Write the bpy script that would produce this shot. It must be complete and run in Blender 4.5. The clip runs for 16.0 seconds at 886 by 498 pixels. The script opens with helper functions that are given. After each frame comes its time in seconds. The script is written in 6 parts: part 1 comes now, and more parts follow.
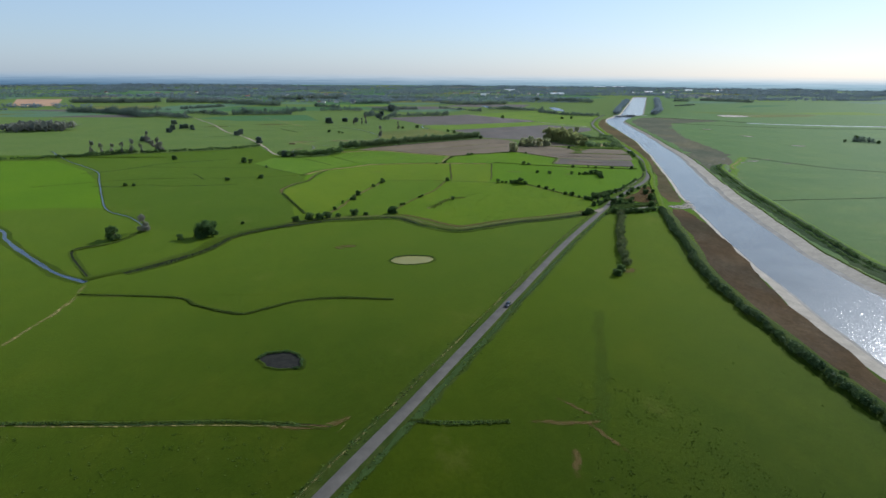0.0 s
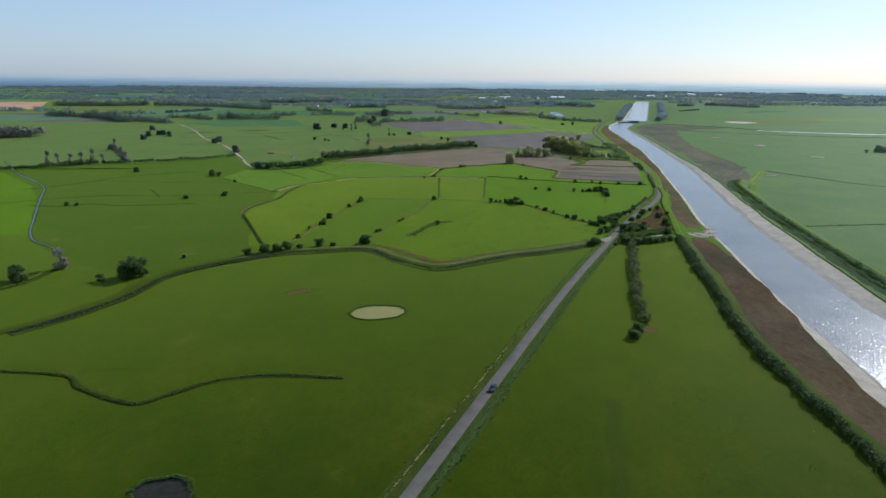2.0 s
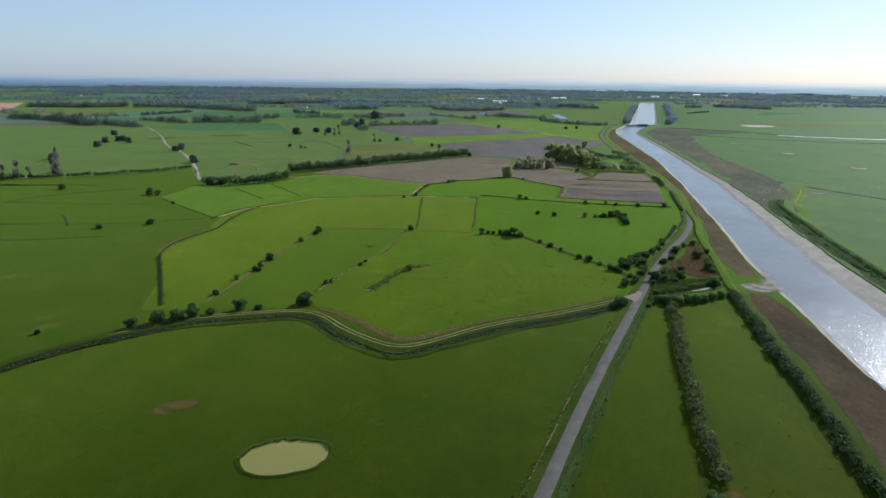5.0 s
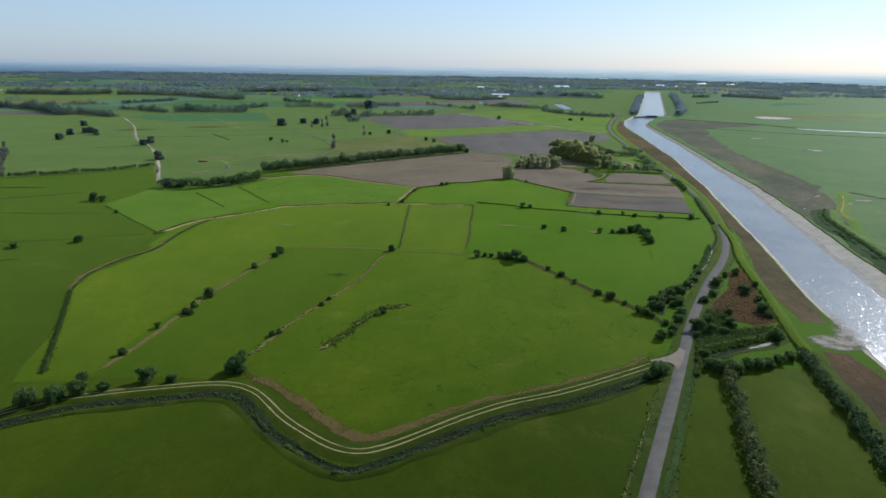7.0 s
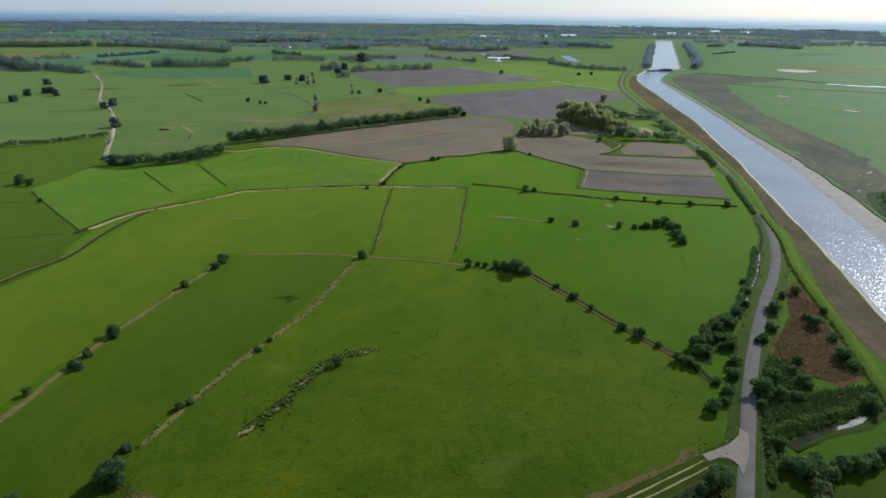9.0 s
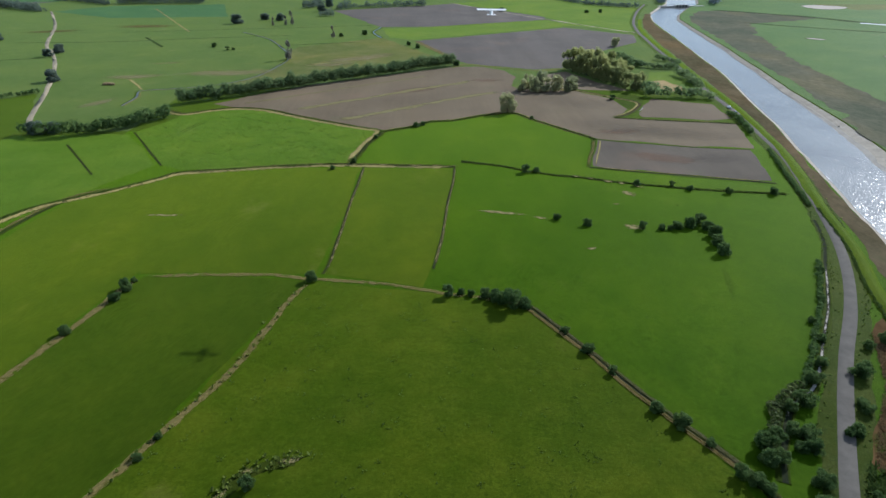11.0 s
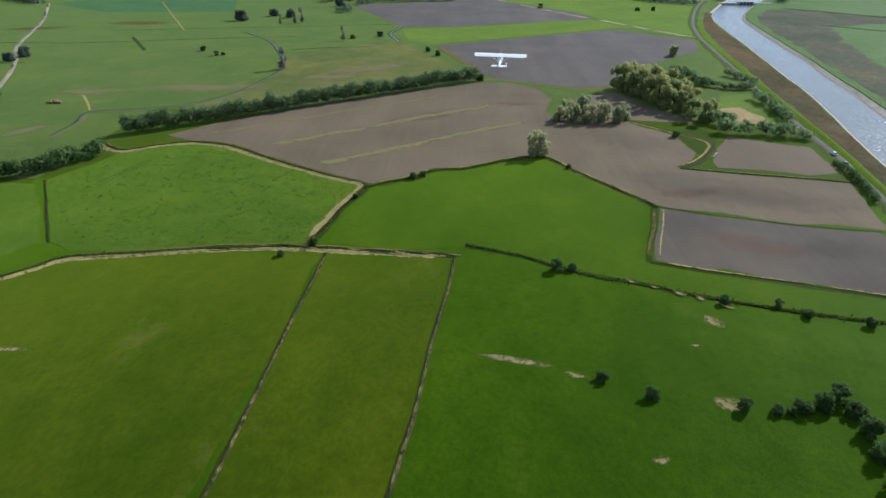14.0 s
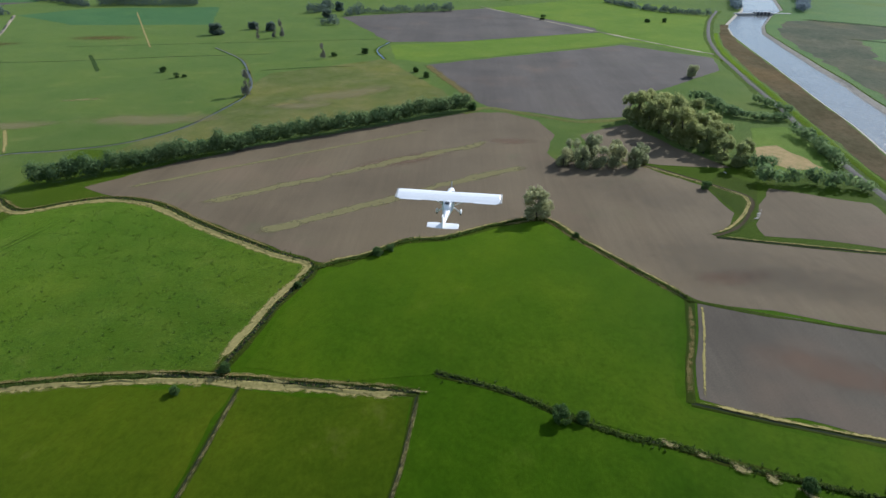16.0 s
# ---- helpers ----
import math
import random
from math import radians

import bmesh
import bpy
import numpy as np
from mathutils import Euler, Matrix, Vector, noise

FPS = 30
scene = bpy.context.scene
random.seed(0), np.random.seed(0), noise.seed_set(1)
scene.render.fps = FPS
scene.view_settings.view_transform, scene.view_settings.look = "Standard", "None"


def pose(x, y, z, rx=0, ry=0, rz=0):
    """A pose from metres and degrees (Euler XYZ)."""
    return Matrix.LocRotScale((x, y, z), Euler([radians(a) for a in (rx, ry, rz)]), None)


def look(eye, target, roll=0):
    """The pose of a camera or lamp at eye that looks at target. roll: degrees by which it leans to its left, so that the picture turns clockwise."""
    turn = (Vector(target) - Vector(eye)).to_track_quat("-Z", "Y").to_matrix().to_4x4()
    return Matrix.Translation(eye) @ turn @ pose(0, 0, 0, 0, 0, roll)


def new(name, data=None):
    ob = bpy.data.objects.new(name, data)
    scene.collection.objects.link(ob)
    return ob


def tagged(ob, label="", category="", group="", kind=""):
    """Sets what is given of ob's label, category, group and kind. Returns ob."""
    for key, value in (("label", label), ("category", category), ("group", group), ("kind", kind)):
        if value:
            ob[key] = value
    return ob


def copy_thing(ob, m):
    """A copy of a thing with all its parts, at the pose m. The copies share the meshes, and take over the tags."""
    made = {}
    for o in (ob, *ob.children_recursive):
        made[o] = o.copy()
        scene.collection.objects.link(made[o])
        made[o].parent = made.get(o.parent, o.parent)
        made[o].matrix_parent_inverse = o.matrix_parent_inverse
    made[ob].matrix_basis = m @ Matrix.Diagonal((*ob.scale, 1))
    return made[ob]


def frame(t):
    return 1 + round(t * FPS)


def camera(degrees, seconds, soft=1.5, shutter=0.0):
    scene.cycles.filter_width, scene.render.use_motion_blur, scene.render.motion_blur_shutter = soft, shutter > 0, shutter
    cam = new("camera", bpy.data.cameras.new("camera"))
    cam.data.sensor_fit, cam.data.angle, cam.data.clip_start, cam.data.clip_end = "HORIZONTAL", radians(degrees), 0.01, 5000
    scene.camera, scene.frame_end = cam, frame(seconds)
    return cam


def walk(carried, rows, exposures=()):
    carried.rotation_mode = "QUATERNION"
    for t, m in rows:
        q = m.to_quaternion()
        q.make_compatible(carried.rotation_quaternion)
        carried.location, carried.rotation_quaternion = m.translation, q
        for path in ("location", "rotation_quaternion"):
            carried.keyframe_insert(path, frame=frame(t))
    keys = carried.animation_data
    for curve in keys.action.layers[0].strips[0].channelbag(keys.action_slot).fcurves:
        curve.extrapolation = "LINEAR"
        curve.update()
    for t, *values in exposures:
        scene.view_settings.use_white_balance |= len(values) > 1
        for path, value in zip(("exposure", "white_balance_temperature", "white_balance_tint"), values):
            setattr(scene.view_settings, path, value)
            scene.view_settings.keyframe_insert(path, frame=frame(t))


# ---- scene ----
cam = camera(70.40, 16.0)
ROWS = [
    (0.0, 1.21, -0.24, 88.36, -2.547, -15.625, 0.433),
    (0.5, 4.70, 14.40, 89.14, -2.528, -15.614, 0.468),
    (1.0, 8.07, 30.62, 89.98, -2.524, -15.588, 0.501),
    (1.5, 11.35, 45.63, 90.44, -2.493, -15.505, 0.539),
    (2.0, 14.47, 62.23, 90.37, -2.547, -15.410, 0.631),
    (2.5, 17.49, 77.41, 90.44, -2.551, -15.351, 0.623),
    (3.0, 20.64, 94.20, 90.53, -2.524, -15.368, 0.591),
    (3.5, 23.49, 109.57, 90.67, -2.532, -15.394, 0.607),
    (4.0, 26.53, 126.52, 90.25, -2.484, -15.366, 0.570),
    (6.5, 37.69, 210.63, 89.86, -2.584, -15.876, 0.908),
    (7.0, 40.24, 227.86, 90.54, -2.565, -16.494, 0.932),
    (7.5, 42.59, 243.77, 91.05, -2.539, -17.271, 0.889),
    (8.0, 45.30, 260.67, 91.78, -2.469, -18.342, 0.840),
    (8.5, 48.14, 276.48, 92.82, -2.385, -19.573, 0.748),
    (9.0, 51.11, 293.26, 94.07, -2.304, -20.874, 0.713),
    (11.5, 64.83, 375.27, 96.06, -2.301, -27.359, 0.623),
    (12.0, 68.14, 391.97, 95.76, -1.671, -27.729, 0.719),
    (12.5, 70.73, 407.40, 95.90, -0.755, -27.738, 0.751),
    (13.0, 73.18, 424.00, 96.23, 0.276, -27.722, 0.829),
    (13.5, 75.48, 439.56, 96.50, 0.861, -27.660, 0.877),
    (14.0, 77.81, 456.52, 96.40, 1.114, -27.518, 0.890),
    (14.5, 79.79, 472.71, 95.96, 1.206, -27.382, 0.993),
    (15.0, 81.78, 489.42, 96.13, 1.322, -27.314, 1.023),
    (15.5, 83.82, 505.30, 96.26, 1.355, -27.215, 0.994),
    (16.0, 86.35, 522.19, 96.60, 1.458, -27.138, 0.802),
]
walk(cam, [(t, pose(x, y, z, 90 + pitch, 0, yaw) @ pose(0, 0, 0, 0, 0, roll)) for t, x, y, z, yaw, pitch, roll in ROWS], [(0.0, 0.22, 5600, 10), (6.5, 0.22, 5600, 10), (9.0, 0.32, 5600, 10), (11.5, 0.45, 5600, 10), (14.5, 0.45, 5600, 10), (16.0, 0.38, 5600, 10)])

# ---- world, sun ----
SUN_AZ, SUN_EL = 44.0, 33.0
world = bpy.data.worlds.new("sky_world")
scene.world = world
world.use_nodes = True
wn = world.node_tree
sky = wn.nodes.new("ShaderNodeTexSky")
sky.sky_type = "NISHITA"
sky.sun_disc = False
sky.sun_elevation, sky.sun_rotation = radians(SUN_EL), radians(SUN_AZ)
sky.air_density, sky.dust_density, sky.ozone_density, sky.altitude = 1.0, 0.7, 4.0, 50
veil = wn.nodes.new("ShaderNodeMix")
veil.data_type = "RGBA"
veil.inputs[0].default_value, veil.inputs[7].default_value = 0.53, (4.05, 4.65, 5.15, 1)
wn.links.new(sky.outputs[0], veil.inputs[6])
wn.links.new(veil.outputs[2], wn.nodes["Background"].inputs[0])
wn.nodes["Background"].inputs[1].default_value = 0.108
sun = new("sun", bpy.data.lights.new("sun", "SUN"))
sun.data.energy, sun.data.angle, sun.data.color = 4.8, radians(0.55), (1.0, 0.95, 0.86)
to_sun = Vector((math.sin(radians(SUN_AZ)) * math.cos(radians(SUN_EL)), math.cos(radians(SUN_AZ)) * math.cos(radians(SUN_EL)), math.sin(radians(SUN_EL))))
sun.matrix_basis = look(to_sun * 900, (0, 0, 0))


# ---- materials ----
def shader(name):
    m = bpy.data.materials.new(name)
    m.use_nodes = True
    t = m.node_tree
    return m, t, t.nodes["Principled BSDF"]


def noise_node(t, vec, scale, detail=4.0, rough=0.55):
    n = t.nodes.new("ShaderNodeTexNoise")
    n.inputs["Scale"].default_value, n.inputs["Detail"].default_value, n.inputs["Roughness"].default_value = scale, detail, rough
    t.links.new(vec, n.inputs["Vector"])
    return n.outputs["Fac"]


def ramp(t, fac, stops):
    r = t.nodes.new("ShaderNodeValToRGB")
    while len(r.color_ramp.elements) < len(stops):
        r.color_ramp.elements.new(0.5)
    for e, (p, c) in zip(r.color_ramp.elements, stops):
        e.position, e.color = p, (*c, 1.0) if len(c) == 3 else c
    t.links.new(fac, r.inputs["Fac"])
    return r.outputs["Color"]


def mixed(t, fac, a, b, mode="MIX"):
    n = t.nodes.new("ShaderNodeMix")
    n.data_type, n.blend_type = "RGBA", mode
    for socket, value in ((n.inputs[0], fac), (n.inputs[6], a), (n.inputs[7], b)):
        if isinstance(value, (int, float)):
            socket.default_value = value
        elif isinstance(value, tuple):
            socket.default_value = (*value, 1.0)
        else:
            t.links.new(value, socket)
    return n.outputs[2]


def place_vector(t, turn=0.0, stretch=1.0):
    c = t.nodes.new("ShaderNodeTexCoord")
    if turn == 0.0 and stretch == 1.0:
        return c.outputs["Object"]
    p = t.nodes.new("ShaderNodeMapping")
    p.inputs["Rotation"].default_value = (0, 0, radians(turn))
    p.inputs["Scale"].default_value = (1.0, stretch, 1.0)
    t.links.new(c.outputs["Object"], p.inputs["Vector"])
    return p.outputs["Vector"]


def bumped(t, b, height, strength, distance):
    n = t.nodes.new("ShaderNodeBump")
    n.inputs["Strength"].default_value, n.inputs["Distance"].default_value = strength, distance
    t.links.new(height, n.inputs["Height"])
    t.links.new(n.outputs["Normal"], b.inputs["Normal"])


def grass(name, dark, mid, light, dry=(0.17, 0.14, 0.05), dryness=0.12, turn=0.0, stretch=1.0, tuft=0.8, gloss=0.006, sheen=0.28, weeds=0.0, body=0.7, tint=(0.62, 0.95, 0.08)):
    """Pasture: broad patches, tussocks a few metres wide, blades."""
    m, t, b = shader(name)
    dark, mid, light, dry = (tuple(body * x for x in c) for c in (dark, mid, light, dry))
    v, w = place_vector(t), place_vector(t, turn, stretch)
    broad = noise_node(t, v, 0.011, 5, 0.6)
    patch = noise_node(t, w, 0.07, 6, 0.65)
    clump = noise_node(t, w, tuft, 5, 0.7)
    blade = noise_node(t, v, 5.0, 4, 0.75)
    c = ramp(t, broad, [(0.34, dark), (0.5, mid), (0.66, light)])
    c = mixed(t, ramp(t, patch, [(0.34, (0.0, 0.0, 0.0)), (0.5, (0.35, 0.35, 0.35)), (0.68, (1.0, 1.0, 1.0))]), mixed(t, 0.7, c, dark), mixed(t, 0.9, c, light))
    c = mixed(t, 0.7, c, ramp(t, noise_node(t, w, 0.02, 3, 0.5), [(0.36, (0.72, 0.82, 0.8)), (0.5, (1.0, 1.0, 1.0)), (0.64, (1.3, 1.16, 1.0))]), "MULTIPLY")
    c = mixed(t, 0.5, c, ramp(t, noise_node(t, w, 0.24, 5, 0.7), [(0.3, (0.62, 0.66, 0.6)), (0.5, (0.98, 0.98, 0.98)), (0.7, (1.28, 1.22, 1.2))]), "MULTIPLY")
    c = mixed(t, 0.42, c, ramp(t, clump, [(0.32, (0.5, 0.53, 0.5)), (0.5, (0.95, 0.95, 0.95)), (0.7, (1.3, 1.25, 1.2))]), "MULTIPLY")
    c = mixed(t, 0.25, c, ramp(t, blade, [(0.3, (0.6, 0.6, 0.6)), (0.7, (1.35, 1.3, 1.2))]), "MULTIPLY")
    if weeds:
        tuss = mixed(t, 0.42, noise_node(t, v, 0.6, 3, 0.6), noise_node(t, v, 0.05, 3, 0.6))
        # Weed clumps with their lit and bluish shaded sides painted into the colour.
        c = mixed(t, weeds, c, ramp(t, tuss, [(0.42, (1.12, 1.05, 1.0)), (0.50, (1.0, 1.0, 1.0)), (0.54, (1.55, 1.45, 1.6)), (0.57, (0.36, 0.5, 0.7)), (0.60, (1.5, 1.42, 1.6)), (0.65, (0.42, 0.55, 0.7)), (0.72, (1.4, 1.35, 1.4))]), "MULTIPLY")
    spots = ramp(t, noise_node(t, w, 0.035, 7, 0.62), [(0.62, (0.0, 0.0, 0.0)), (0.74, (dryness * 4, dryness * 4, dryness * 4))])
    c = mixed(t, spots, c, dry)
    t.links.new(c, b.inputs["Base Color"])
    b.inputs["Roughness"].default_value = 0.62
    b.inputs["Specular IOR Level"].default_value, b.inputs["Specular Tint"].default_value = gloss, (0.75, 1.0, 0.3, 1)
    b.inputs["Sheen Weight"].default_value, b.inputs["Sheen Roughness"].default_value, b.inputs["Sheen Tint"].default_value = sheen, 0.42, (*tint, 1)
    bumped(t, b, mixed(t, 0.4, clump, blade), 0.35, 0.45)
    return m


def soil(name, a, b2, turn=0.0, weed=(0.085, 0.095, 0.045), weediness=0.45):
    """Tilled earth with drill lines, damp and chalky patches."""
    m, t, b = shader(name)
    v, w = place_vector(t), place_vector(t, turn, 0.04)
    c = ramp(t, noise_node(t, w if turn else v, 0.03, 6, 0.62), [(0.3, a), (0.7, b2)])
    c = mixed(t, 0.7, c, ramp(t, noise_node(t, v, 0.016, 5, 0.6), [(0.3, (0.72, 0.72, 0.74)), (0.52, (1.0, 1.0, 1.0)), (0.72, (1.22, 1.2, 1.15))]), "MULTIPLY")
    lines = noise_node(t, w, 0.55, 3, 0.6)
    c = mixed(t, 0.6, c, ramp(t, lines, [(0.35, (0.92, 0.92, 0.92)), (0.65, (1.06, 1.06, 1.06))]), "MULTIPLY")
    clod = noise_node(t, v, 2.2, 5, 0.75)
    c = mixed(t, 0.5, c, ramp(t, clod, [(0.3, (0.6, 0.6, 0.6)), (0.7, (1.3, 1.3, 1.3))]), "MULTIPLY")
    c = mixed(t, ramp(t, noise_node(t, v, 0.03, 6, 0.6), [(0.6, (0.0, 0.0, 0.0)), (0.78, (weediness, weediness, weediness))]), c, weed)
    c = mixed(t, ramp(t, noise_node(t, v, 0.02, 4, 0.5), [(0.58, (0.0, 0.0, 0.0)), (0.72, (0.3, 0.3, 0.3))]), c, (0.16, 0.105, 0.07))
    t.links.new(c, b.inputs["Base Color"])
    b.inputs["Roughness"].default_value = 0.85
    b.inputs["Specular IOR Level"].default_value = 0.05
    b.inputs["Sheen Weight"].default_value, b.inputs["Sheen Roughness"].default_value = 0.03, 0.2
    bumped(t, b, clod, 0.5, 0.15)
    return m


def plain(name, a, b2, scale=0.6, rough=0.8, bump=0.3, dist=0.08, metal=0.0, spec=0.4, fine=6.0, grained=0.45):
    """Two-tone surface with coarse stains and fine grain."""
    m, t, b = shader(name)
    v = place_vector(t)
    grain = noise_node(t, v, scale * fine, 5, 0.7)
    c = ramp(t, noise_node(t, v, scale, 5, 0.6), [(0.33, a), (0.67, b2)])
    c = mixed(t, grained, c, ramp(t, grain, [(0.3, (0.6, 0.6, 0.6)), (0.7, (1.3, 1.3, 1.3))]), "MULTIPLY")
    t.links.new(c, b.inputs["Base Color"])
    b.inputs["Roughness"].default_value, b.inputs["Metallic"].default_value = rough, metal
    b.inputs["Specular IOR Level"].default_value = spec
    bumped(t, b, grain, bump, dist)
    return m


def leaves(name, dark, light, through_light=0.25):
    """Foliage: every spray has its own tone, and some light passes through."""
    m, t, b = shader(name)
    g = t.nodes.new("ShaderNodeNewGeometry")
    o = t.nodes.new("ShaderNodeObjectInfo")
    c = ramp(t, g.outputs["Random Per Island"], [(0.0, dark), (1.0, light)])
    c = mixed(t, 0.5, c, ramp(t, o.outputs["Random"], [(0.0, (0.7, 0.75, 0.7)), (1.0, (1.35, 1.2, 1.1))]), "MULTIPLY")
    t.links.new(c, b.inputs["Base Color"])
    b.inputs["Roughness"].default_value, b.inputs["Specular IOR Level"].default_value = 0.7, 0.08
    tr = t.nodes.new("ShaderNodeBsdfTranslucent")
    t.links.new(c, tr.inputs["Color"])
    mx = t.nodes.new("ShaderNodeMixShader")
    mx.inputs[0].default_value = through_light
    t.links.new(b.outputs[0], mx.inputs[1])
    t.links.new(tr.outputs[0], mx.inputs[2])
    t.links.new(mx.outputs[0], t.nodes["Material Output"].inputs["Surface"])
    return m


def water(name, deep, rough, ripple, strength):
    m, t, b = shader(name)
    v = place_vector(t)
    c = ramp(t, noise_node(t, v, 0.02, 4), [(0.3, deep), (0.7, tuple(1.5 * x for x in deep))])
    t.links.new(c, b.inputs["Base Color"])
    b.inputs["Roughness"].default_value, b.inputs["IOR"].default_value = rough, 1.33
    h = mixed(t, 0.4, noise_node(t, v, ripple, 3, 0.55), noise_node(t, v, ripple * 0.3, 2, 0.5))
    bumped(t, b, h, strength, 0.5)
    return m


M_GRASS = grass("meadow_grass", (0.0192, 0.0350, 0.0018), (0.0258, 0.0425, 0.0024), (0.0365, 0.0490, 0.0036), dryness=0.05, turn=60, stretch=0.7, body=0.59, sheen=0.275, tint=(0.65, 0.95, 0.08), weeds=0.12)
M_LEVEE = grass("levee_meadow_grass", (0.0186, 0.0356, 0.0014), (0.0250, 0.0430, 0.0018), (0.0350, 0.0495, 0.0026), dryness=0.06, turn=60, stretch=0.6, body=0.60, sheen=0.29, tint=(0.68, 0.95, 0.05), weeds=0.3)
M_PASTURE = grass("rough_pasture", (0.0265, 0.0488, 0.00348), (0.0348, 0.0585, 0.00488), (0.0488, 0.0662, 0.00697), dryness=0.14, tuft=0.5, body=0.46, sheen=0.22)
# Next two: paler, bluer base and sheen tint put haze into the plain.
M_FARPLAIN = grass("hazy_dry_pasture", (0.046, 0.073, 0.013), (0.058, 0.083, 0.018), (0.078, 0.096, 0.026), dryness=0.16, tuft=0.4, sheen=0.215, tint=(0.68, 0.95, 0.24))
M_EAST = grass("hazy_eastern_pasture", (0.046, 0.086, 0.016), (0.058, 0.098, 0.021), (0.080, 0.110, 0.030), dryness=0.12, tuft=0.4, sheen=0.21, tint=(0.62, 0.95, 0.36))
M_LUSH = grass("lush_meadow", (0.0245, 0.0615, 0.0012), (0.0315, 0.0712, 0.0016), (0.0420, 0.0811, 0.0024), dryness=0.02, turn=20, stretch=0.7, body=0.70, tint=(0.58, 0.95, 0.05))
M_CLOVER = grass("tussocky_meadow", (0.0305, 0.0660, 0.0038), (0.0410, 0.0790, 0.0056), (0.0620, 0.0960, 0.0100), dryness=0.05, tuft=0.9, weeds=1.0, body=0.70, tint=(0.60, 0.95, 0.10))
M_NORTH = grass("tussocky_olive_meadow", (0.0352, 0.0640, 0.0024), (0.0460, 0.0760, 0.0032), (0.0680, 0.0920, 0.0058), dryness=0.06, tuft=0.9, weeds=0.5, body=0.60, tint=(0.62, 0.95, 0.06))
M_OLIVE = grass("yellowing_meadow", (0.0298, 0.0521, 0.0017), (0.0380, 0.0600, 0.0018), (0.0515, 0.0694, 0.0030), dryness=0.07, turn=-10, stretch=0.7, body=0.84, tint=(0.68, 0.95, 0.08))
M_STRIP = grass("dark_meadow_strip", (0.0262, 0.0488, 0.0020), (0.0338, 0.0567, 0.0023), (0.0455, 0.0647, 0.0034), dryness=0.05, turn=-10, stretch=0.7, body=0.66)
M_STRAWGRASS = grass("dry_pasture", (0.090, 0.098, 0.028), (0.118, 0.114, 0.042), (0.165, 0.142, 0.068), dryness=0.35, sheen=0.10, body=0.75)
M_SHIELD = grass("olive_green_meadow", (0.0265, 0.0595, 0.0015), (0.0340, 0.0685, 0.0019), (0.0450, 0.0775, 0.0028), dryness=0.03, turn=20, stretch=0.7, body=0.80, tint=(0.60, 0.95, 0.07))
M_LIME = grass("spring_wheat", (0.062, 0.094, 0.018), (0.076, 0.108, 0.022), (0.092, 0.120, 0.030), dryness=0.03, sheen=0.2, body=0.95)
M_VERGE = grass("rough_verge_grass", (0.030, 0.050, 0.008), (0.042, 0.064, 0.011), (0.070, 0.084, 0.022), dryness=0.3, tuft=1.2, body=0.5, sheen=0.16, weeds=0.9)
M_BANK = grass("bank_grass", (0.034, 0.060, 0.006), (0.050, 0.080, 0.008), (0.080, 0.100, 0.016), dryness=0.15, tuft=0.9, body=0.38, sheen=0.13)
# Bluish base and sheen tint: haze over far fields is painted in.
M_FARGREEN = grass("hazy_far_meadow", (0.059, 0.0988, 0.0475), (0.072, 0.111, 0.0551), (0.085, 0.122, 0.0627), dryness=0.1, sheen=0.2, body=0.6, tint=(0.60, 0.95, 0.55))
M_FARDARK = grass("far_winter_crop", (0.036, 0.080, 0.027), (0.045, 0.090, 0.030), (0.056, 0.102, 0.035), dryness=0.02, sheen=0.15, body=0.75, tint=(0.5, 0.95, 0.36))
# Dark bluish rank grass with the shade of a bank painted in.
M_BANKSHADE = grass("rank_bank_in_shade", (0.022, 0.040, 0.018), (0.030, 0.050, 0.022), (0.040, 0.060, 0.028), dryness=0.05, tuft=0.7, sheen=0.05, body=0.9)
M_SOIL = soil("tilled_soil", (0.106, 0.080, 0.049), (0.136, 0.105, 0.066), 38)
M_SOIL2 = soil("harrowed_soil", (0.070, 0.057, 0.042), (0.092, 0.077, 0.058), 70)
M_SOIL3 = soil("dark_ploughed_soil", (0.078, 0.066, 0.055), (0.102, 0.087, 0.074), 15)
M_CLAY = soil("orange_clay_field", (0.30, 0.17, 0.10), (0.38, 0.24, 0.14), 10)
M_BARE = plain("bare_trampled_earth", (0.297, 0.206, 0.0938), (0.209, 0.16, 0.06), 0.25, 0.95, 0.5, 0.15, spec=0.1)
M_HAY = plain("weathered_hay", (0.15, 0.11, 0.06), (0.22, 0.165, 0.09), 1.5, 0.95, 0.5, 0.05, spec=0.05)
M_MUD = plain("wet_tidal_mud", (0.10, 0.092, 0.075), (0.16, 0.147, 0.12), 0.12, 0.7, 0.3, 0.15, spec=0.1)
M_SAND = plain("pale_dry_silt", (0.205, 0.178, 0.136), (0.285, 0.252, 0.198), 0.15, 0.85, 0.4, 0.2, spec=0.15)
M_SALTING = grass("salt_marsh", (0.075, 0.078, 0.050), (0.094, 0.092, 0.060), (0.116, 0.108, 0.074), dry=(0.13, 0.10, 0.075), dryness=0.2, turn=-20, stretch=0.5, tuft=0.3, sheen=0.06, body=1.0, gloss=0.0, tint=(0.85, 0.9, 0.8))
# Near-black: mud colour plus the shade of a cut ditch, painted in.
M_MUDSHADE = plain("ditch_mud_in_shade", (0.010, 0.015, 0.008), (0.024, 0.028, 0.013), 0.5, 0.95, 0.3, 0.1, spec=0.03)
M_REED = grass("dead_reed_bed", (0.088, 0.066, 0.041), (0.112, 0.086, 0.054), (0.134, 0.106, 0.070), dry=(0.056, 0.056, 0.026), dryness=0.22, turn=-20, stretch=0.5, tuft=0.7, sheen=0.0, body=0.62, gloss=0.0, weeds=0.35)
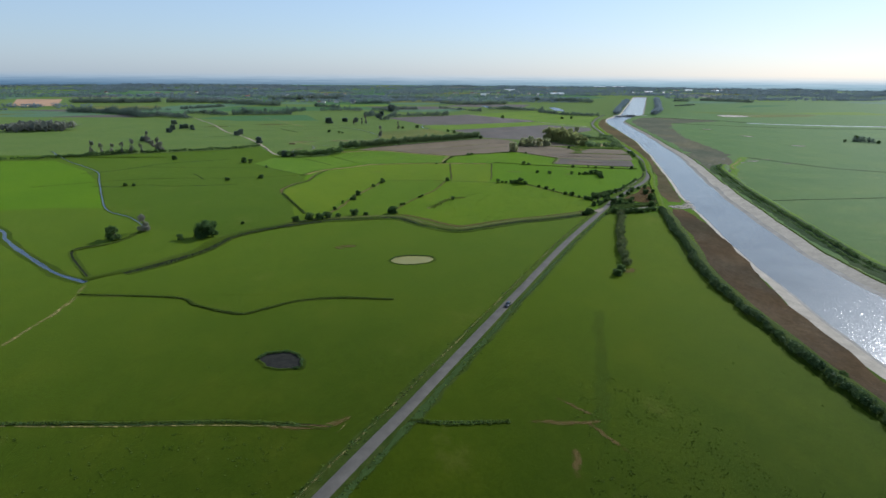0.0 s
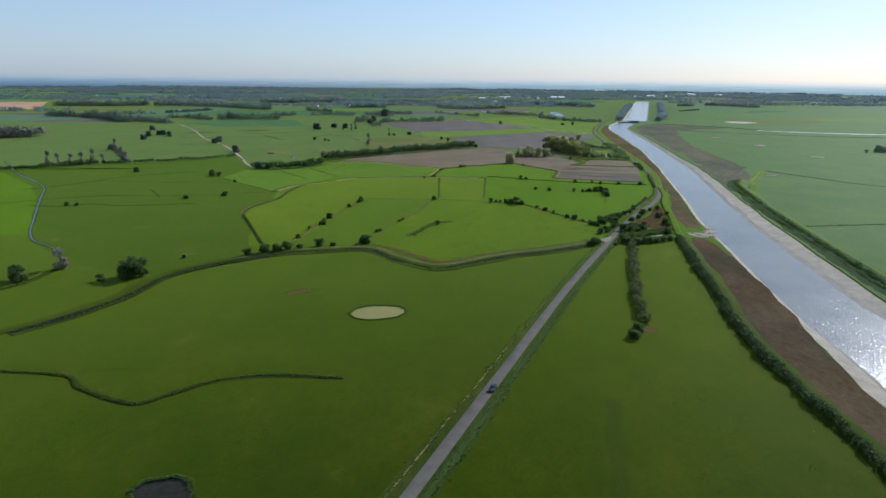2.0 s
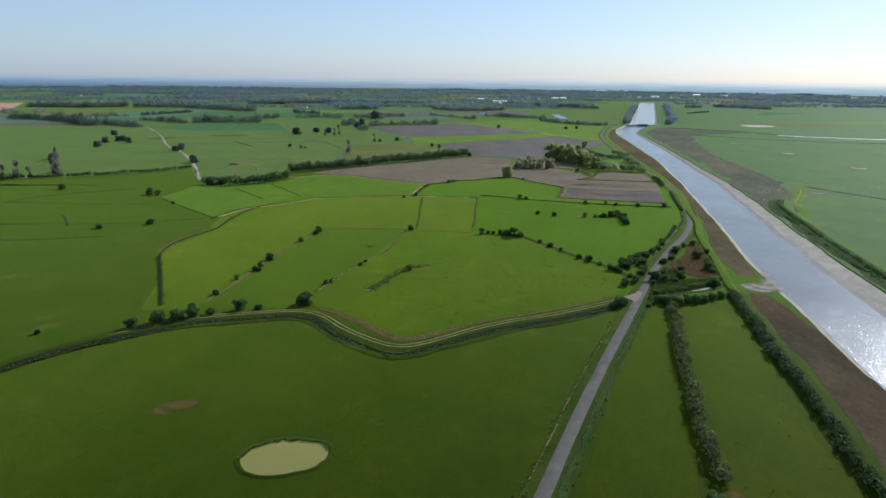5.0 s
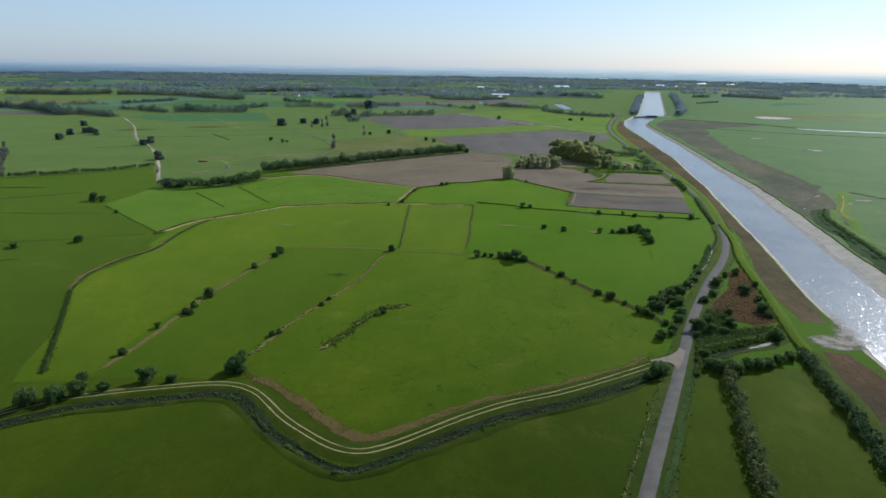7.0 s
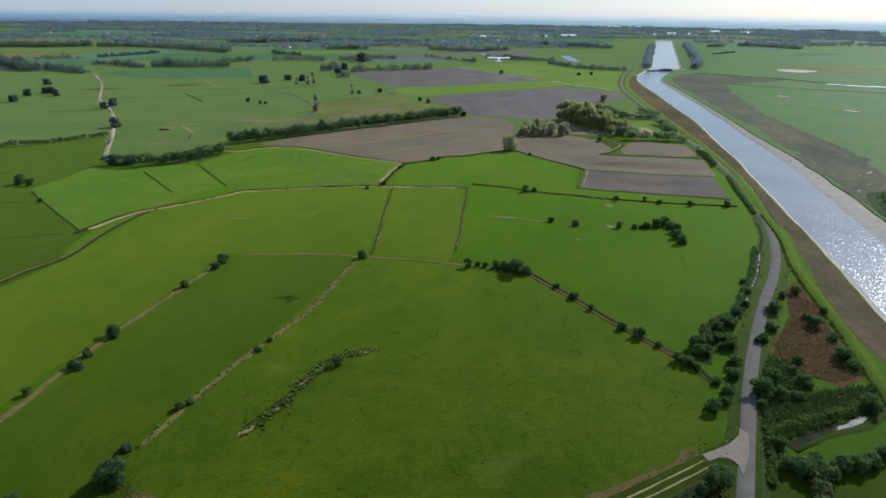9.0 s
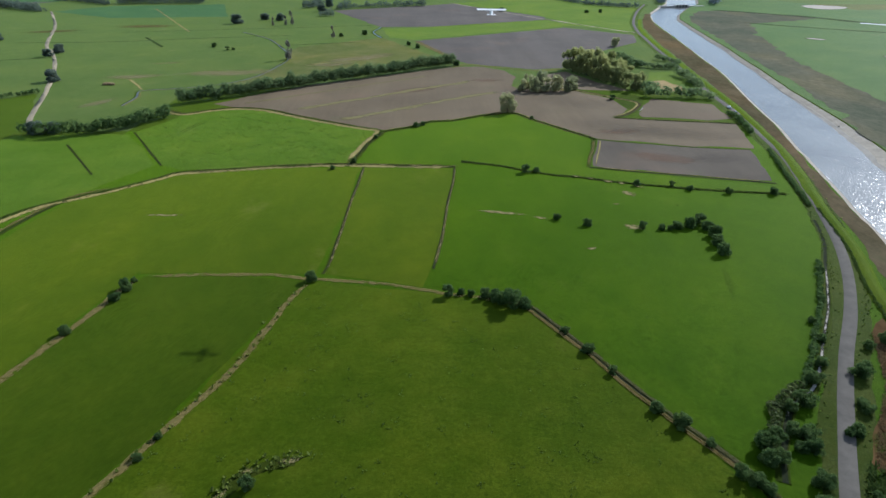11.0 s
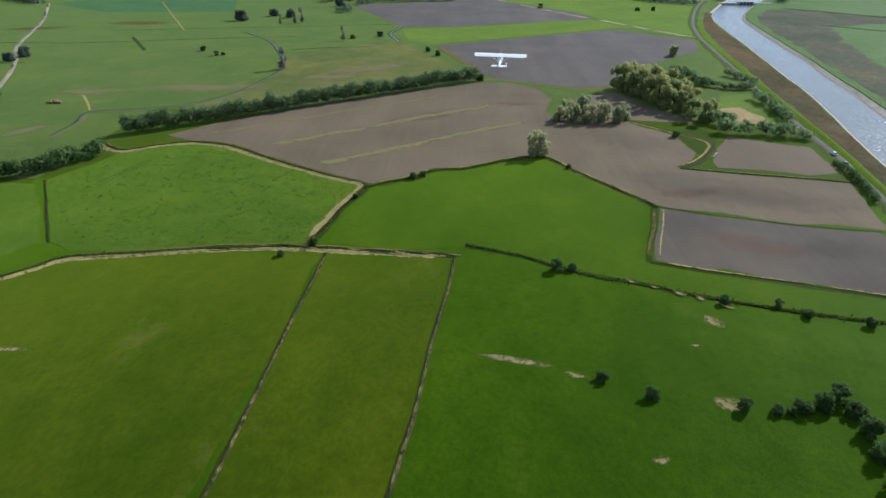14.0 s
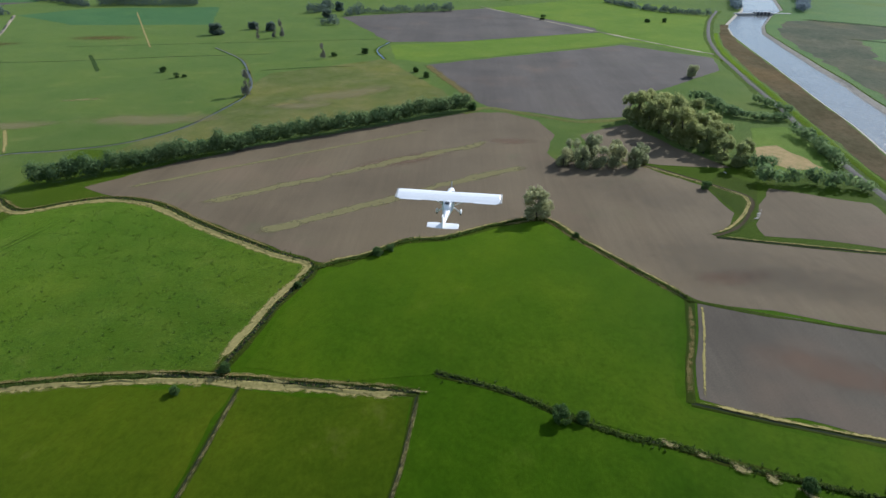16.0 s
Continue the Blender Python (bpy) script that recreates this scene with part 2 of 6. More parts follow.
# Greyer copy of the dead reeds; haze on the far strip is in its colour.
M_REEDHAZE = grass("haze_grey_dead_reeds", (0.096, 0.070, 0.045), (0.122, 0.090, 0.058), (0.146, 0.112, 0.074), dry=(0.075, 0.080, 0.036), dryness=0.14, turn=-20, stretch=0.5, tuft=0.5, sheen=0.03, body=0.8, gloss=0.0)
M_REDREED = grass("reddish_dead_reeds", (0.088, 0.052, 0.026), (0.112, 0.070, 0.036), (0.130, 0.090, 0.046), dry=(0.052, 0.082, 0.018), dryness=0.3, turn=30, stretch=0.6, tuft=0.7, sheen=0.0, body=0.72, gloss=0.0)
M_ASPHALT = plain("worn_asphalt", (0.078, 0.071, 0.061), (0.108, 0.098, 0.084), 0.25, 0.9, 0.2, 0.01, fine=20, spec=0.08)
M_GRAVEL = plain("pale_gravel", (0.15, 0.125, 0.075), (0.24, 0.20, 0.13), 0.5, 0.95, 0.4, 0.03)
M_APRON = plain("pinkish_gravel", (0.165, 0.125, 0.090), (0.125, 0.10, 0.07), 0.5, 0.95, 0.4, 0.03)
M_RIVER = water("river_water", (0.080, 0.082, 0.074), 0.17, 1.3, 0.17)
M_POND = water("muddy_pond_water", (0.135, 0.125, 0.026), 0.5, 0.8, 0.05)
M_DARKPOND = plain("drying_pond_mud", (0.012, 0.013, 0.011), (0.026, 0.025, 0.020), 0.5, 0.9, 0.3, 0.1, spec=0.05)
M_BROOK = water("brook_water", (0.012, 0.026, 0.045), 0.2, 1.0, 1.0)
# Pale base colour carries part of the creek's glint.
M_GLINTWATER = water("pale_glint_water", (0.20, 0.22, 0.22), 0.3, 0.5, 0.1)
M_STREAM = water("dark_stream_water", (0.022, 0.026, 0.028), 0.35, 1.0, 0.3)
M_LEAF = leaves("hawthorn_leaves", (0.048, 0.096, 0.030), (0.115, 0.178, 0.055), 0.5)
# Darker copy of the bush leaves, coloured as their backlit shaded side.
M_SHADELEAF = leaves("shaded_hedge_leaves", (0.030, 0.060, 0.024), (0.080, 0.122, 0.046), 0.35)
# Paler than the near bushes' leaves; slight haze is put into the colour.
M_HEDGEHAZE = leaves("hedge_leaves", (0.105, 0.170, 0.070), (0.175, 0.240, 0.105), 0.6)
M_OLDHEDGE = leaves("brownish_hedge_leaves", (0.048, 0.080, 0.026), (0.125, 0.145, 0.055), 0.45)
M_LEAF2 = leaves("fresh_willow_leaves", (0.265, 0.290, 0.155), (0.385, 0.405, 0.220), 0.62)
M_LEAF3 = leaves("poplar_leaves", (0.240, 0.275, 0.105), (0.380, 0.405, 0.165), 0.62)
M_TWIG = leaves("bare_twigs", (0.15, 0.15, 0.12), (0.25, 0.25, 0.20), 0.3)
# Paler, greyer leaves for distant trees: haze is put into the colour.
M_HAZELEAF = leaves("hazy_far_foliage", (0.100, 0.140, 0.115), (0.130, 0.170, 0.130), 0.5)
# Grey-blue leaf colour that holds the haze over distant woods.
M_HAZEWOOD = leaves("haze_grey_woodland", (0.135, 0.185, 0.215), (0.185, 0.235, 0.260), 0.5)
M_TUFT = leaves("tussock_blades", (0.080, 0.130, 0.020), (0.165, 0.205, 0.045), 0.62)
M_RANK = leaves("rank_weeds", (0.095, 0.150, 0.022), (0.200, 0.260, 0.055), 0.66)
M_RANKDARK = leaves("tall_rank_grass", (0.044, 0.082, 0.018), (0.095, 0.140, 0.034), 0.55)
M_DITCHGRASS = leaves("ditch_grass", (0.065, 0.110, 0.018), (0.125, 0.170, 0.038), 0.62)
M_REEDTUFT = leaves("reed_blades", (0.15, 0.108, 0.052), (0.24, 0.175, 0.09), 0.6)
M_STRAWTUFT = leaves("dead_blades", (0.14, 0.11, 0.042), (0.22, 0.175, 0.07), 0.5)
M_BARK = plain("bark", (0.05, 0.042, 0.032), (0.10, 0.085, 0.065), 2.0, 0.9, 0.5, 0.03)
M_CONCRETE = plain("weathered_concrete", (0.25, 0.24, 0.22), (0.36, 0.35, 0.32), 0.6, 0.85, 0.2, 0.02)
M_STEEL = plain("dark_painted_steel", (0.03, 0.032, 0.035), (0.05, 0.05, 0.05), 1.0, 0.5, 0.1, 0.01)
M_RENDER = plain("pale_wall_render", (0.62, 0.58, 0.50), (0.74, 0.70, 0.62), 0.4, 0.9, 0.1, 0.01)
M_TILE = plain("clay_roof_tiles", (0.20, 0.09, 0.055), (0.28, 0.13, 0.08), 0.6, 0.8, 0.3, 0.04)
M_SLATE = plain("grey_roof_slates", (0.09, 0.095, 0.105), (0.14, 0.145, 0.155), 0.6, 0.6, 0.3, 0.04)
M_SHEET = plain("white_sheet_roof", (0.72, 0.73, 0.74), (0.82, 0.82, 0.82), 0.2, 0.45, 0.1, 0.02)
M_WHITE = plain("white_aircraft_paint", (0.74, 0.725, 0.71), (0.78, 0.765, 0.75), 0.8, 0.35, 0.02, 0.002, spec=0.5, grained=0.06)
M_GLASS = plain("dark_tinted_glass", (0.010, 0.012, 0.014), (0.016, 0.018, 0.02), 1.0, 0.05, 0.0, 0.001, spec=0.6, grained=0.06)
M_RUBBER = plain("black_rubber", (0.018, 0.018, 0.018), (0.03, 0.03, 0.03), 3.0, 0.85, 0.1, 0.005, grained=0.06)
M_CARDARK = plain("dark_blue_car_paint", (0.015, 0.018, 0.026), (0.02, 0.024, 0.034), 1.0, 0.25, 0.0, 0.001, spec=0.6, grained=0.06)
M_CARWHITE = plain("white_car_paint", (0.72, 0.72, 0.72), (0.78, 0.78, 0.78), 1.0, 0.25, 0.0, 0.001, spec=0.6, grained=0.06)
M_CHROME = plain("polished_metal", (0.6, 0.6, 0.6), (0.7, 0.7, 0.7), 1.0, 0.2, 0.0, 0.001, metal=1.0, grained=0.06)
M_LAMP = plain("red_lamp_plastic", (0.35, 0.02, 0.015), (0.4, 0.03, 0.02), 1.0, 0.3, 0.0, 0.001)


# ---- building helpers ----
RNG = np.random.default_rng(11)


def mesh_of(name, verts, faces, mats, index=None, smooth=False):
    me = bpy.data.meshes.new(name)
    me.from_pydata([tuple(map(float, v)) for v in verts], [], [tuple(map(int, f)) for f in faces])
    for m in mats if isinstance(mats, (list, tuple)) else [mats]:
        me.materials.append(m)
    if index is not None:
        me.polygons.foreach_set("material_index", np.asarray(index, dtype=np.int32))
    if smooth:
        me.polygons.foreach_set("use_smooth", np.ones(len(me.polygons), dtype=bool))
    me.update()
    return me


def quads_mesh(name, corners, mat):
    """corners: n x 4 x 3 array, one loose quad each."""
    n = len(corners)
    me = bpy.data.meshes.new(name)
    me.vertices.add(4 * n)
    me.vertices.foreach_set("co", np.asarray(corners, dtype=np.float32).ravel())
    me.loops.add(4 * n)
    me.loops.foreach_set("vertex_index", np.arange(4 * n, dtype=np.int32))
    me.polygons.add(n)
    me.polygons.foreach_set("loop_start", np.arange(0, 4 * n, 4, dtype=np.int32))
    me.update(calc_edges=True)
    me.materials.append(mat)
    return me


def part(name, bm, material, parent, label="", smooth=False):
    """One mesh object under a thing or under a part; bm: a bmesh or a finished mesh."""
    if isinstance(bm, bmesh.types.BMesh):
        me = bpy.data.meshes.new(name)
        bm.to_mesh(me)
        bm.free()
        me.materials.append(material)
        if smooth:
            me.polygons.foreach_set("use_smooth", np.ones(len(me.polygons), dtype=bool))
    else:
        me = bm
    ob = new(name, me)
    ob.parent = parent
    return tagged(ob, label)


def spline(points, step=3.0):
    """A smooth line through the points of a plan, at even steps."""
    p = np.array(points, dtype=float)
    p = np.vstack([2 * p[0] - p[1], p, 2 * p[-1] - p[-2]])
    out = []
    for i in range(1, len(p) - 2):
        a, b, c, d = p[i - 1:i + 3]
        n = max(1, int(np.linalg.norm(c - b) / step))
        u = np.arange(n)[:, None] / n
        out.append(0.5 * (2 * b + (c - a) * u + (2 * a - 5 * b + 4 * c - d) * u ** 2 + (3 * b - a - 3 * c + d) * u ** 3))
    return np.vstack(out + [p[-2:-1]])


def normals2(line):
    d = np.gradient(line, axis=0)
    d /= np.linalg.norm(d, axis=1)[:, None] + 1e-9
    return np.stack([d[:, 1], -d[:, 0]], axis=1)


def wobble(n, amount, reach=6):
    k = np.ones(reach) / reach
    return np.convolve(RNG.normal(0, amount, n + reach), k, "same")[:n] * math.sqrt(reach)


def sweep(line, section, mats, index, jitter=0.12, lift=0.1):
    """A strip along a line with a cross-section of (offset, height); index: the material of each band."""
    n, k = len(line), len(section)
    nr = normals2(line)
    verts = np.zeros((n, k, 3))
    for j, (o, h) in enumerate(section):
        off = o + wobble(n, abs(o) * jitter + 0.02)
        verts[:, j, :2] = line + nr * off[:, None]
        verts[:, j, 2] = h + (wobble(n, h * lift) if h > 0.2 else 0)
    faces = [(i * k + j, i * k + j + 1, i * k + k + j + 1, i * k + k + j) for i in range(n - 1) for j in range(k - 1)]
    return verts.reshape(-1, 3), [f[::-1] for f in faces], list(index) * (n - 1)


def strip(name, points, section, mats, index, label="", category="", kind="structure", jitter=0.12, step=3.0, lift=0.1, parent=None):
    v, f, ix = sweep(spline(points, step), section, mats, index, jitter, lift)
    ob = new(name, mesh_of(name, v, f, mats, ix, True))
    ob.parent = parent
    return tagged(ob, label, category, kind=kind)


def field(name, outline, z, mat, label, rag=0.6, closed_smooth=False):
    """A field lying on the ground: a thin sheet with a slightly ragged edge."""
    p = np.array(outline, dtype=float)
    ring = []
    for a, b in zip(p, np.roll(p, -1, axis=0)):
        n = max(2, int(np.linalg.norm(b - a) / 5))
        u = np.arange(n)[:, None] / n
        ring.append(a + (b - a) * u)
    ring = np.vstack(ring)
    ring += np.stack([wobble(len(ring), rag, 3), wobble(len(ring), rag, 3)], axis=1)
    bm = bmesh.new()
    vs = [bm.verts.new((x, y, z)) for x, y in ring]
    f = bm.faces.new(vs)
    f.normal_update()
    if f.normal.z < 0:
        f.normal_flip()
    bmesh.ops.triangulate(bm, faces=[f])
    me = bpy.data.meshes.new(name)
    bm.to_mesh(me)
    bm.free()
    me.materials.append(mat)
    return tagged(new(name, me), label, "field", kind="structure")


def sprays(blobs, count, size, flat=0.6, core=34):
    """Leaf sprays in a cloud of blobs (x, y, z, rx, ry, rz): count a blob, thicker towards the skin."""
    blobs = np.asarray(blobs, dtype=float)
    counts = np.maximum(4, (count * (blobs[:, 3] * blobs[:, 5]) / np.mean(blobs[:, 3] * blobs[:, 5])).astype(int))
    b = np.repeat(blobs, counts, axis=0)
    n = len(b)
    d = RNG.normal(size=(n, 3))
    d /= np.linalg.norm(d, axis=1)[:, None]
    r = RNG.uniform(0.25, 1.0, n) ** 0.45 * RNG.uniform(0.9, 1.12, n)
    c = b[:, :3] + d * b[:, 3:] * r[:, None]
    nrm = d + RNG.normal(size=(n, 3)) * flat
    nrm /= np.linalg.norm(nrm, axis=1)[:, None]
    a = np.cross(nrm, RNG.normal(size=(n, 3)))
    a /= np.linalg.norm(a, axis=1)[:, None] + 1e-9
    e = np.cross(nrm, a)
    s = size * RNG.uniform(0.55, 1.3, n)[:, None]
    droop = nrm * s * 0.25
    if core:
        k = np.repeat(blobs, core, axis=0)
        kd = RNG.normal(size=(len(k), 3))
        kd /= np.linalg.norm(kd, axis=1)[:, None]
        kn = kd + RNG.normal(size=kd.shape) * 0.25
        kn /= np.linalg.norm(kn, axis=1)[:, None]
        ka = np.cross(kn, RNG.normal(size=kd.shape))
        ka /= np.linalg.norm(ka, axis=1)[:, None] + 1e-9
        c = np.vstack([c, k[:, :3] + kd * k[:, 3:] * RNG.uniform(0.55, 0.8, len(k))[:, None]])
        nrm, a, e = np.vstack([nrm, kn]), np.vstack([a, ka]), np.vstack([e, np.cross(kn, ka)])
        s = np.vstack([s, (k[:, 3] * RNG.uniform(0.35, 0.6, len(k)))[:, None]])
        droop = nrm * s * 0.25
    return np.stack([c - a * s * 0.5 - droop, c - e * s * 0.36, c + a * s * 0.5 - droop, c + e * s * 0.36], axis=1)


def limb(bm, a, b, ra, rb, sides=6):
    a, b = Vector(a), Vector(b)
    q = (b - a).to_track_quat("Z", "Y").to_matrix()
    rings = []
    for p, r in ((a, ra), (b, rb)):
        rings.append([bm.verts.new(p + q @ Vector((r * math.cos(k * math.tau / sides), r * math.sin(k * math.tau / sides), 0))) for k in range(sides)])
    for k in range(sides):
        bm.faces.new((rings[0][k], rings[0][(k + 1) % sides], rings[1][(k + 1) % sides], rings[1][k]))
    bm.faces.new(rings[1])


def along(points, every, spread=0.0):
    line = spline(points, every)
    return line + RNG.normal(0, spread, line.shape)


def tuft_quads(centres, height, width, lean=1.0):
    """Each tuft: four leaning blades in a fan."""
    c = np.repeat(np.asarray(centres, dtype=float), 4, axis=0)
    n = len(c)
    ang = RNG.uniform(0, math.tau, n)
    d = np.stack([np.cos(ang), np.sin(ang), np.zeros(n)], axis=1)
    e = np.stack([-np.sin(ang), np.cos(ang), np.zeros(n)], axis=1)
    h = height * RNG.uniform(0.5, 1.3, n)[:, None]
    w = width * RNG.uniform(0.6, 1.3, n)[:, None]
    base = c if c.shape[1] == 3 else np.hstack([c, np.full((n, 1), 0.05)])
    up = np.array([0, 0, 1.0])
    tip = base + d * h * lean + up * h
    return np.stack([base - e * w * 0.5, base + e * w * 0.5, tip + e * w * 0.28, tip - e * w * 0.28], axis=1)


def stuff(name, corners, mat, label, category):
    return tagged(new(name, quads_mesh(name, corners, mat)), label, category, kind="stuff")


# ---- ground, river ----
BANK_L = [(-700, 148), (100, 151), (177, 153), (205, 157), (227, 160), (250, 163), (281, 167.5), (325, 175.5), (415, 195), (477, 209), (545, 229), (620, 248), (720, 275), (820, 298),
          (885, 313), (970, 328), (1060, 344), (1150, 358), (1220, 371), (1300, 394), (1400, 442), (1461, 475), (2616, 898), (2700, 925)]
BANK_R = [(-700, 194), (150, 196), (241, 198), (267, 199), (310, 204), (373, 216), (454, 234), (560, 261), (620, 278), (712, 303), (820, 327), (920, 347),
          (1010, 365), (1125, 386), (1240, 408), (1300, 432), (1400, 484), (1466, 527), (2628, 953), (2700, 980)]


def river_edges(y):
    yl, xl = zip(*BANK_L)
    yr, xr = zip(*BANK_R)
    return np.interp(y, yl, xl), np.interp(y, yr, xr)


def build_ground():
    ys = np.concatenate([np.arange(-700, 60, 40), np.arange(60, 700, 6), np.arange(700, 1500, 15), np.arange(1500, 2740, 60), [2800, 3200, 3800, 4500, 5300]])
    wl, wr = wobble(len(ys), 0.4, 5), wobble(len(ys), 0.4, 5)
    verts, index, k = [], [], 0
    for i, y in enumerate(ys):
        l, r = river_edges(y)
        l, r = l + wl[i], r + wr[i]
        f = 1.0 if y < 2640 else 0.0
        left = float(np.interp(y, (150, 225, 260, 310, 900, 1300), (9.0, 10.0, 7.5, 4.0, 3.5, 3.0)))
        right = float(np.interp(y, (290, 420, 620, 700, 800, 1300), (10.0, 13.0, 12.0, 9.5, 5.5, 4.0)))
        wet = 0.35 * right + 1.2 * wr[i]
        row = [(-6000, 0), (-1500, 0), (-300, 0), (-95, 0), (l - 60, 0), (l - left - 0.8, 0.0), (l - left, -0.35 * f), (l - 0.22 * left, -1.6 * f), (l, -2.05 * f), (l + 9, -4 * f), (r - 9, -4 * f), (r, -2.05 * f),
               (r + wet, -1.7 * f), (r + right, -0.35 * f), (r + right + 0.9, 0.0), (r + 90, 0), (max(r + 300, 800), 0), (2000, 0), (6000, 0)]
        k = len(row)
        verts += [(x, y, z) for x, z in row]
    faces, idx = [], []
    for i in range(len(ys) - 1):
        for j in range(k - 1):
            faces.append((i * k + j, i * k + j + 1, i * k + k + j + 1, i * k + k + j))
            if ys[i] < 2640 and 5 <= j <= 13:
                idx.append(5 if j in (6, 12) else 1 if 7 <= j <= 11 else 2)
            else:
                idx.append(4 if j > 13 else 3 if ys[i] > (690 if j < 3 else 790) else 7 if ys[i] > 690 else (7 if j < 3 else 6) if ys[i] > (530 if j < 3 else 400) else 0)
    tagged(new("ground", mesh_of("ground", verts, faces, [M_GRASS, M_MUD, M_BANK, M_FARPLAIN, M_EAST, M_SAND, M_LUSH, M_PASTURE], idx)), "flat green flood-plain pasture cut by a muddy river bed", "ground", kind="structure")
    for y0, y1, step in ((-700, 60, 20.0), (60, 150, 0.8), (150, 470, 0.3), (470, 760, 0.5), (760, 1480, 1.0), (1480, 2660, 30.0)):
        build_water(y0, y1, step)


def build_water(y0, y1, step):
    """One reach of the river, with wavelets as small facets where the camera passes near."""
    ys = np.linspace(y0, y1, int((y1 - y0) / step) + 1)
    l, r = river_edges(ys)
    nx = int(62 / step) if step < 10 else 3
    u = np.linspace(0, 1, nx)
    X = (l - 2.5)[:, None] * (1 - u) + (r + 2.5)[:, None] * u
    Z = RNG.normal(0, 1, X.shape)
    W = Z.copy()
    for axis in (0, 1):
        W = W + np.roll(W, 1, axis) + np.roll(W, 2, axis)
    Z = -2.0 + (0.026 * Z + 0.009 * W) * min(step, 2.0) * (np.interp(ys, (150, 300, 420, 560, 900), (0.72, 0.92, 1.0, 1.0, 0.95))[:, None] if step < 10 else 0.0)
    v = np.stack([X, np.repeat(ys[:, None], nx, axis=1), Z], axis=2).reshape(-1, 3)
    a = (np.arange(len(ys) - 1)[:, None] * nx + np.arange(nx - 1)).ravel()
    me = mesh_of("water", v, np.stack([a, a + 1, a + nx + 1, a + nx], axis=1), M_RIVER)
    tagged(new("water", me), "grey rippled tidal river glinting in the sun", "river", kind="structure")


build_ground()


def build_backdrop():
    """The far blue distance, a low glowing ring where the land ends, with haze painted in."""
    m = bpy.data.materials.new("hazy_distance_glow")
    m.use_nodes = True
    t = m.node_tree
    t.nodes.remove(t.nodes["Principled BSDF"])
    c = t.nodes.new("ShaderNodeTexCoord")
    s = t.nodes.new("ShaderNodeSeparateXYZ")
    t.links.new(c.outputs["Object"], s.inputs[0])
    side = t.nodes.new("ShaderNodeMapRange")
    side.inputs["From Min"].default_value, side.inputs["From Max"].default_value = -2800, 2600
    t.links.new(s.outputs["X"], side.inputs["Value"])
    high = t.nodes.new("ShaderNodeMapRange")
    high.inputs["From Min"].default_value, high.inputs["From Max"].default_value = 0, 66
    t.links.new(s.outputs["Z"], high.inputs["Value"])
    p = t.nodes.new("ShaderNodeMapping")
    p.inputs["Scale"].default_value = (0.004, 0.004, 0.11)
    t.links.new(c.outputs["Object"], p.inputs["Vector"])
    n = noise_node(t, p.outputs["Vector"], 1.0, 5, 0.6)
    # Painted haze: darker left, lighter on the sun's side, paler towards the top.
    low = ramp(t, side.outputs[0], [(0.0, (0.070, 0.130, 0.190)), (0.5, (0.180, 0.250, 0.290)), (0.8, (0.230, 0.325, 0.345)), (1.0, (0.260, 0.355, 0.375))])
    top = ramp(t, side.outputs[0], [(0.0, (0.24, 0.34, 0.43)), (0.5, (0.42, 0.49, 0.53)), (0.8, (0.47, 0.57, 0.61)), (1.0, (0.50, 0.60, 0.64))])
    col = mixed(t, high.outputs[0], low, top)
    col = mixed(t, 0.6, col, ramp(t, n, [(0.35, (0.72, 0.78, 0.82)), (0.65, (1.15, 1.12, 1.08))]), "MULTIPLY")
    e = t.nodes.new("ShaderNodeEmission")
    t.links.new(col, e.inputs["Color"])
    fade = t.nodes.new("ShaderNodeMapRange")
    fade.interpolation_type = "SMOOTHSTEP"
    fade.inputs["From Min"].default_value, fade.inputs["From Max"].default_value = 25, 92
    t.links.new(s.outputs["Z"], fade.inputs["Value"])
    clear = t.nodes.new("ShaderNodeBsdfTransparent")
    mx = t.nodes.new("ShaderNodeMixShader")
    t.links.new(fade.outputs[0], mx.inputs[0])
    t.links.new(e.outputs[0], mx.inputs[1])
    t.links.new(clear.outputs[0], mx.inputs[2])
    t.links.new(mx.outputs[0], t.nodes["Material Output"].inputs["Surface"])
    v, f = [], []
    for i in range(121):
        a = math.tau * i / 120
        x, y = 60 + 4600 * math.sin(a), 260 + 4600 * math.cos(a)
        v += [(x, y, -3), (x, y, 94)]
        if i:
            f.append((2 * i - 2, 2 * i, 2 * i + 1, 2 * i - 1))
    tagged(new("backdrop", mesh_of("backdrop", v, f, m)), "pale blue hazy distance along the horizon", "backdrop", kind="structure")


build_backdrop()

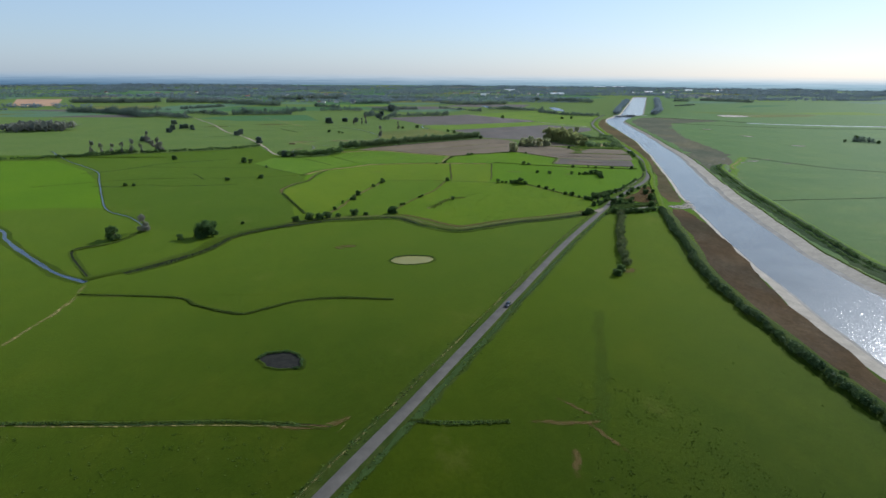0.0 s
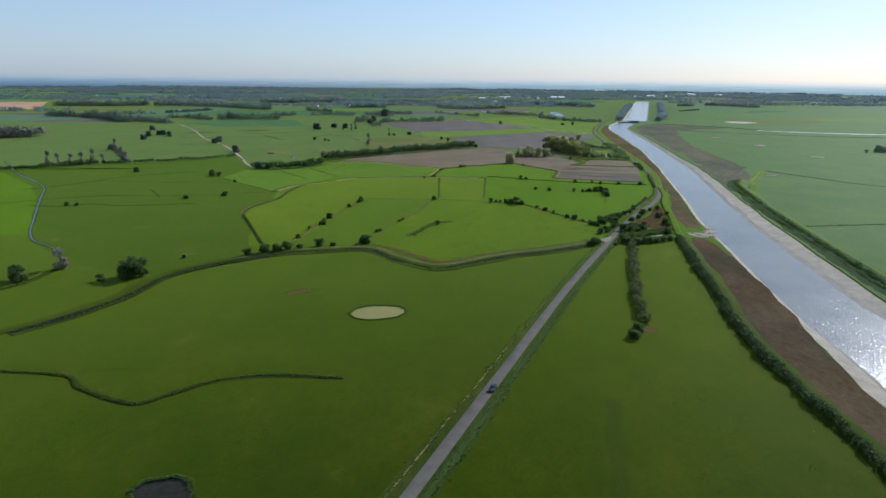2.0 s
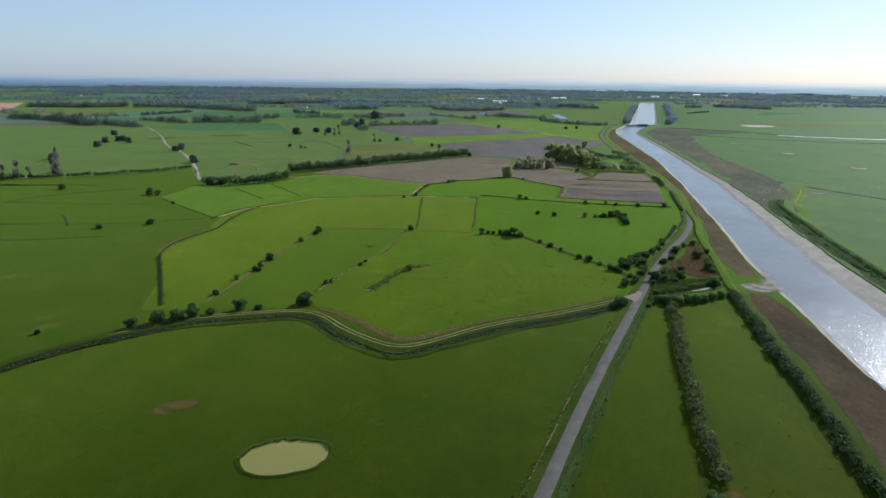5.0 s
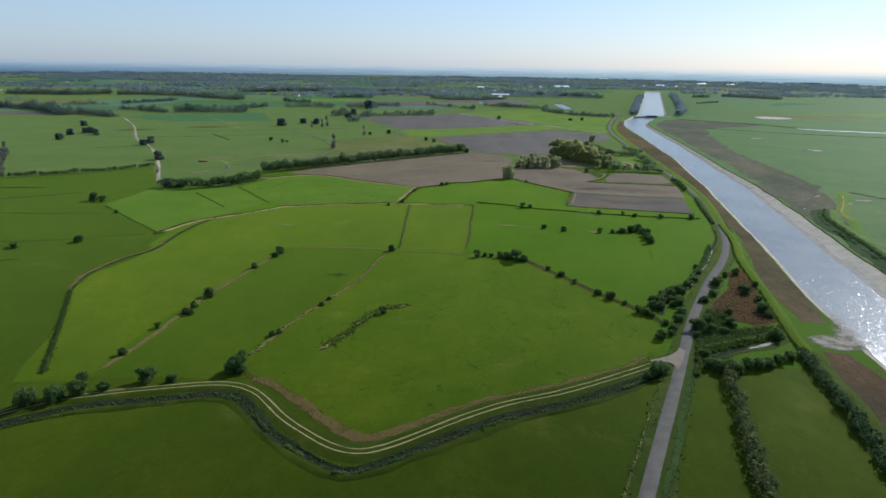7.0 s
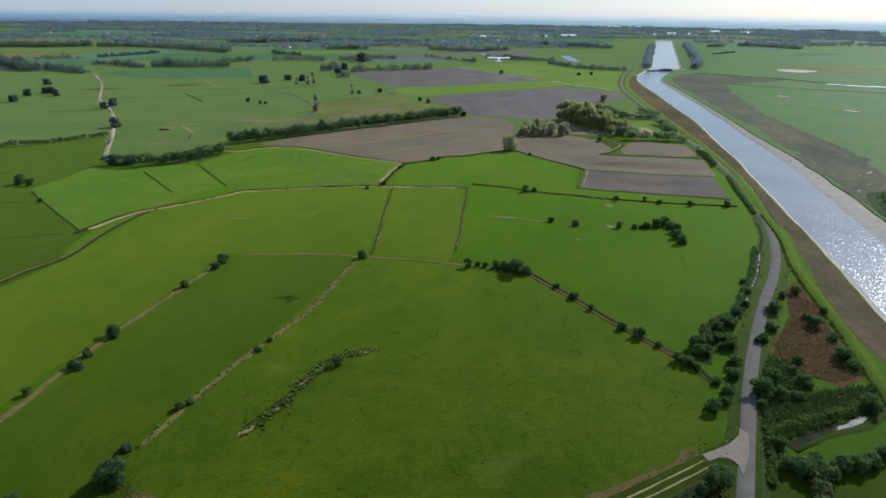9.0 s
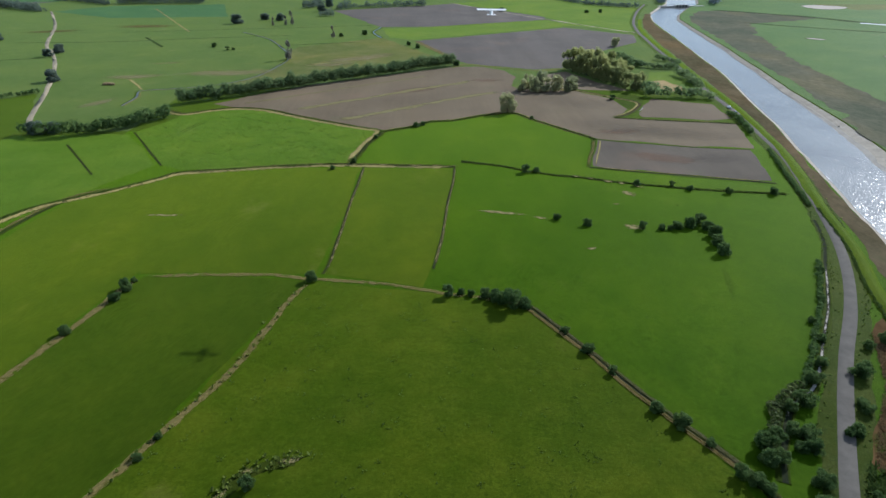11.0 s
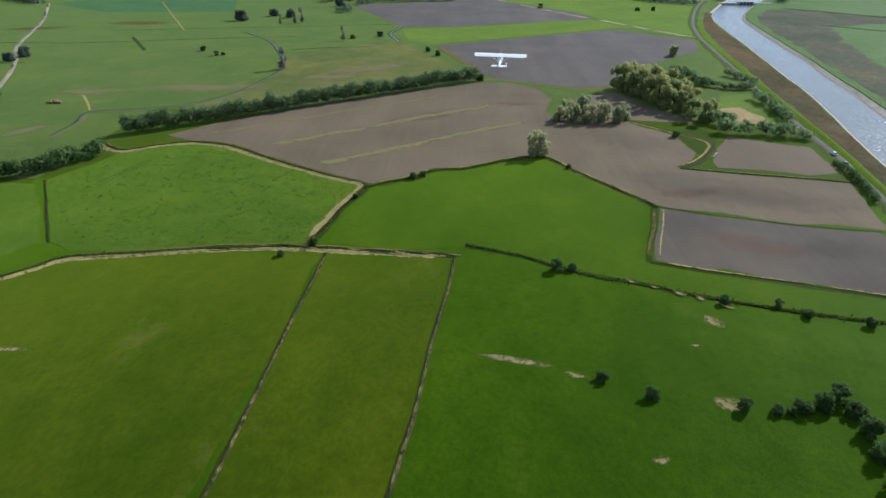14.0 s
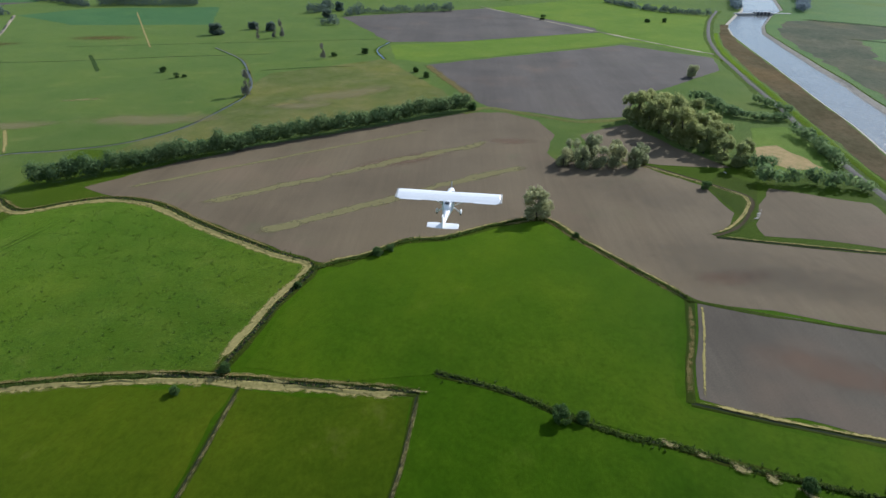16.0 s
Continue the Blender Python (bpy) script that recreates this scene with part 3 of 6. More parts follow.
def soft(name, a, b2, cover=0.55, scale=0.5, line=False, fray=2.2):
    """A worn patch of ground that frays out into the grass."""
    m, t, b = shader(name)
    v = place_vector(t)
    grain = noise_node(t, v, 1.4, 5, 0.7)
    t.links.new(ramp(t, grain, [(0.3, a), (0.7, b2)]), b.inputs["Base Color"])
    b.inputs["Roughness"].default_value, b.inputs["Specular IOR Level"].default_value = 0.95, 0.03
    bumped(t, b, grain, 0.4, 0.1)
    edge = t.nodes.new("ShaderNodeMapRange")
    if line:
        g = t.nodes.new("ShaderNodeAttribute")
        g.attribute_name = "core"
        t.links.new(g.outputs["Fac"], edge.inputs["Value"])
    else:
        g = t.nodes.new("ShaderNodeTexCoord")
        c = t.nodes.new("ShaderNodeVectorMath")
        c.operation = "DISTANCE"
        c.inputs[1].default_value = (0.5, 0.5, 0.0)
        p = t.nodes.new("ShaderNodeMapping")
        p.inputs["Scale"].default_value = (1, 1, 0)
        t.links.new(g.outputs["Generated"], p.inputs["Vector"])
        t.links.new(p.outputs["Vector"], c.inputs[0])
        edge.inputs["From Min"].default_value, edge.inputs["From Max"].default_value = 0.5, 0.0
        t.links.new(c.outputs["Value"], edge.inputs["Value"])
    n = noise_node(t, v, scale, 6, 0.7)
    add = t.nodes.new("ShaderNodeMath")
    add.operation = "MULTIPLY_ADD"
    add.inputs[1].default_value = fray
    t.links.new(n, add.inputs[0])
    t.links.new(edge.outputs[0], add.inputs[2])
    mask = t.nodes.new("ShaderNodeMapRange")
    mask.interpolation_type = "SMOOTHSTEP"
    mask.inputs["From Min"].default_value, mask.inputs["From Max"].default_value = 0.5 * fray + 0.05, 0.5 * fray + 0.9
    t.links.new(add.outputs[0], mask.inputs["Value"])
    rim = t.nodes.new("ShaderNodeMapRange")
    rim.interpolation_type = "SMOOTHSTEP"
    rim.inputs["From Min"].default_value, rim.inputs["From Max"].default_value, rim.inputs["To Max"].default_value = 0.0, 0.55, cover
    t.links.new(edge.outputs[0], rim.inputs["Value"])
    fac = t.nodes.new("ShaderNodeMath")
    fac.operation = "MULTIPLY"
    t.links.new(mask.outputs[0], fac.inputs[0])
    t.links.new(rim.outputs[0], fac.inputs[1])
    tr = t.nodes.new("ShaderNodeBsdfTransparent")
    mx = t.nodes.new("ShaderNodeMixShader")
    t.links.new(fac.outputs[0], mx.inputs[0])
    t.links.new(tr.outputs[0], mx.inputs[1])
    t.links.new(b.outputs[0], mx.inputs[2])
    t.links.new(mx.outputs[0], t.nodes["Material Output"].inputs["Surface"])
    return m


M_WORN = soft("worn_pale_earth", (0.29, 0.240, 0.110), (0.085, 0.080, 0.026), 0.9, 0.45, False, 5.0)
M_BROWN = soft("worn_brown_grass", (0.150, 0.088, 0.036), (0.075, 0.064, 0.020), 0.62, 0.4, False, 4.2)
M_WEED = soft("weedy_soil", (0.195, 0.168, 0.078), (0.15, 0.135, 0.060), 0.8, 0.3, True, 2.6)
M_RED = soft("reddish_soil", (0.19, 0.115, 0.075), (0.16, 0.105, 0.072), 0.4, 0.12)
M_DAMP = soft("damp_dark_soil", (0.075, 0.068, 0.058), (0.06, 0.055, 0.048), 0.14, 0.1)
M_DARKGRASS = soft("rank_dark_grass", (0.028, 0.058, 0.005), (0.038, 0.072, 0.008), 0.6, 0.4)
M_BEIGE = soft("bleached_pasture", (0.25, 0.195, 0.11), (0.18, 0.155, 0.075), 0.5, 0.05)
L_STRAW = soft("dead_grass_edge", (0.180, 0.135, 0.052), (0.105, 0.092, 0.028), 0.75, 0.5, True, 3.2)
L_RUST = soft("reddish_dead_grass", (0.140, 0.090, 0.036), (0.080, 0.070, 0.022), 0.72, 0.35, True, 2.6)
L_PALE = soft("bleached_grass_edge", (0.30, 0.245, 0.095), (0.175, 0.15, 0.05), 0.95, 0.5, True, 3.2)
# Dark brown broken line drawn along narrow ditches.
L_DARKLINE = soft("dark_ditch_line", (0.075, 0.066, 0.032), (0.030, 0.034, 0.012), 0.8, 0.4, True, 3.0)
L_RUT = soft("wheel_rut_gravel", (0.235, 0.200, 0.092), (0.155, 0.138, 0.060), 0.9, 0.5, True, 1.6)
L_GREEN = soft("rank_verge_grass", (0.055, 0.085, 0.014), (0.035, 0.062, 0.008), 0.2, 0.4, True, 1.6)
# Matte pale silt; the glare of wet silt and water is painted in.
L_SILTSHINE = soft("silt_painted_shine", (0.40, 0.37, 0.32), (0.15, 0.135, 0.11), 0.95, 0.35, True, 3.8)
L_RANK = soft("rank_ditch_growth", (0.030, 0.055, 0.014), (0.045, 0.070, 0.018), 0.85, 0.3, True, 1.6)
M_MUDDY = soft("pale_marsh_mud", (0.34, 0.30, 0.245), (0.14, 0.125, 0.10), 0.95, 0.22, False, 3.0)


def frayed(name, points, section, mat, label, category="grass", step=2.0, loose=1.0):
    """A ragged strip along a line; section: (offset, height, core), core 0 where it frays out."""
    ln = spline(points, step)
    n, k = len(ln), len(section)
    nr = normals2(ln)
    wide = section[-1][0] - section[0][0]
    sway = wobble(n, 0.06 * loose * wide, 5)
    verts, core = np.zeros((n, k, 3)), np.zeros((n, k))
    ends = np.clip(np.minimum(np.arange(n), np.arange(n)[::-1]) / 4.0, 0, 1)
    for j, (o, h, c) in enumerate(section):
        off = o + sway + wobble(n, 0.08 * loose * wide, 3)
        verts[:, j, :2] = ln + nr * off[:, None]
        verts[:, j, 2] = h
        core[:, j] = c * ends * np.clip(1 + wobble(n, 0.16, 4), 0.3, 1.2)
    a = (np.arange(n - 1)[:, None] * k + np.arange(k - 1)).ravel()
    me = mesh_of(name, verts.reshape(-1, 3), np.stack([a, a + 1, a + k + 1, a + k], axis=1), mat)
    me.attributes.new("core", "FLOAT", "POINT").data.foreach_set("value", core.ravel().astype(np.float32))
    return tagged(new(name, me), label, category, kind="structure")


def flat_line(name, points, w, mat, label, z=0.1, category="grass", core=1.0):
    return frayed(name, points, [(-w, z - 0.02, 0), (-0.45 * w, z + 0.04, core), (0.45 * w, z + 0.04, core), (w, z - 0.02, 0)], mat, label, category)


def bank_line(name, points, w, h, side, mat, label, out=1.1):
    """Dead grass on one bank of a ditch of half width w and bank height h; side -1 or 1."""
    sec = [(side * (w + out), 0.075, 0), (side * (w + 0.4 * (out - 1.1)), 0.11, 0.9), (side * 0.68 * w, h + 0.04, 1.0), (side * 0.42 * w, 0.5 * h + 0.10, 0)]
    return frayed(name, points, sec if side < 0 else sec[::-1], mat, label)



# ---- fields, nearest first ----
field("field_reeds_south", [(131, -240), (132, 155), (132, 190), (134, 220), (138, 255), (145, 292), (152, 312), (162, 357), (170, 400), (176, 414), (184, 412), (181, 372), (172, 322), (165, 288), (160, 275), (156, 257), (150, 226), (148, 208), (145, 187), (142.5, 170), (140, 100), (139, -240)], 0.05, M_REED, "brown dead reed bed beside the river")
field("field_reeds_north", [(184, 440), (190, 470), (197, 496), (206, 522), (218, 552), (228, 592), (243, 640), (258, 700), (269, 760), (278, 825), (287, 885), (298, 950), (307, 1010), (318, 1070), (334, 1150), (357, 1225), (385, 1300), (392, 1297), (368, 1222), (352, 1150), (338, 1060), (322, 970),
                            (308, 885), (293, 820), (270, 720), (243, 620), (224, 545), (204, 477), (193, 436)], 0.05, M_REEDHAZE, "brown strip of dead reeds along the river")
field("field_scrub", [(185.4, 498.9), (174.7, 476.3), (161.7, 461.2), (154.5, 451.1), (153.6, 441.9), (160.8, 440.3), (165.2, 434.6), (174.0, 438.0), (177.0, 446.0), (181.5, 464.5), (187.5, 482.6), (192.5, 504.0)], 0.05, M_REDREED, "reddish brown reeds between road and dyke")
field("salt_marsh", [(272, 532), (286, 590), (302, 655), (322, 735), (346, 835), (361, 920), (379, 1015), (398, 1115), (414, 1200), (436, 1265), (478, 1340), (520, 1352), (557, 1325), (622, 1262), (560, 1225), (490, 1195), (446, 1090), (402, 945), (388, 870), (375, 780), (363, 716), (350, 690), (330, 640), (312, 604), (300, 582), (286, 545)], 0.05, M_SALTING, "brownish salt marsh across the river", 1.6)
field("field_centre_meadow", [(-20, 150), (-105, 151), (-130, 195), (-60, 224), (-10, 240), (-30, 244), (-135, 250), (-142, 266), (-112, 298), (-105, 340), (-80, 364), (-58, 376), (-20, 384), (-5, 377), (8, 361), (22, 350), (45, 358), (110, 393), (116, 392), (36, 236)], 0.045, M_GRASS, "broad green meadow with two ponds beside the road")
field("field_road_strip", [(-16, 112), (46, 236), (86, 318), (122, 392), (132, 388), (116, 346), (104, 306), (92, 268), (80, 210), (60, 140), (40, 60), (-30, 60)], 0.045, M_LEVEE, "rough tussocky grass beside the road")
field("field_levee_meadow", [(56, 140), (76, 210), (90, 266), (104, 292), (110, 306), (121, 345), (139, 395), (150, 400), (160, 385), (150, 349), (138, 311), (131, 281), (127, 258), (125, 231), (123, 190), (121, 145), (120, 60), (36, 60)], 0.05, M_LEVEE, "lush green meadow below the river dyke")
field("field_north_meadow", [(-16, 410), (-10, 400), (4, 391), (16, 377), (27, 368), (40, 372), (54, 382), (68, 388), (86, 394), (108, 406), (124, 418), (128, 436), (122, 457), (114, 470), (104, 490), (92, 512), (62, 522), (28, 530), (20, 508), (3, 458)], 0.04, M_NORTH, "green tussocky meadow north of the track")
field("field_middle_strip", [(-17, 412), (2, 458), (19, 508), (27, 530), (5, 533), (-25, 533), (-33, 503), (-44, 464), (-52, 424), (-57, 399), (-20, 398)], 0.035, M_STRIP, "long olive-green meadow strip")
field("field_west_strip", [(-54, 424), (-46, 464), (-35, 503), (-26, 536), (-37, 564), (-77, 599), (-88, 532), (-101, 493), (-98, 472), (-88, 445), (-76, 396), (-56, 396)], 0.045, M_OLIVE, "yellowish green meadow strip")
field("field_bend_meadow", [(94, 514), (106, 492), (118, 466), (130, 449), (146, 470), (163, 492), (180, 512), (198, 538), (207, 556), (216, 590), (212, 600), (177, 606), (149, 614), (120, 568), (100, 545), (82, 522)], 0.05, M_LUSH, "lush bright green meadow inside the road bend")
field("field_bush_meadow", [(81, 640), (69, 565), (66, 537), (63, 525), (80, 522), (105, 543), (126, 567), (153, 611), (116, 629), (100, 637)], 0.04, M_LUSH, "green meadow with scattered bushes")
field("field_strip_meadow", [(36, 636), (34, 594), (33, 565), (31, 535), (62, 526), (66, 537), (70, 565), (73, 594), (77, 635)], 0.045, M_OLIVE, "narrow olive meadow between two ditches")
field("field_square_meadow", [(34, 637), (33, 594), (31, 565), (29, 534), (-26, 536), (-40, 562), (-76, 597), (-48, 626), (-26, 631), (-5, 635)], 0.04, M_OLIVE, "olive-green meadow with faint mown lines")
field("field_rough_meadow", [(28, 643), (34, 664), (40, 693), (38, 698), (24, 705), (4, 717), (-12, 728), (-29, 741), (-49, 745), (-63, 741), (-76, 733), (-90, 694), (-57, 640), (-46, 632), (-20, 636)], 0.05, M_CLOVER, "bright tussocky meadow beyond the ditch")
field("field_shield_meadow", [(34, 645), (44, 690), (57, 702), (69, 713), (82, 716), (101, 728), (117, 734), (128, 720), (140, 703), (152, 685), (138, 640), (141, 634), (178, 622), (212, 612), (214, 600), (177, 607), (149, 615), (117, 629), (99, 637), (82, 643), (60, 638)], 0.055, M_SHIELD, "dark lush meadow bordered by tilled fields")
field("field_ploughed_big", [(-66, 757), (-52, 779), (-8, 820), (88, 886), (114, 889), (130, 871), (136, 845), (129, 816), (132, 804), (170, 801), (190, 775), (192, 746), (183, 731), (178, 726), (202, 721), (231, 716), (246, 712), (234, 664.5), (203, 668), (156, 682), (141, 704),
                           (129, 723), (118, 737), (101, 731), (82, 719), (69, 716), (57, 705), (43, 698), (25, 708), (5, 720), (-11, 731), (-29, 744), (-50, 748)], 0.05, M_SOIL, "tilled greyish brown field with weedy strips")
field("field_ploughed_east", [(157, 680), (203, 667), (231, 663), (219, 617), (179, 626), (143, 637)], 0.05, M_SOIL2, "grey-brown harrowed field by the road")
field("field_ploughed_creek", [(218, 774), (252, 760), (249, 724), (234, 720), (197, 727), (197, 738), (206, 756)], 0.05, M_SOIL, "small grey-brown tilled field")
field("field_ploughed_north", [(59, 1028), (236, 1140), (300, 1080), (288, 1028), (239, 974), (202, 937), (181, 885), (155, 876), (115, 895), (102, 902), (91, 928)], 0.05, M_SOIL3, "dark brown ploughed field")
field("field_ploughed_far", [(-58, 1310), (117, 1424), (230, 1252), (229, 1220), (76, 1141), (18, 1134)], 0.05, M_SOIL3, "far dark brown ploughed field")
field("field_ploughed_wood", [(150, 846), (179, 869), (194, 828), (211, 800), (179, 801), (150, 806)], 0.06, M_SOIL, "tilled ground between two clumps of trees")
field("field_lime", [(20, 1117), (76, 1137), (229, 1216), (251, 1158), (126, 1078), (58, 1036), (32, 1049)], 0.04, M_LIME, "pale green strip of young wheat")
field("field_lime_far", [(120, 1430), (232, 1255), (253, 1162), (304, 1090), (318, 1140), (352, 1255), (420, 1420), (300, 1600)], 0.045, M_LIME, "pale green far meadow beside the road")
field("field_yellow", [(-53, 985), (23, 1048), (80, 927), (86, 908), (18, 868), (-34, 832), (-62, 806), (-80, 800), (-61, 849), (-51, 913), (-56, 948)], 0.045, M_STRAWGRASS, "yellowish dry meadow behind a long hedge")
field("field_west_pasture", [(-130, 792), (-80, 810), (-64, 849), (-54, 913), (-60, 950), (-72, 985), (-230, 960), (-205, 850), (-185, 775), (-150, 760)], 0.045, M_FARPLAIN, "dry yellow-green pasture beside a brook")
field("field_hedged_west", [(-100, 562), (-140, 606), (-160, 632), (-150, 688), (-92, 690), (-60, 640), (-80, 600)], 0.035, M_CLOVER, "fresh green meadow framed by ditches")
field("field_west_far", [(-110, 562), (-145, 600), (-240, 640), (-350, 600), (-262, 530), (-205, 414), (-150, 360), (-106, 345), (-80, 372), (-72, 400), (-100, 480), (-90, 530)], 0.03, M_PASTURE, "rough green pasture with scattered bushes")
field("field_west_bright", [(-300, 585), (-362, 652), (-420, 650), (-700, 560), (-420, 380), (-240, 420), (-205, 420), (-265, 530)], 0.04, M_LUSH, "bright green meadow beside a brook")
field("field_below_hedge", [(-700, 640), (-700, 560), (-600, 600), (-418, 655), (-351, 685), (-310, 715), (-277, 726), (-222, 754), (-190, 786), (-170, 740), (-150, 700), (-146, 686), (-300, 686)], 0.03, M_PASTURE, "rough green pasture below a field hedge")
field("field_dark_crop", [(-426, 1272), (-324, 1205), (-184, 1226), (-232, 1388), (-380, 1352)], 0.04, M_FARDARK, "dark blue-green winter crop")
field("field_clay", [(-1030, 1687), (-923, 1699), (-1124, 2107), (-1254, 2088)], 0.05, M_CLAY, "orange clay field far off")
field("field_orchard_clearing", [(246, 866), (268, 871), (269, 844), (262, 806), (250, 790), (228, 796), (232, 830)], 0.06, M_LIME, "small yellow-green clearing among shrubs")
field("bare_earth_clearing", [(234, 831), (246, 835), (251, 815), (255, 800), (237, 797), (229, 811)], 0.075, M_BARE, "bare sandy earth in a clearing", 1.2)
field("field_creek_grass", [(192, 775), (205, 795), (214, 778), (204, 756), (196, 738), (193, 747)], 0.06, M_BANK, "green grass beside a winding creek")

# ---- roads and tracks ----
ROAD = [(-190, -230), (-60, 34), (-21, 114), (-4, 148), (13, 183), (40, 239), (82, 325), (119.5, 396), (130.5, 417), (140.5, 436), (155, 461), (170.5, 486), (185, 507), (197, 527), (208, 549), (219, 578), (229, 608), (241, 647), (249, 686), (258, 738), (264, 790), (272, 850), (283, 915), (293, 985), (303, 1045),
        (312, 1100), (330, 1175), (354, 1250), (385, 1335), (430, 1440)]
strip("verge", ROAD, [(-5.6, 0.0), (-3.6, 0.12), (3.6, 0.12), (5.6, 0.0)], [M_VERGE], [0, 0, 0], "tufted grass verge along the road", "verge", jitter=0.1)
strip("road", ROAD, [(-1.8, 0.10), (-1.68, 0.17), (0, 0.20), (1.68, 0.17), (1.8, 0.10)], [M_ASPHALT], [0, 0, 0, 0], "narrow worn grey asphalt country road", "road", jitter=0.01)
for o, wd, mat, core in ((4.0, 1.5, L_RANK, 0.75), (-4.6, 0.9, L_RANK, 0.35), (-4.4, 0.45, L_PALE, 0.3)):
    ln = spline(ROAD[1:9], 3.0)
    ln = ln + normals2(ln) * o
    flat_line("verge_growth", ln, wd, mat, "rank growth in a shallow dip along the verge", 0.17 if core > 0.3 else 0.20, core=core)
FIELD_ROAD = [(312, 1092), (286, 1130), (248, 1193), (201, 1270), (110, 1444)]
strip("road_field", FIELD_ROAD, [(-1.8, 0.03), (-1.6, 0.1), (1.6, 0.1), (1.8, 0.03)], [M_GRAVEL], [0, 0, 0], "pale farm lane between fields", "road")
WEST_ROAD = [(-150, 702), (-161, 722), (-188, 792), (-226, 878), (-262, 945), (-290, 990), (-352, 1128), (-430, 1272)]
strip("road_west", WEST_ROAD, [(-1.6, 0.03), (-1.4, 0.12), (1.4, 0.12), (1.6, 0.03)], [M_GRAVEL], [0, 0, 0], "pale gravel lane to a farm", "road")
TRACK = [(124, 409.5), (119, 407), (112, 403), (93, 393), (80, 387), (66, 382), (53, 375), (41, 367), (33, 362), (26, 360), (19, 363), (12, 369), (5, 376), (-4, 388), (-11, 393), (-20, 394), (-38, 391), (-51, 388), (-62, 384), (-80, 370), (-97, 355), (-106, 338), (-111, 315), (-121, 296), (-133, 280), (-145, 268)]
strip("track_verge", TRACK, [(-3.6, 0.0), (-2.2, 0.3), (2.2, 0.3), (3.6, 0.0)], [M_BANK], [0, 0, 0], "grassy bank carrying a farm track", "verge", lift=0.0)
for o in (-0.95, 0.95):
    ln = spline(TRACK[1:20], 2.0)
    ln = ln + normals2(ln) * o
    frayed("wheel_track", ln[::2], [(-0.38, 0.315, 0), (-0.13, 0.345, 1), (0.13, 0.345, 1), (0.38, 0.315, 0)], L_RUT, "pale gravel wheel rut of a farm track", "track")
field("junction_apron", [(128.4, 417.0), (127.0, 414.7), (123.4, 411.8), (119.0, 409.5), (115.4, 407.8), (115.6, 405.4), (118.6, 406.8), (120.8, 406.6), (121.6, 404.4), (121.2, 400.8), (125.4, 406.6), (129.4, 414.6)], 0.325, M_APRON, "pinkish gravel apron where track meets road", 0.15)


# ---- ditches: raised banks, bottom coloured dark for mud and shade ----
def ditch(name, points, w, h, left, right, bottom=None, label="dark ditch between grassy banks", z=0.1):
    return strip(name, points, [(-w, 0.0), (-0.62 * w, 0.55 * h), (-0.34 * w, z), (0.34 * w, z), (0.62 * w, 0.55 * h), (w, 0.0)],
                 [left, bottom or M_MUDSHADE, right], [0, 0, 1, 2, 2], label, "ditch", jitter=0.18, lift=0.25)


DITCH_TRACK = [(117, 400), (100, 390), (82, 381), (65, 375), (50, 366), (42, 361), (30, 354), (24, 352), (17, 356), (9, 363), (2, 371), (-4, 380), (-9, 386), (-16, 388), (-28, 386), (-43, 383), (-55, 379), (-67, 372), (-86, 358), (-100, 340), (-106, 314), (-116, 294), (-130, 276)]
# Inner slopes also take the near-black colour, as painted shade.
strip("ditch_track", DITCH_TRACK, [(-3.0, 0.0), (-2.0, 0.55), (-1.3, 0.08), (1.1, 0.08), (1.9, 0.5), (2.8, 0.0)], [M_BANK, M_MUDSHADE, M_BANK], [0, 1, 1, 1, 2], "dark ditch with scrubby banks beside the track, shade put into its colour", "ditch", jitter=0.18, lift=0.25)
STRAW_TRACK = [(-13, 402), (-9, 398), (3, 390), (14, 377), (22, 369), (28, 366), (38, 370), (53, 380), (67, 386), (84, 392), (105, 403), (118, 412)]
flat_line("straw_strip", STRAW_TRACK, 2.6, L_RUST, "strip of dead reddish straw-coloured grass", core=0.8)
LINE_A = [(-56, 400), (-50, 424), (-47, 444), (-43, 466), (-33, 502), (-27, 527), (-26, 534)]
LINE_B = [(-15, 409), (-12.5, 414), (-7.5, 429), (-2, 445), (6, 463.5), (16, 487), (23, 516), (28, 531)]
LINE_D = [(-26, 534), (-9, 534), (5, 534), (19, 533), (27, 531), (42, 529), (62, 524), (70, 521), (79, 519), (92, 514), (98, 504), (105, 491), (116, 469), (123, 457), (129, 446), (131, 436)]
flat_line("straw_strip_west", LINE_A, 1.5, L_STRAW, "dry straw-coloured field boundary", core=0.85)
flat_line("straw_strip_middle", LINE_B, 1.25, L_STRAW, "broken straw-coloured field boundary", core=0.75)
flat_line("straw_strip_north", LINE_D[:10], 1.3, L_STRAW, "dry straw-coloured field boundary", core=0.7)
LINE_E = LINE_D[8:]
strip("ditch_meadow_edge", LINE_E, [(-1.3, 0.0), (-0.8, 0.22), (-0.3, 0.06), (0.3, 0.06), (0.8, 0.22), (1.3, 0.0)], [M_BANK, M_MUDSHADE], [0, 0, 1, 0, 0], "narrow ditch with brownish grass edges", "ditch", jitter=0.25, lift=0.2)
for o, mat in ((-0.85, L_DARKLINE), (0.95, L_RUST)):
    ln = spline(LINE_E, 3.0)
    flat_line("ditch_edge", ln + normals2(ln) * o, 0.75, mat, "dry brownish grass along a narrow ditch", 0.24, core=0.85)
WEST_STRAW = [(-71, 402), (-79, 422), (-88, 445), (-99, 472), (-102, 493), (-97, 515), (-89, 532), (-87, 566), (-79, 597), (-64, 611)]
ditch("ditch_west_straw", WEST_STRAW, 1.1, 0.25, M_BANK, M_BANK, label="shallow ditch edged with straw-coloured grass")
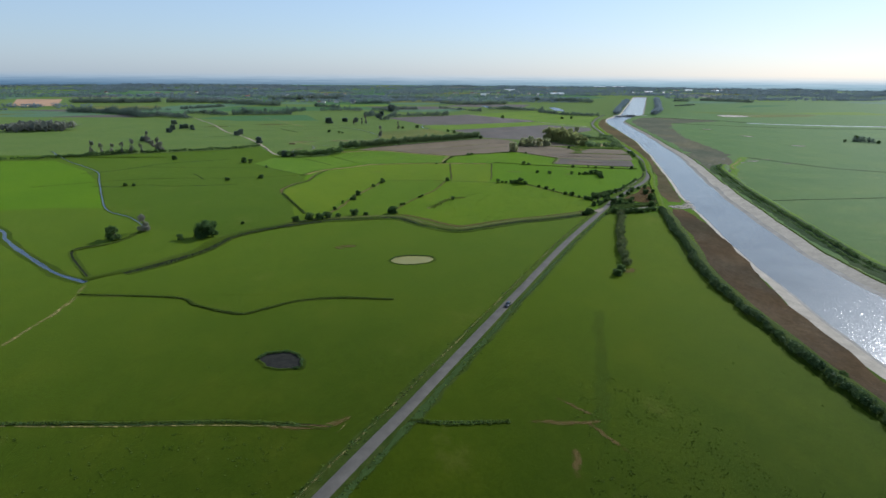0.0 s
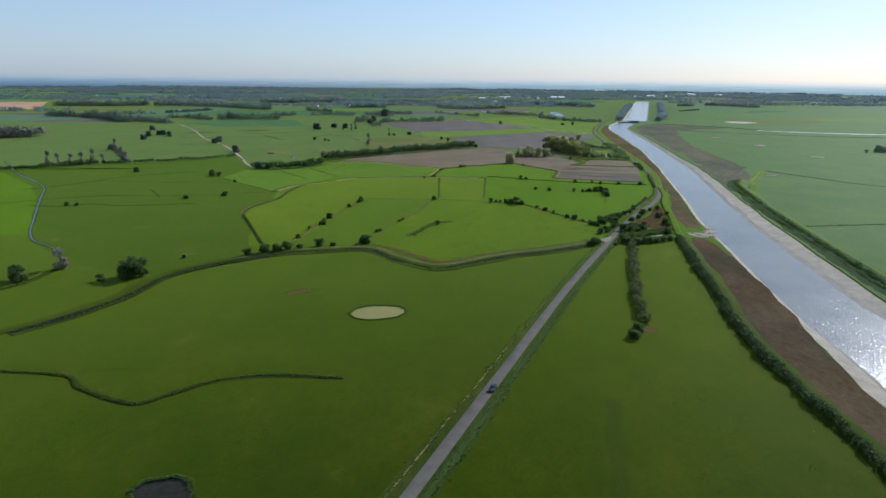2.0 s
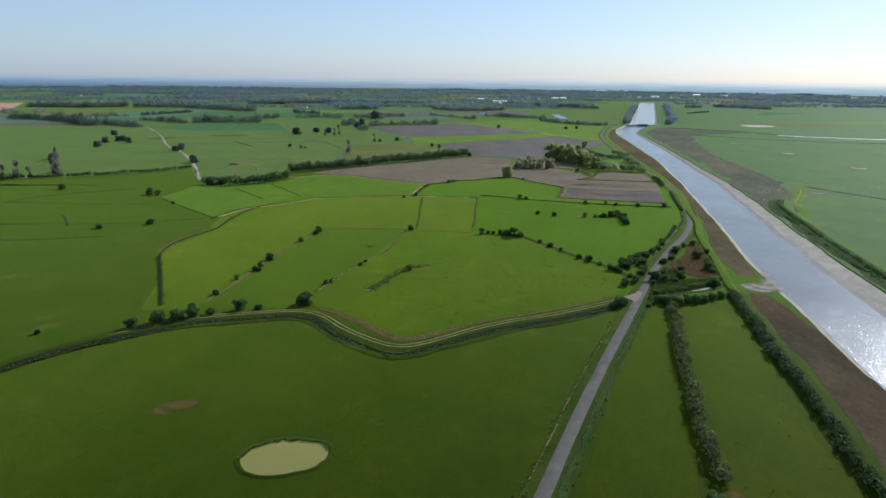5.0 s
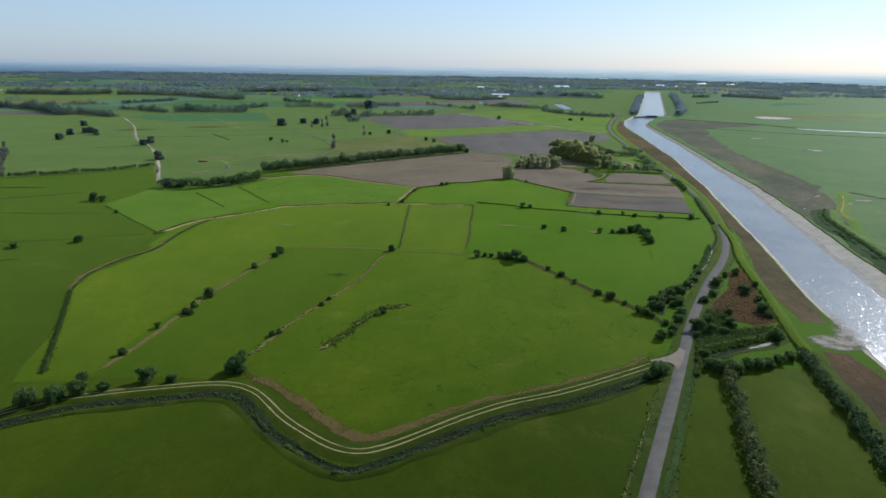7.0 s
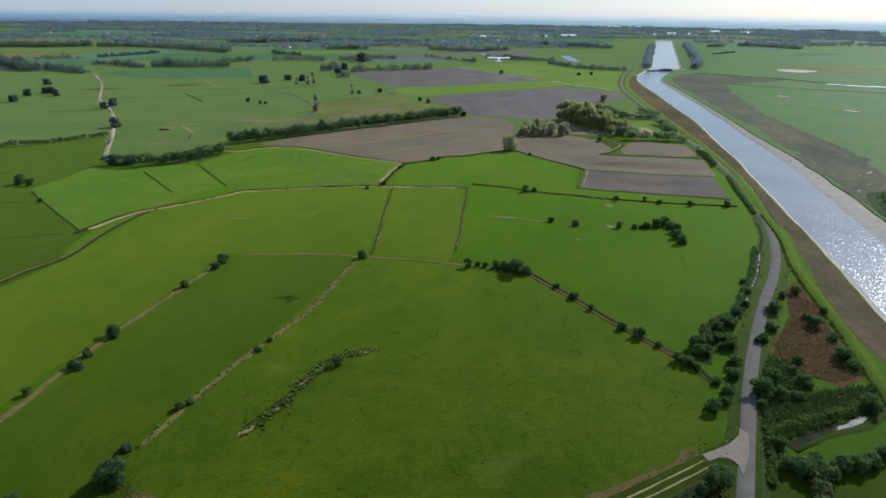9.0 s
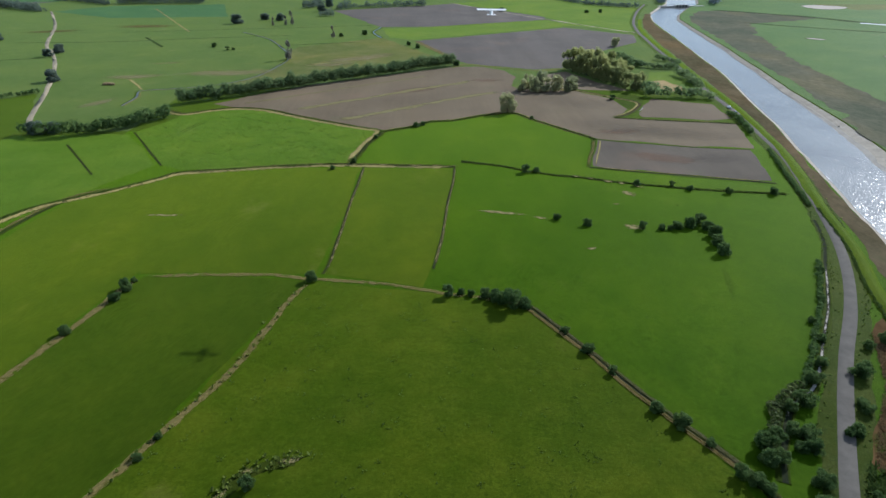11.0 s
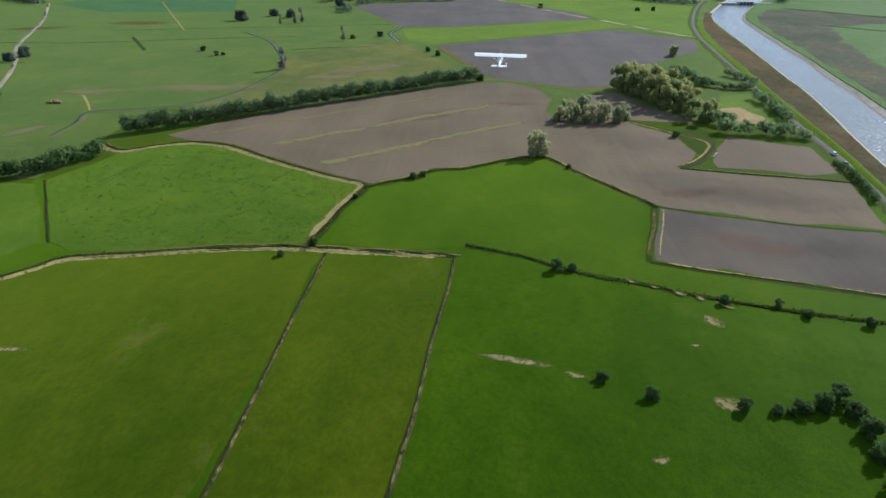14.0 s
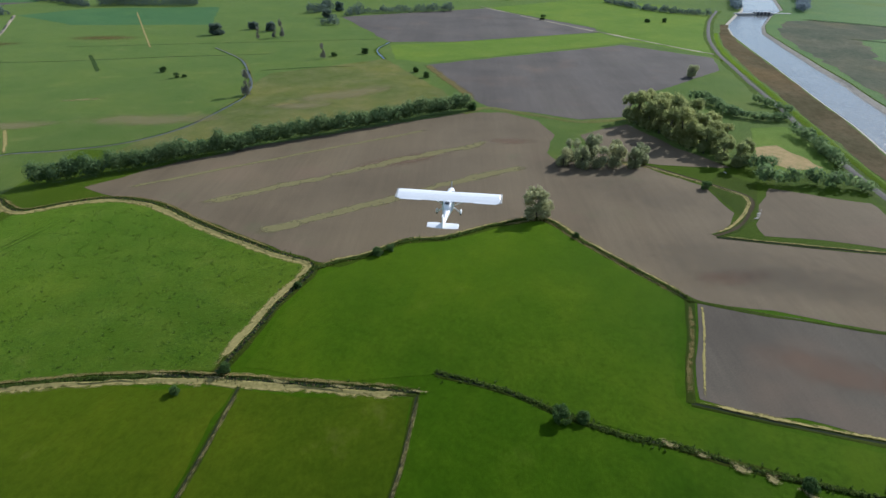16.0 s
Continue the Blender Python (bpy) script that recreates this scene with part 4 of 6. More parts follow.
bank_line("straw_bank_west", WEST_STRAW[3:], 1.1, 0.25, -1, L_STRAW, "straw-coloured grass along a shallow ditch", 2.2)
STRIP_NW = [(36, 638), (35, 615), (34, 594), (33, 565), (32, 541), (31, 534)]
STRIP_NE = [(78, 637), (76, 615), (73, 594), (70, 565), (66, 537)]
ditch("ditch_strip_west", STRIP_NW, 0.75, 0.24, M_BANK, M_BANK, label="narrow ditch with pale trampled edge")
ditch("ditch_strip_east", STRIP_NE, 0.7, 0.24, M_BANK, M_BANK, label="narrow ditch with pale trampled edge")
BORDER_N = [(-100, 560), (-90, 586), (-77, 599), (-64, 610), (-52, 622), (-46, 629), (-26, 633), (-5, 637), (15, 640), (30, 640), (45, 639), (60, 638), (78, 637)]
ditch("ditch_border", BORDER_N, 1.7, 0.4, M_BANK, M_BANK, label="dark ditch with a straw-coloured bank")
bank_line("straw_bank_border", BORDER_N, 1.7, 0.4, 1, L_PALE, "bleached grass along a dark ditch", 2.0)
bank_line("straw_bank_border", BORDER_N[5:], 1.7, 0.4, -1, L_STRAW, "bleached grass along a dark ditch")
BORDER_NE = [(82, 644), (99, 638), (111, 631), (123, 625), (134, 622), (149, 616), (177, 608), (195, 604), (216, 601)]
ditch("ditch_border_east", BORDER_NE, 1.3, 0.35, M_BANK, M_BANK, label="shallow ditch between lush meadows")
PATH_W = [(29, 642), (33, 660), (36, 676), (41, 692), (39, 699), (25, 706), (5, 718), (-11, 729), (-29, 742), (-49, 747), (-63, 742), (-76, 733), (-84, 736), (-94, 745)]
ditch("ditch_straw_path", PATH_W, 1.9, 0.35, M_BANK, M_BANK, label="straw-coloured bank with a narrow ditch")
bank_line("straw_bank_path", PATH_W, 1.9, 0.35, -1, L_PALE, "bleached straw-coloured bank between meadows", 2.6)
bank_line("straw_bank_path", PATH_W[5:], 1.9, 0.35, 1, L_STRAW, "dead grass on a ditch bank")
SHIELD = [(41, 694), (48, 700), (57, 705), (69, 716), (82, 719), (101, 731), (118, 737), (128, 722), (140, 704), (153, 685), (155, 681)]
ditch("ditch_shield", SHIELD, 1.3, 0.35, M_BANK, M_BANK, label="dark ditch along a tilled field")
bank_line("straw_bank_shield", SHIELD, 1.3, 0.35, -1, L_PALE, "dead grass between meadow and tilled soil", 1.5)
bank_line("straw_bank_shield", SHIELD[5:], 1.3, 0.35, 1, L_STRAW, "dead grass between meadow and tilled soil")
HEADLAND = [(155, 682), (150, 664), (145, 650), (141, 636)]
strip("headland_strip", HEADLAND, [(-1.2, 0.03), (-0.4, 0.18), (0.15, 0.08), (0.4, 0.16), (1.2, 0.03)], [M_BANK], [0, 0, 0, 0], "grassy headland of a tilled field", "grass", jitter=0.2)
frayed("headland_straw", HEADLAND, [(-1.0, 0.10, 0), (-0.45, 0.21, 0.5), (0.25, 0.20, 0.6), (1.0, 0.12, 0)], L_STRAW, "dry grass headland of a tilled field")
flat_line("headland_rut", [(x + 3.4, y) for x, y in HEADLAND], 0.45, L_PALE, "pale wheel line along a tilled field", 0.08)
strip("headland_strip_cross", [(156, 681), (178, 674), (203, 667), (231, 663)], [(-0.9, 0.05), (0.0, 0.2), (0.9, 0.05)], [M_BANK], [0, 0], "grassy balk between tilled fields", "grass", jitter=0.3)
ditch("ditch_soil_south", [(141, 636), (160, 630), (179, 625), (200, 619), (219, 614)], 1.2, 0.3, M_BANK, M_BANK, label="narrow ditch along a tilled field")
bank_line("straw_bank_soil", [(141, 636), (160, 630), (179, 625), (200, 619), (219, 614)], 1.2, 0.3, -1, L_PALE, "dead grass along a narrow ditch")
strip("grass_balk", [(88, 884), (103, 898), (116, 891), (135, 880), (155, 872), (180, 880)], [(-2.5, 0.052), (0, 0.3), (2.5, 0.052)], [M_STRAWGRASS], [0, 0], "rough grass balk between fields", "grass", jitter=0.3)
flat_line("grass_balk_path", [(84, 908), (91, 928), (74, 980), (58, 1028)], 4.0, L_STRAW, "dry reddish grass balk between fields", 0.12)
ditch("creek_field", [(133, 806), (150, 803), (170, 801), (186, 786), (196, 776), (205, 763), (197, 745), (188, 733), (178, 726)], 1.9, 0.35, M_BANK, M_BANK, M_REED, label="winding creek bed with dry reeds")
bank_line("straw_bank_creek", [(133, 806), (150, 803), (170, 801), (186, 786), (196, 776), (205, 763), (197, 745), (188, 733), (178, 726)], 1.9, 0.35, 1, L_PALE, "dead reeds along a winding creek")
ditch("ditch_creek_south", [(178, 725), (202, 720), (231, 715), (250, 711)], 1.2, 0.35, M_BANK, M_BANK, label="ditch with dry grass edge")
bank_line("straw_bank_creek", [(178, 725), (202, 720), (231, 715), (250, 711)], 1.2, 0.35, -1, L_PALE, "dead grass along a ditch")
flat_line("creek_pool", [(203.5, 788), (205.5, 792.5), (208, 797.5)], 1.0, L_SILTSHINE, "silty water in a winding creek, its shine put into the colour", 0.3, "creek")
flat_line("creek_pool_south", [(196, 738.5), (199, 742), (201.5, 746.5), (204.5, 752)], 1.1, L_SILTSHINE, "silty water in a winding creek, its shine put into the colour", 0.3, "creek")
ditch("ditch_meadow_west", [(-136, 248), (-96, 244), (-85, 235), (-66, 225), (-57, 231), (-46, 239), (-30, 242), (-8, 240)], 1.3, 0.35, M_BANK, M_BANK)
ditch("ditch_south", [(-260, 152), (-107, 149), (-78, 148), (-49, 148), (-31, 146.5), (-21, 145)], 1.2, 0.35, M_BANK, M_BANK)
ditch("ditch_south_east", [(-1, 147), (10, 146), (25, 146)], 1.0, 0.3, M_BANK, M_BANK)
for pts in ([(-260, 152), (-107, 149), (-78, 148), (-49, 148), (-31, 146.5), (-24, 145.5)], [(-1, 147), (10, 146), (25, 146)]):
    flat_line("rank_ditch_edge", pts, 1.1, L_RANK, "rank dark growth along a ditch", 0.24)
BROOK_W = [(-142, 264), (-161, 277), (-189, 304), (-220, 337), (-240, 362), (-320, 420)]
ditch("brook_west", BROOK_W, 3.4, 0.4, M_BANK, M_BANK, M_BROOK, "blue brook between grassy banks")
ditch("brook_north_west", [(-412, 734), (-352, 654), (-291, 585), (-263, 532), (-231, 468), (-202, 414), (-178, 392), (-155, 362)], 1.4, 0.4, M_BANK, M_BANK, M_BROOK, "blue brook between grassy banks")
ditch("ditch_west_hedge", [(-155, 362), (-160, 331), (-173, 314), (-142, 268)], 1.8, 0.4, M_BANK, M_BANK)
flat_line("dry_path", [(-142, 264), (-138, 250), (-135, 228), (-136, 209), (-137, 190), (-142, 160)], 1.3, L_PALE, "dry straw-coloured path through the meadow", category="path", core=0.4)
STREAM = [(-122, 752), (-122, 775), (-126, 794), (-104, 802), (-82, 813), (-68, 829), (-59, 849), (-53, 881), (-50, 915), (-56, 948), (-69, 983), (-92, 1036), (-130, 1086)]
ditch("stream_meadow", STREAM, 2.0, 0.35, M_BANK, M_STRAWGRASS, M_STREAM, "winding brook through dry meadows")
ditch("stream_far", [(18, 1132), (12, 1088), (23, 1048)], 2.4, 0.35, M_BANK, M_BANK, M_BROOK, "short bright reach of a brook")
for pts in ([(-157, 627), (-130, 596), (-101, 564)], [(-91, 694), (-57, 639)], [(-115, 671), (-83, 627)], [(-300, 500), (-230, 540), (-157, 545), (-105, 560)], [(-260, 612), (-200, 606), (-150, 607)]):
    ditch("ditch_pasture", pts, 0.75, 0.25, M_BANK, M_BANK, label="narrow dark ditch in rough pasture")
EAST_LANE = [(286, 548), (299, 575), (311, 594), (319, 618), (340, 648), (361, 680), (370, 690)]
strip("path_east", EAST_LANE, [(-4.0, 0.03), (-1.5, 0.25), (1.5, 0.25), (4.0, 0.03)], [M_CLOVER], [0, 0, 0], "raised grassy lane across the river", "path", jitter=0.15)
ditch("ditch_east", [(372, 690), (396, 643), (418, 606), (470, 574), (560, 545), (680, 520)], 2.2, 0.4, M_BANKSHADE, M_BANKSHADE, label="dark reedy ditch across the eastern pasture")
flat_line("faint_ditch_east", [(245, 442), (285, 446), (325, 450), (420, 462), (520, 476)], 1.8, L_RANK, "faint rank ditch across the eastern pasture", 0.06)
frayed("creek_bank_east", [(501, 1367), (557, 1325), (619, 1262), (660, 1200), (720, 1165), (850, 1140), (1100, 1105), (1500, 1050)], [(-9, 0.06, 0), (-4, 0.08, 1), (6, 0.08, 1), (12, 0.06, 0)], L_RANK, "dark winding creek bank on the eastern marsh", "creek", 8.0)
frayed("creek_bank_east", [(470, 1210), (499, 1190), (551, 1152), (607, 1118), (700, 1085), (860, 1070)], [(-5, 0.06, 0), (-2, 0.08, 1), (2, 0.08, 1), (6, 0.06, 0)], L_RANK, "dark creek bank on the eastern marsh", "creek", 8.0)
frayed("creek_water_east", [(640, 1206), (668, 1184), (720, 1161), (765, 1147), (806, 1139), (860, 1130), (960, 1116)], [(-5, 0.10, 0), (-2.4, 0.12, 1), (2.4, 0.12, 1), (5, 0.10, 0)], M_GLINTWATER, "water in a marsh creek, its glint put into pale colour", "creek", 6.0)
flat_line("lane_ditch", EAST_LANE[2:6], 1.0, L_PALE, "pale reed-filled ditch along a lane", 0.30)
strip("straw_creek_rim", [(36, 455), (27, 452), (20, 439), (15, 427), (10, 419)], [(-1.4, 0.05), (0, 0.2), (1.4, 0.05)], [M_BANK], [0, 0], "broken scrubby bank in the meadow", "grass", jitter=0.5)

BEND_DITCH = [(213, 574), (205.6, 554.8), (196, 538), (182, 513), (170, 495), (161.2, 482), (154.9, 474.4), (149.6, 470.9), (145.8, 467.6), (142.5, 462.7), (137.1, 454.0), (133.5, 446.5)]
ditch("ditch_roadside", BEND_DITCH, 1.4, 0.45, M_BANK, M_BANK, label="overgrown roadside ditch with a thread of pale water")
flat_line("ditch_water", BEND_DITCH[4:10], 0.45, L_SILTSHINE, "thread of water in a ditch, its shine put into pale colour", 0.17, "ditch", core=1.0)
flat_line("ditch_water", BEND_DITCH[2:5], 0.35, L_SILTSHINE, "thread of water in a ditch, its shine put into pale colour", 0.17, "ditch", core=0.6)
flat_line("meadow_dark_line", [(161, 538), (158.5, 527), (154, 512)], 1.2, L_GREEN, "faint darker green line across a lush meadow", 0.075)

LAYER = [0]


def patch(x, y, length, width, turn, mat, label, z=0.085):
    """A thin worn patch on the ground; turn: degrees of its long side from the x axis."""
    n = 24
    ca, sa = math.cos(radians(turn)), math.sin(radians(turn))
    LAYER[0] += 1
    zz = z + 0.004 * (LAYER[0] % 12)
    v = []
    for i in range(n):
        a = i * math.tau / n
        v.append((0.5 * length * math.cos(a), 0.5 * width * math.sin(a), 0))
    ob = tagged(new("worn_patch", mesh_of("worn_patch", v, [tuple(range(n))], mat)), label, "ground patch", kind="structure")
    ob.matrix_basis = Matrix.Translation((x, y, zz)) @ Matrix.Rotation(radians(turn), 4, "Z")


def patches_along(points, every, length, width, mat, label, z):
    ln = spline(points, every)
    d = np.gradient(ln, axis=0)
    for q, e in zip(ln, d):
        patch(q[0] + RNG.normal(0, 0.2), q[1] + RNG.normal(0, 0.2), length * RNG.uniform(0.5, 1.3), width * RNG.uniform(0.6, 1.4), math.degrees(math.atan2(e[1], e[0])), mat, label, z)


for pts, o in ((STRIP_NW, 0.5), (STRIP_NE, 0.4)):
    flat_line("strip_ditch_edge", [(x + o, y) for x, y in pts], 0.55, L_DARKLINE, "dark line along a narrow ditch", 0.22, core=0.8)
    flat_line("strip_ditch_edge", [(x + o, y) for x, y in pts], 0.65, L_PALE, "pale trodden spots along a narrow ditch", 0.25, core=0.33)
patches_along(BORDER_N[8:13], 8.0, 7, 1.6, M_WORN, "pale trodden edge of a ditch", 0.42)
patches_along([(132, 622.5), (138, 620), (145, 616.5), (150, 614), (156, 610)], 4.0, 7, 3.2, M_WORN, "pale stony trampled edge of a ditch", 0.38)
patches_along([(10, 419), (15, 427), (20, 439), (27, 452), (35, 455)], 5.0, 6, 2.4, M_WORN, "pale broken earth on a weedy bank", 0.24)


def patches(mat, label, places):
    """places: (x, y, length, width, turn)"""
    for x, y, a, b, turn in places:
        patch(x, y, a, b, turn, mat, label)


patches(M_WORN, "pale bare earth trampled by cattle", [(149.5, 602.5, 9, 6, -50), (141, 568.5, 9, 7, -10), (141, 591, 4, 2, 20), (121, 551, 5, 3, 30)])
patches(M_WORN, "bare earth along a meadow hollow", [(94, 582.5, 24, 3.6, -12), (90, 583.5, 13, 3.2, -8), (108, 577.5, 7, 3, -10), (-35, 581.5, 20, 2.6, 0), (-145, 898, 34, 6, 20)])
patches(M_BROWN, "brown trampled grass beside a ditch", [(101, 276, 14, 9, 60), (-30, 145, 20, 3.4, 2), (-20, 147, 12, 4, 40), (-27, 145.3, 16, 3.2, 0), (38, 145.3, 18, 3.6, -4), (45, 145, 14, 2.6, 6), (39, 128, 16, 3.4, 80), (49, 139, 24, 2.2, -64), (45, 153, 18, 2.0, -50)])
flat_line("trodden_line", [(-19.8, 140.2), (-18.0, 144.4), (-16.6, 149.0)], 0.3, L_PALE, "thin pale trodden line in the grass", 0.1)
flat_line("trodden_line", [(-17.4, 143.6), (-16.0, 146.2)], 0.5, L_PALE, "thin pale trodden line in the grass", 0.1, core=0.5)
flat_line("ditch_edge", [(-200, 149.6), (-107, 147.6), (-78, 146.6), (-49, 146.6), (-31, 145.1), (-24, 144.2)], 0.5, L_PALE, "pale dry grass on a ditch edge", 0.12, core=0.45)
patches(M_MUDDY, "pale mud scrape on the marsh", [(363, 660, 26, 14, 20), (389, 640, 16, 8, 10), (345, 648, 14, 7, 40), (338, 675, 18, 6, 50), (326, 667, 9, 4, 40), (301, 618, 20, 5, 65), (302, 632, 12, 4, 65), (297, 603, 10, 3, 70), (356, 724, 8, 3, 10), (384, 672, 22, 4, 10), (318, 646, 9, 4, 30)])
# Second line: a field boundary with tree shadow, painted as one dark strip.
PLAIN_LINES = [([(-125, 950), (-110, 965)], 0.8), ([(-65, 992), (-30, 1008), (8, 1018)], 1.2), ([(-219, 1045), (-176, 976)], 2.0), ([(-330, 1000), (-240, 1010), (-150, 1040), (-70, 1062)], 1.2), ([(-260, 1075), (-170, 1100), (-60, 1130), (10, 1150)], 1.0), ([(-300, 900), (-240, 925)], 1.2)]
PASTURE_LINES = [([(-300, 566), (-282, 580), (-266, 601), (-244, 637), (-189, 671)], 1.2), ([(-260, 505), (-234, 502), (-217, 511), (-196, 505), (-170, 508), (-140, 515)], 1.1), ([(-200, 572), (-188, 554), (-177, 534)], 0.9)]
FAR_TRACK = [(-310, 1320), (-237, 1180), (-184, 1078)]
flat_line("rank_band", [(73, 229), (66, 205), (61, 184), (54, 160), (46, 135)], 2.6, L_GREEN, "band of rank dark grass in the meadow", 0.075)
for pts, w in PLAIN_LINES + PASTURE_LINES:
    flat_line("far_dark_line", pts, w, L_RANK, "faint dark ditch and boundary line across the flood plain", 0.08)
flat_line("far_track", FAR_TRACK, 1.1, L_PALE, "pale worn track across the flood plain", 0.08, "track")
patches(M_DARKGRASS, "dark wheel line in a meadow", [(-62, 706, 70, 1.0, 75), (-64.5, 705, 70, 1.0, 75)])
patches(M_DARKGRASS, "fresh green patch among dead reeds", [(160.6, 456, 14, 8, 60)])
flat_line("weedy_line", [(-15, 742.5), (13, 764), (54, 796), (83, 817), (102, 832)], 3.4, M_WEED, "yellow-green weedy line across tilled soil", 0.085)
flat_line("weedy_line", [(13, 719.5), (25.5, 727), (44, 741), (60, 753), (79, 769), (98, 783), (118, 795)], 3.4, M_WEED, "yellow-green weedy line across tilled soil", 0.085)
flat_line("weedy_line", [(-51, 757), (-22, 780), (22, 814), (70, 850)], 1.6, M_WEED, "thin weedy line along a hedge", 0.085)
patches(M_BROWN, "rough brown weeds on the flood plain", [(-250, 1127, 90, 40, 8), (-330, 1080, 80, 30, 20)])
patches(M_BROWN, "yellowed dry spot in the meadow", [(-35, 321.5, 16, 9, 15), (-39, 318, 9, 5, -20)])
patches(M_BEIGE, "bleached brownish pasture", [(10, 925, 110, 34, 42), (-10, 895, 60, 26, 20), (-85, 858, 110, 34, 12), (-150, 842, 60, 24, 20), (-140, 760, 40, 14, 70)])
patches(M_RED, "reddish patch of tilled soil", [(112, 833, 34, 18, 10), (172, 696, 36, 14, 15), (60, 800, 70, 20, 33), (180, 650, 50, 22, -20)])
patches(M_DAMP, "damp dark patch of tilled soil", [(200, 692, 120, 40, -8), (180, 705, 110, 50, -20), (165, 765, 90, 60, -30), (205, 648, 36, 24, 20)])

# ---- levee beside the river ----
LEVEE = [(128.5, -240), (128.6, -100), (128.7, 0), (128.8, 60), (128.9, 105), (129, 143), (129, 166), (129.5, 182), (130.5, 203), (132, 227), (134.5, 256), (138.5, 280), (145, 305), (155, 349), (165, 390), (170, 412)]
LEVEE_N = [(170, 412), (176, 434), (181, 450), (187, 470), (194, 496), (202, 522), (214, 552), (223, 585), (233, 615), (247, 662), (257, 712), (266, 760), (275, 825), (284, 885), (294, 950), (303, 1010), (313, 1070), (331, 1150), (354, 1225)]
strip("levee", LEVEE, [(-5.0, 0.0), (-1.5, 1.4), (1.0, 1.5), (3.8, 0.0)], [M_BANK], [0, 0, 0], "grassy river dyke with scrub on it", "dyke", jitter=0.08, lift=0.1)
strip("levee_north", LEVEE_N, [(-2.8, 0.0), (-0.7, 0.9), (0.7, 0.9), (2.4, 0.0)], [M_NORTH], [0, 0, 0], "narrow green grassy river dyke", "dyke", jitter=0.1, lift=0.1)
EAST_BANK = [(213, -240), (215, 180), (221, 263), (224, 290), (231, 325), (240, 368), (252, 422), (261, 463), (269, 496), (279, 532), (288, 565), (298, 598), (312, 622)]
# Water slope faces away from the sun; its shade is also in the colour.
strip("levee_east", EAST_BANK, [(-9.5, 0.02), (-4.5, 1.2), (0.5, 1.9), (3.0, 1.8), (7.0, 0.0)], [M_BANKSHADE, M_CLOVER, M_EAST], [0, 0, 1, 2], "grassy river dyke, shade put into the dark colour of its water slope", "dyke", jitter=0.1, lift=0.1)

# ---- ponds, creek ----
def pond(name, outline, mat, rim, label):
    p = np.array(outline, dtype=float)
    ring = spline(np.vstack([p, p[:1]]), 1.2)[:-1]
    ring = ring + np.stack([wobble(len(ring), 0.25, 2), wobble(len(ring), 0.25, 2)], axis=1)
    c = ring.mean(axis=0)
    d = (ring - c) / np.linalg.norm(ring - c, axis=1)[:, None]
    n = len(ring)
    v = [(*(q + e * 1.6), 0.05) for q, e in zip(ring, d)] + [(*(q + e * 0.7), 0.32) for q, e in zip(ring, d)] + [(*q, 0.10) for q in ring] + [(*c, 0.10)]
    f, ix = [], []
    for i in range(n):
        j = (i + 1) % n
        f += [(i, j, n + j, n + i), (n + i, n + j, 2 * n + j, 2 * n + i), (2 * n + i, 2 * n + j, 3 * n)]
        ix += [0, 0, 1]
    return tagged(new(name, mesh_of(name, v, f, [rim, mat], ix)), label, "pond", kind="structure"), ring


_, RING_D = pond("pond_dark", [(-48.8, 185.8), (-47.2, 188.8), (-41.5, 190.7), (-37.0, 187.6), (-34.8, 181.6), (-35.6, 178.6), (-40.1, 178.8), (-45.3, 180.6)], M_DARKPOND, M_BANK, "dark drying pond hollow with a grassy rim")
_, RING_B = pond("pond_pale", [(-11.4, 295.3), (-7.4, 300.8), (1.1, 302.8), (9.3, 299.6), (7.9, 292.4), (-1.6, 288.5), (-8.4, 289.8)], M_POND, M_BANK, "pale muddy pond with a low grassy rim")
pond("pool_east", [(690, 1440), (720, 1452), (755, 1425), (735, 1395), (700, 1380), (682, 1400)], M_SAND, M_BANK, "pale dry pool on the marsh")
pond("pool_east", [(485, 1063), (492, 1066), (503, 1056), (494, 1051)], M_SAND, M_BANK, "pale dry pool on the marsh")
pond("pool_east", [(494, 945), (500, 950), (510, 938), (501, 932)], M_SAND, M_BANK, "pale dry pool on the marsh")
pond("pool_east", [(494, 812), (500, 817), (512, 808), (503, 802)], M_SAND, M_BANK, "pale dry pool on the marsh")
pond("pool_north", [(352, 1590), (366, 1740), (388, 1742), (372, 1588)], M_BROOK, M_BANK, "bright rectangular lake far off")
pond("pool_north", [(187, 1830), (190, 1765), (198, 1716), (205, 1815)], M_BROOK, M_BANK, "bright small lake far off")
CREEK = [(137, 410), (143, 413), (149, 416), (156, 418), (163, 421), (169, 425)]
ditch("creek", CREEK, 2.6, 0.5, M_BANK, M_BANK, M_MUDSHADE, "muddy tidal creek between overgrown banks", z=0.12)
frayed("creek_water", [(150.5, 415.2), (153, 416.4), (155.6, 417.4), (159.5, 419.6), (164, 421.8)], [(-1.3, 0.15, 0), (-0.5, 0.17, 1), (0.5, 0.17, 1), (1.3, 0.15, 0)], L_SILTSHINE, "wet silt in a creek, its shine put into pale colour", "creek", 1.2)
flat_line("creek_water", [(138.6, 410.4), (142, 412.4), (147, 414.6), (150, 415.0)], 0.5, L_SILTSHINE, "thread of wet silt in a creek", 0.16, "creek", core=0.6)
patches(M_MUDDY, "pale mud fan at the creek mouth", [(188, 422, 26, 15, -10), (181, 422, 12, 12, -30), (194, 429, 18, 12, 60), (184, 417, 18, 7, -5), (198, 440, 18, 7, 75)])

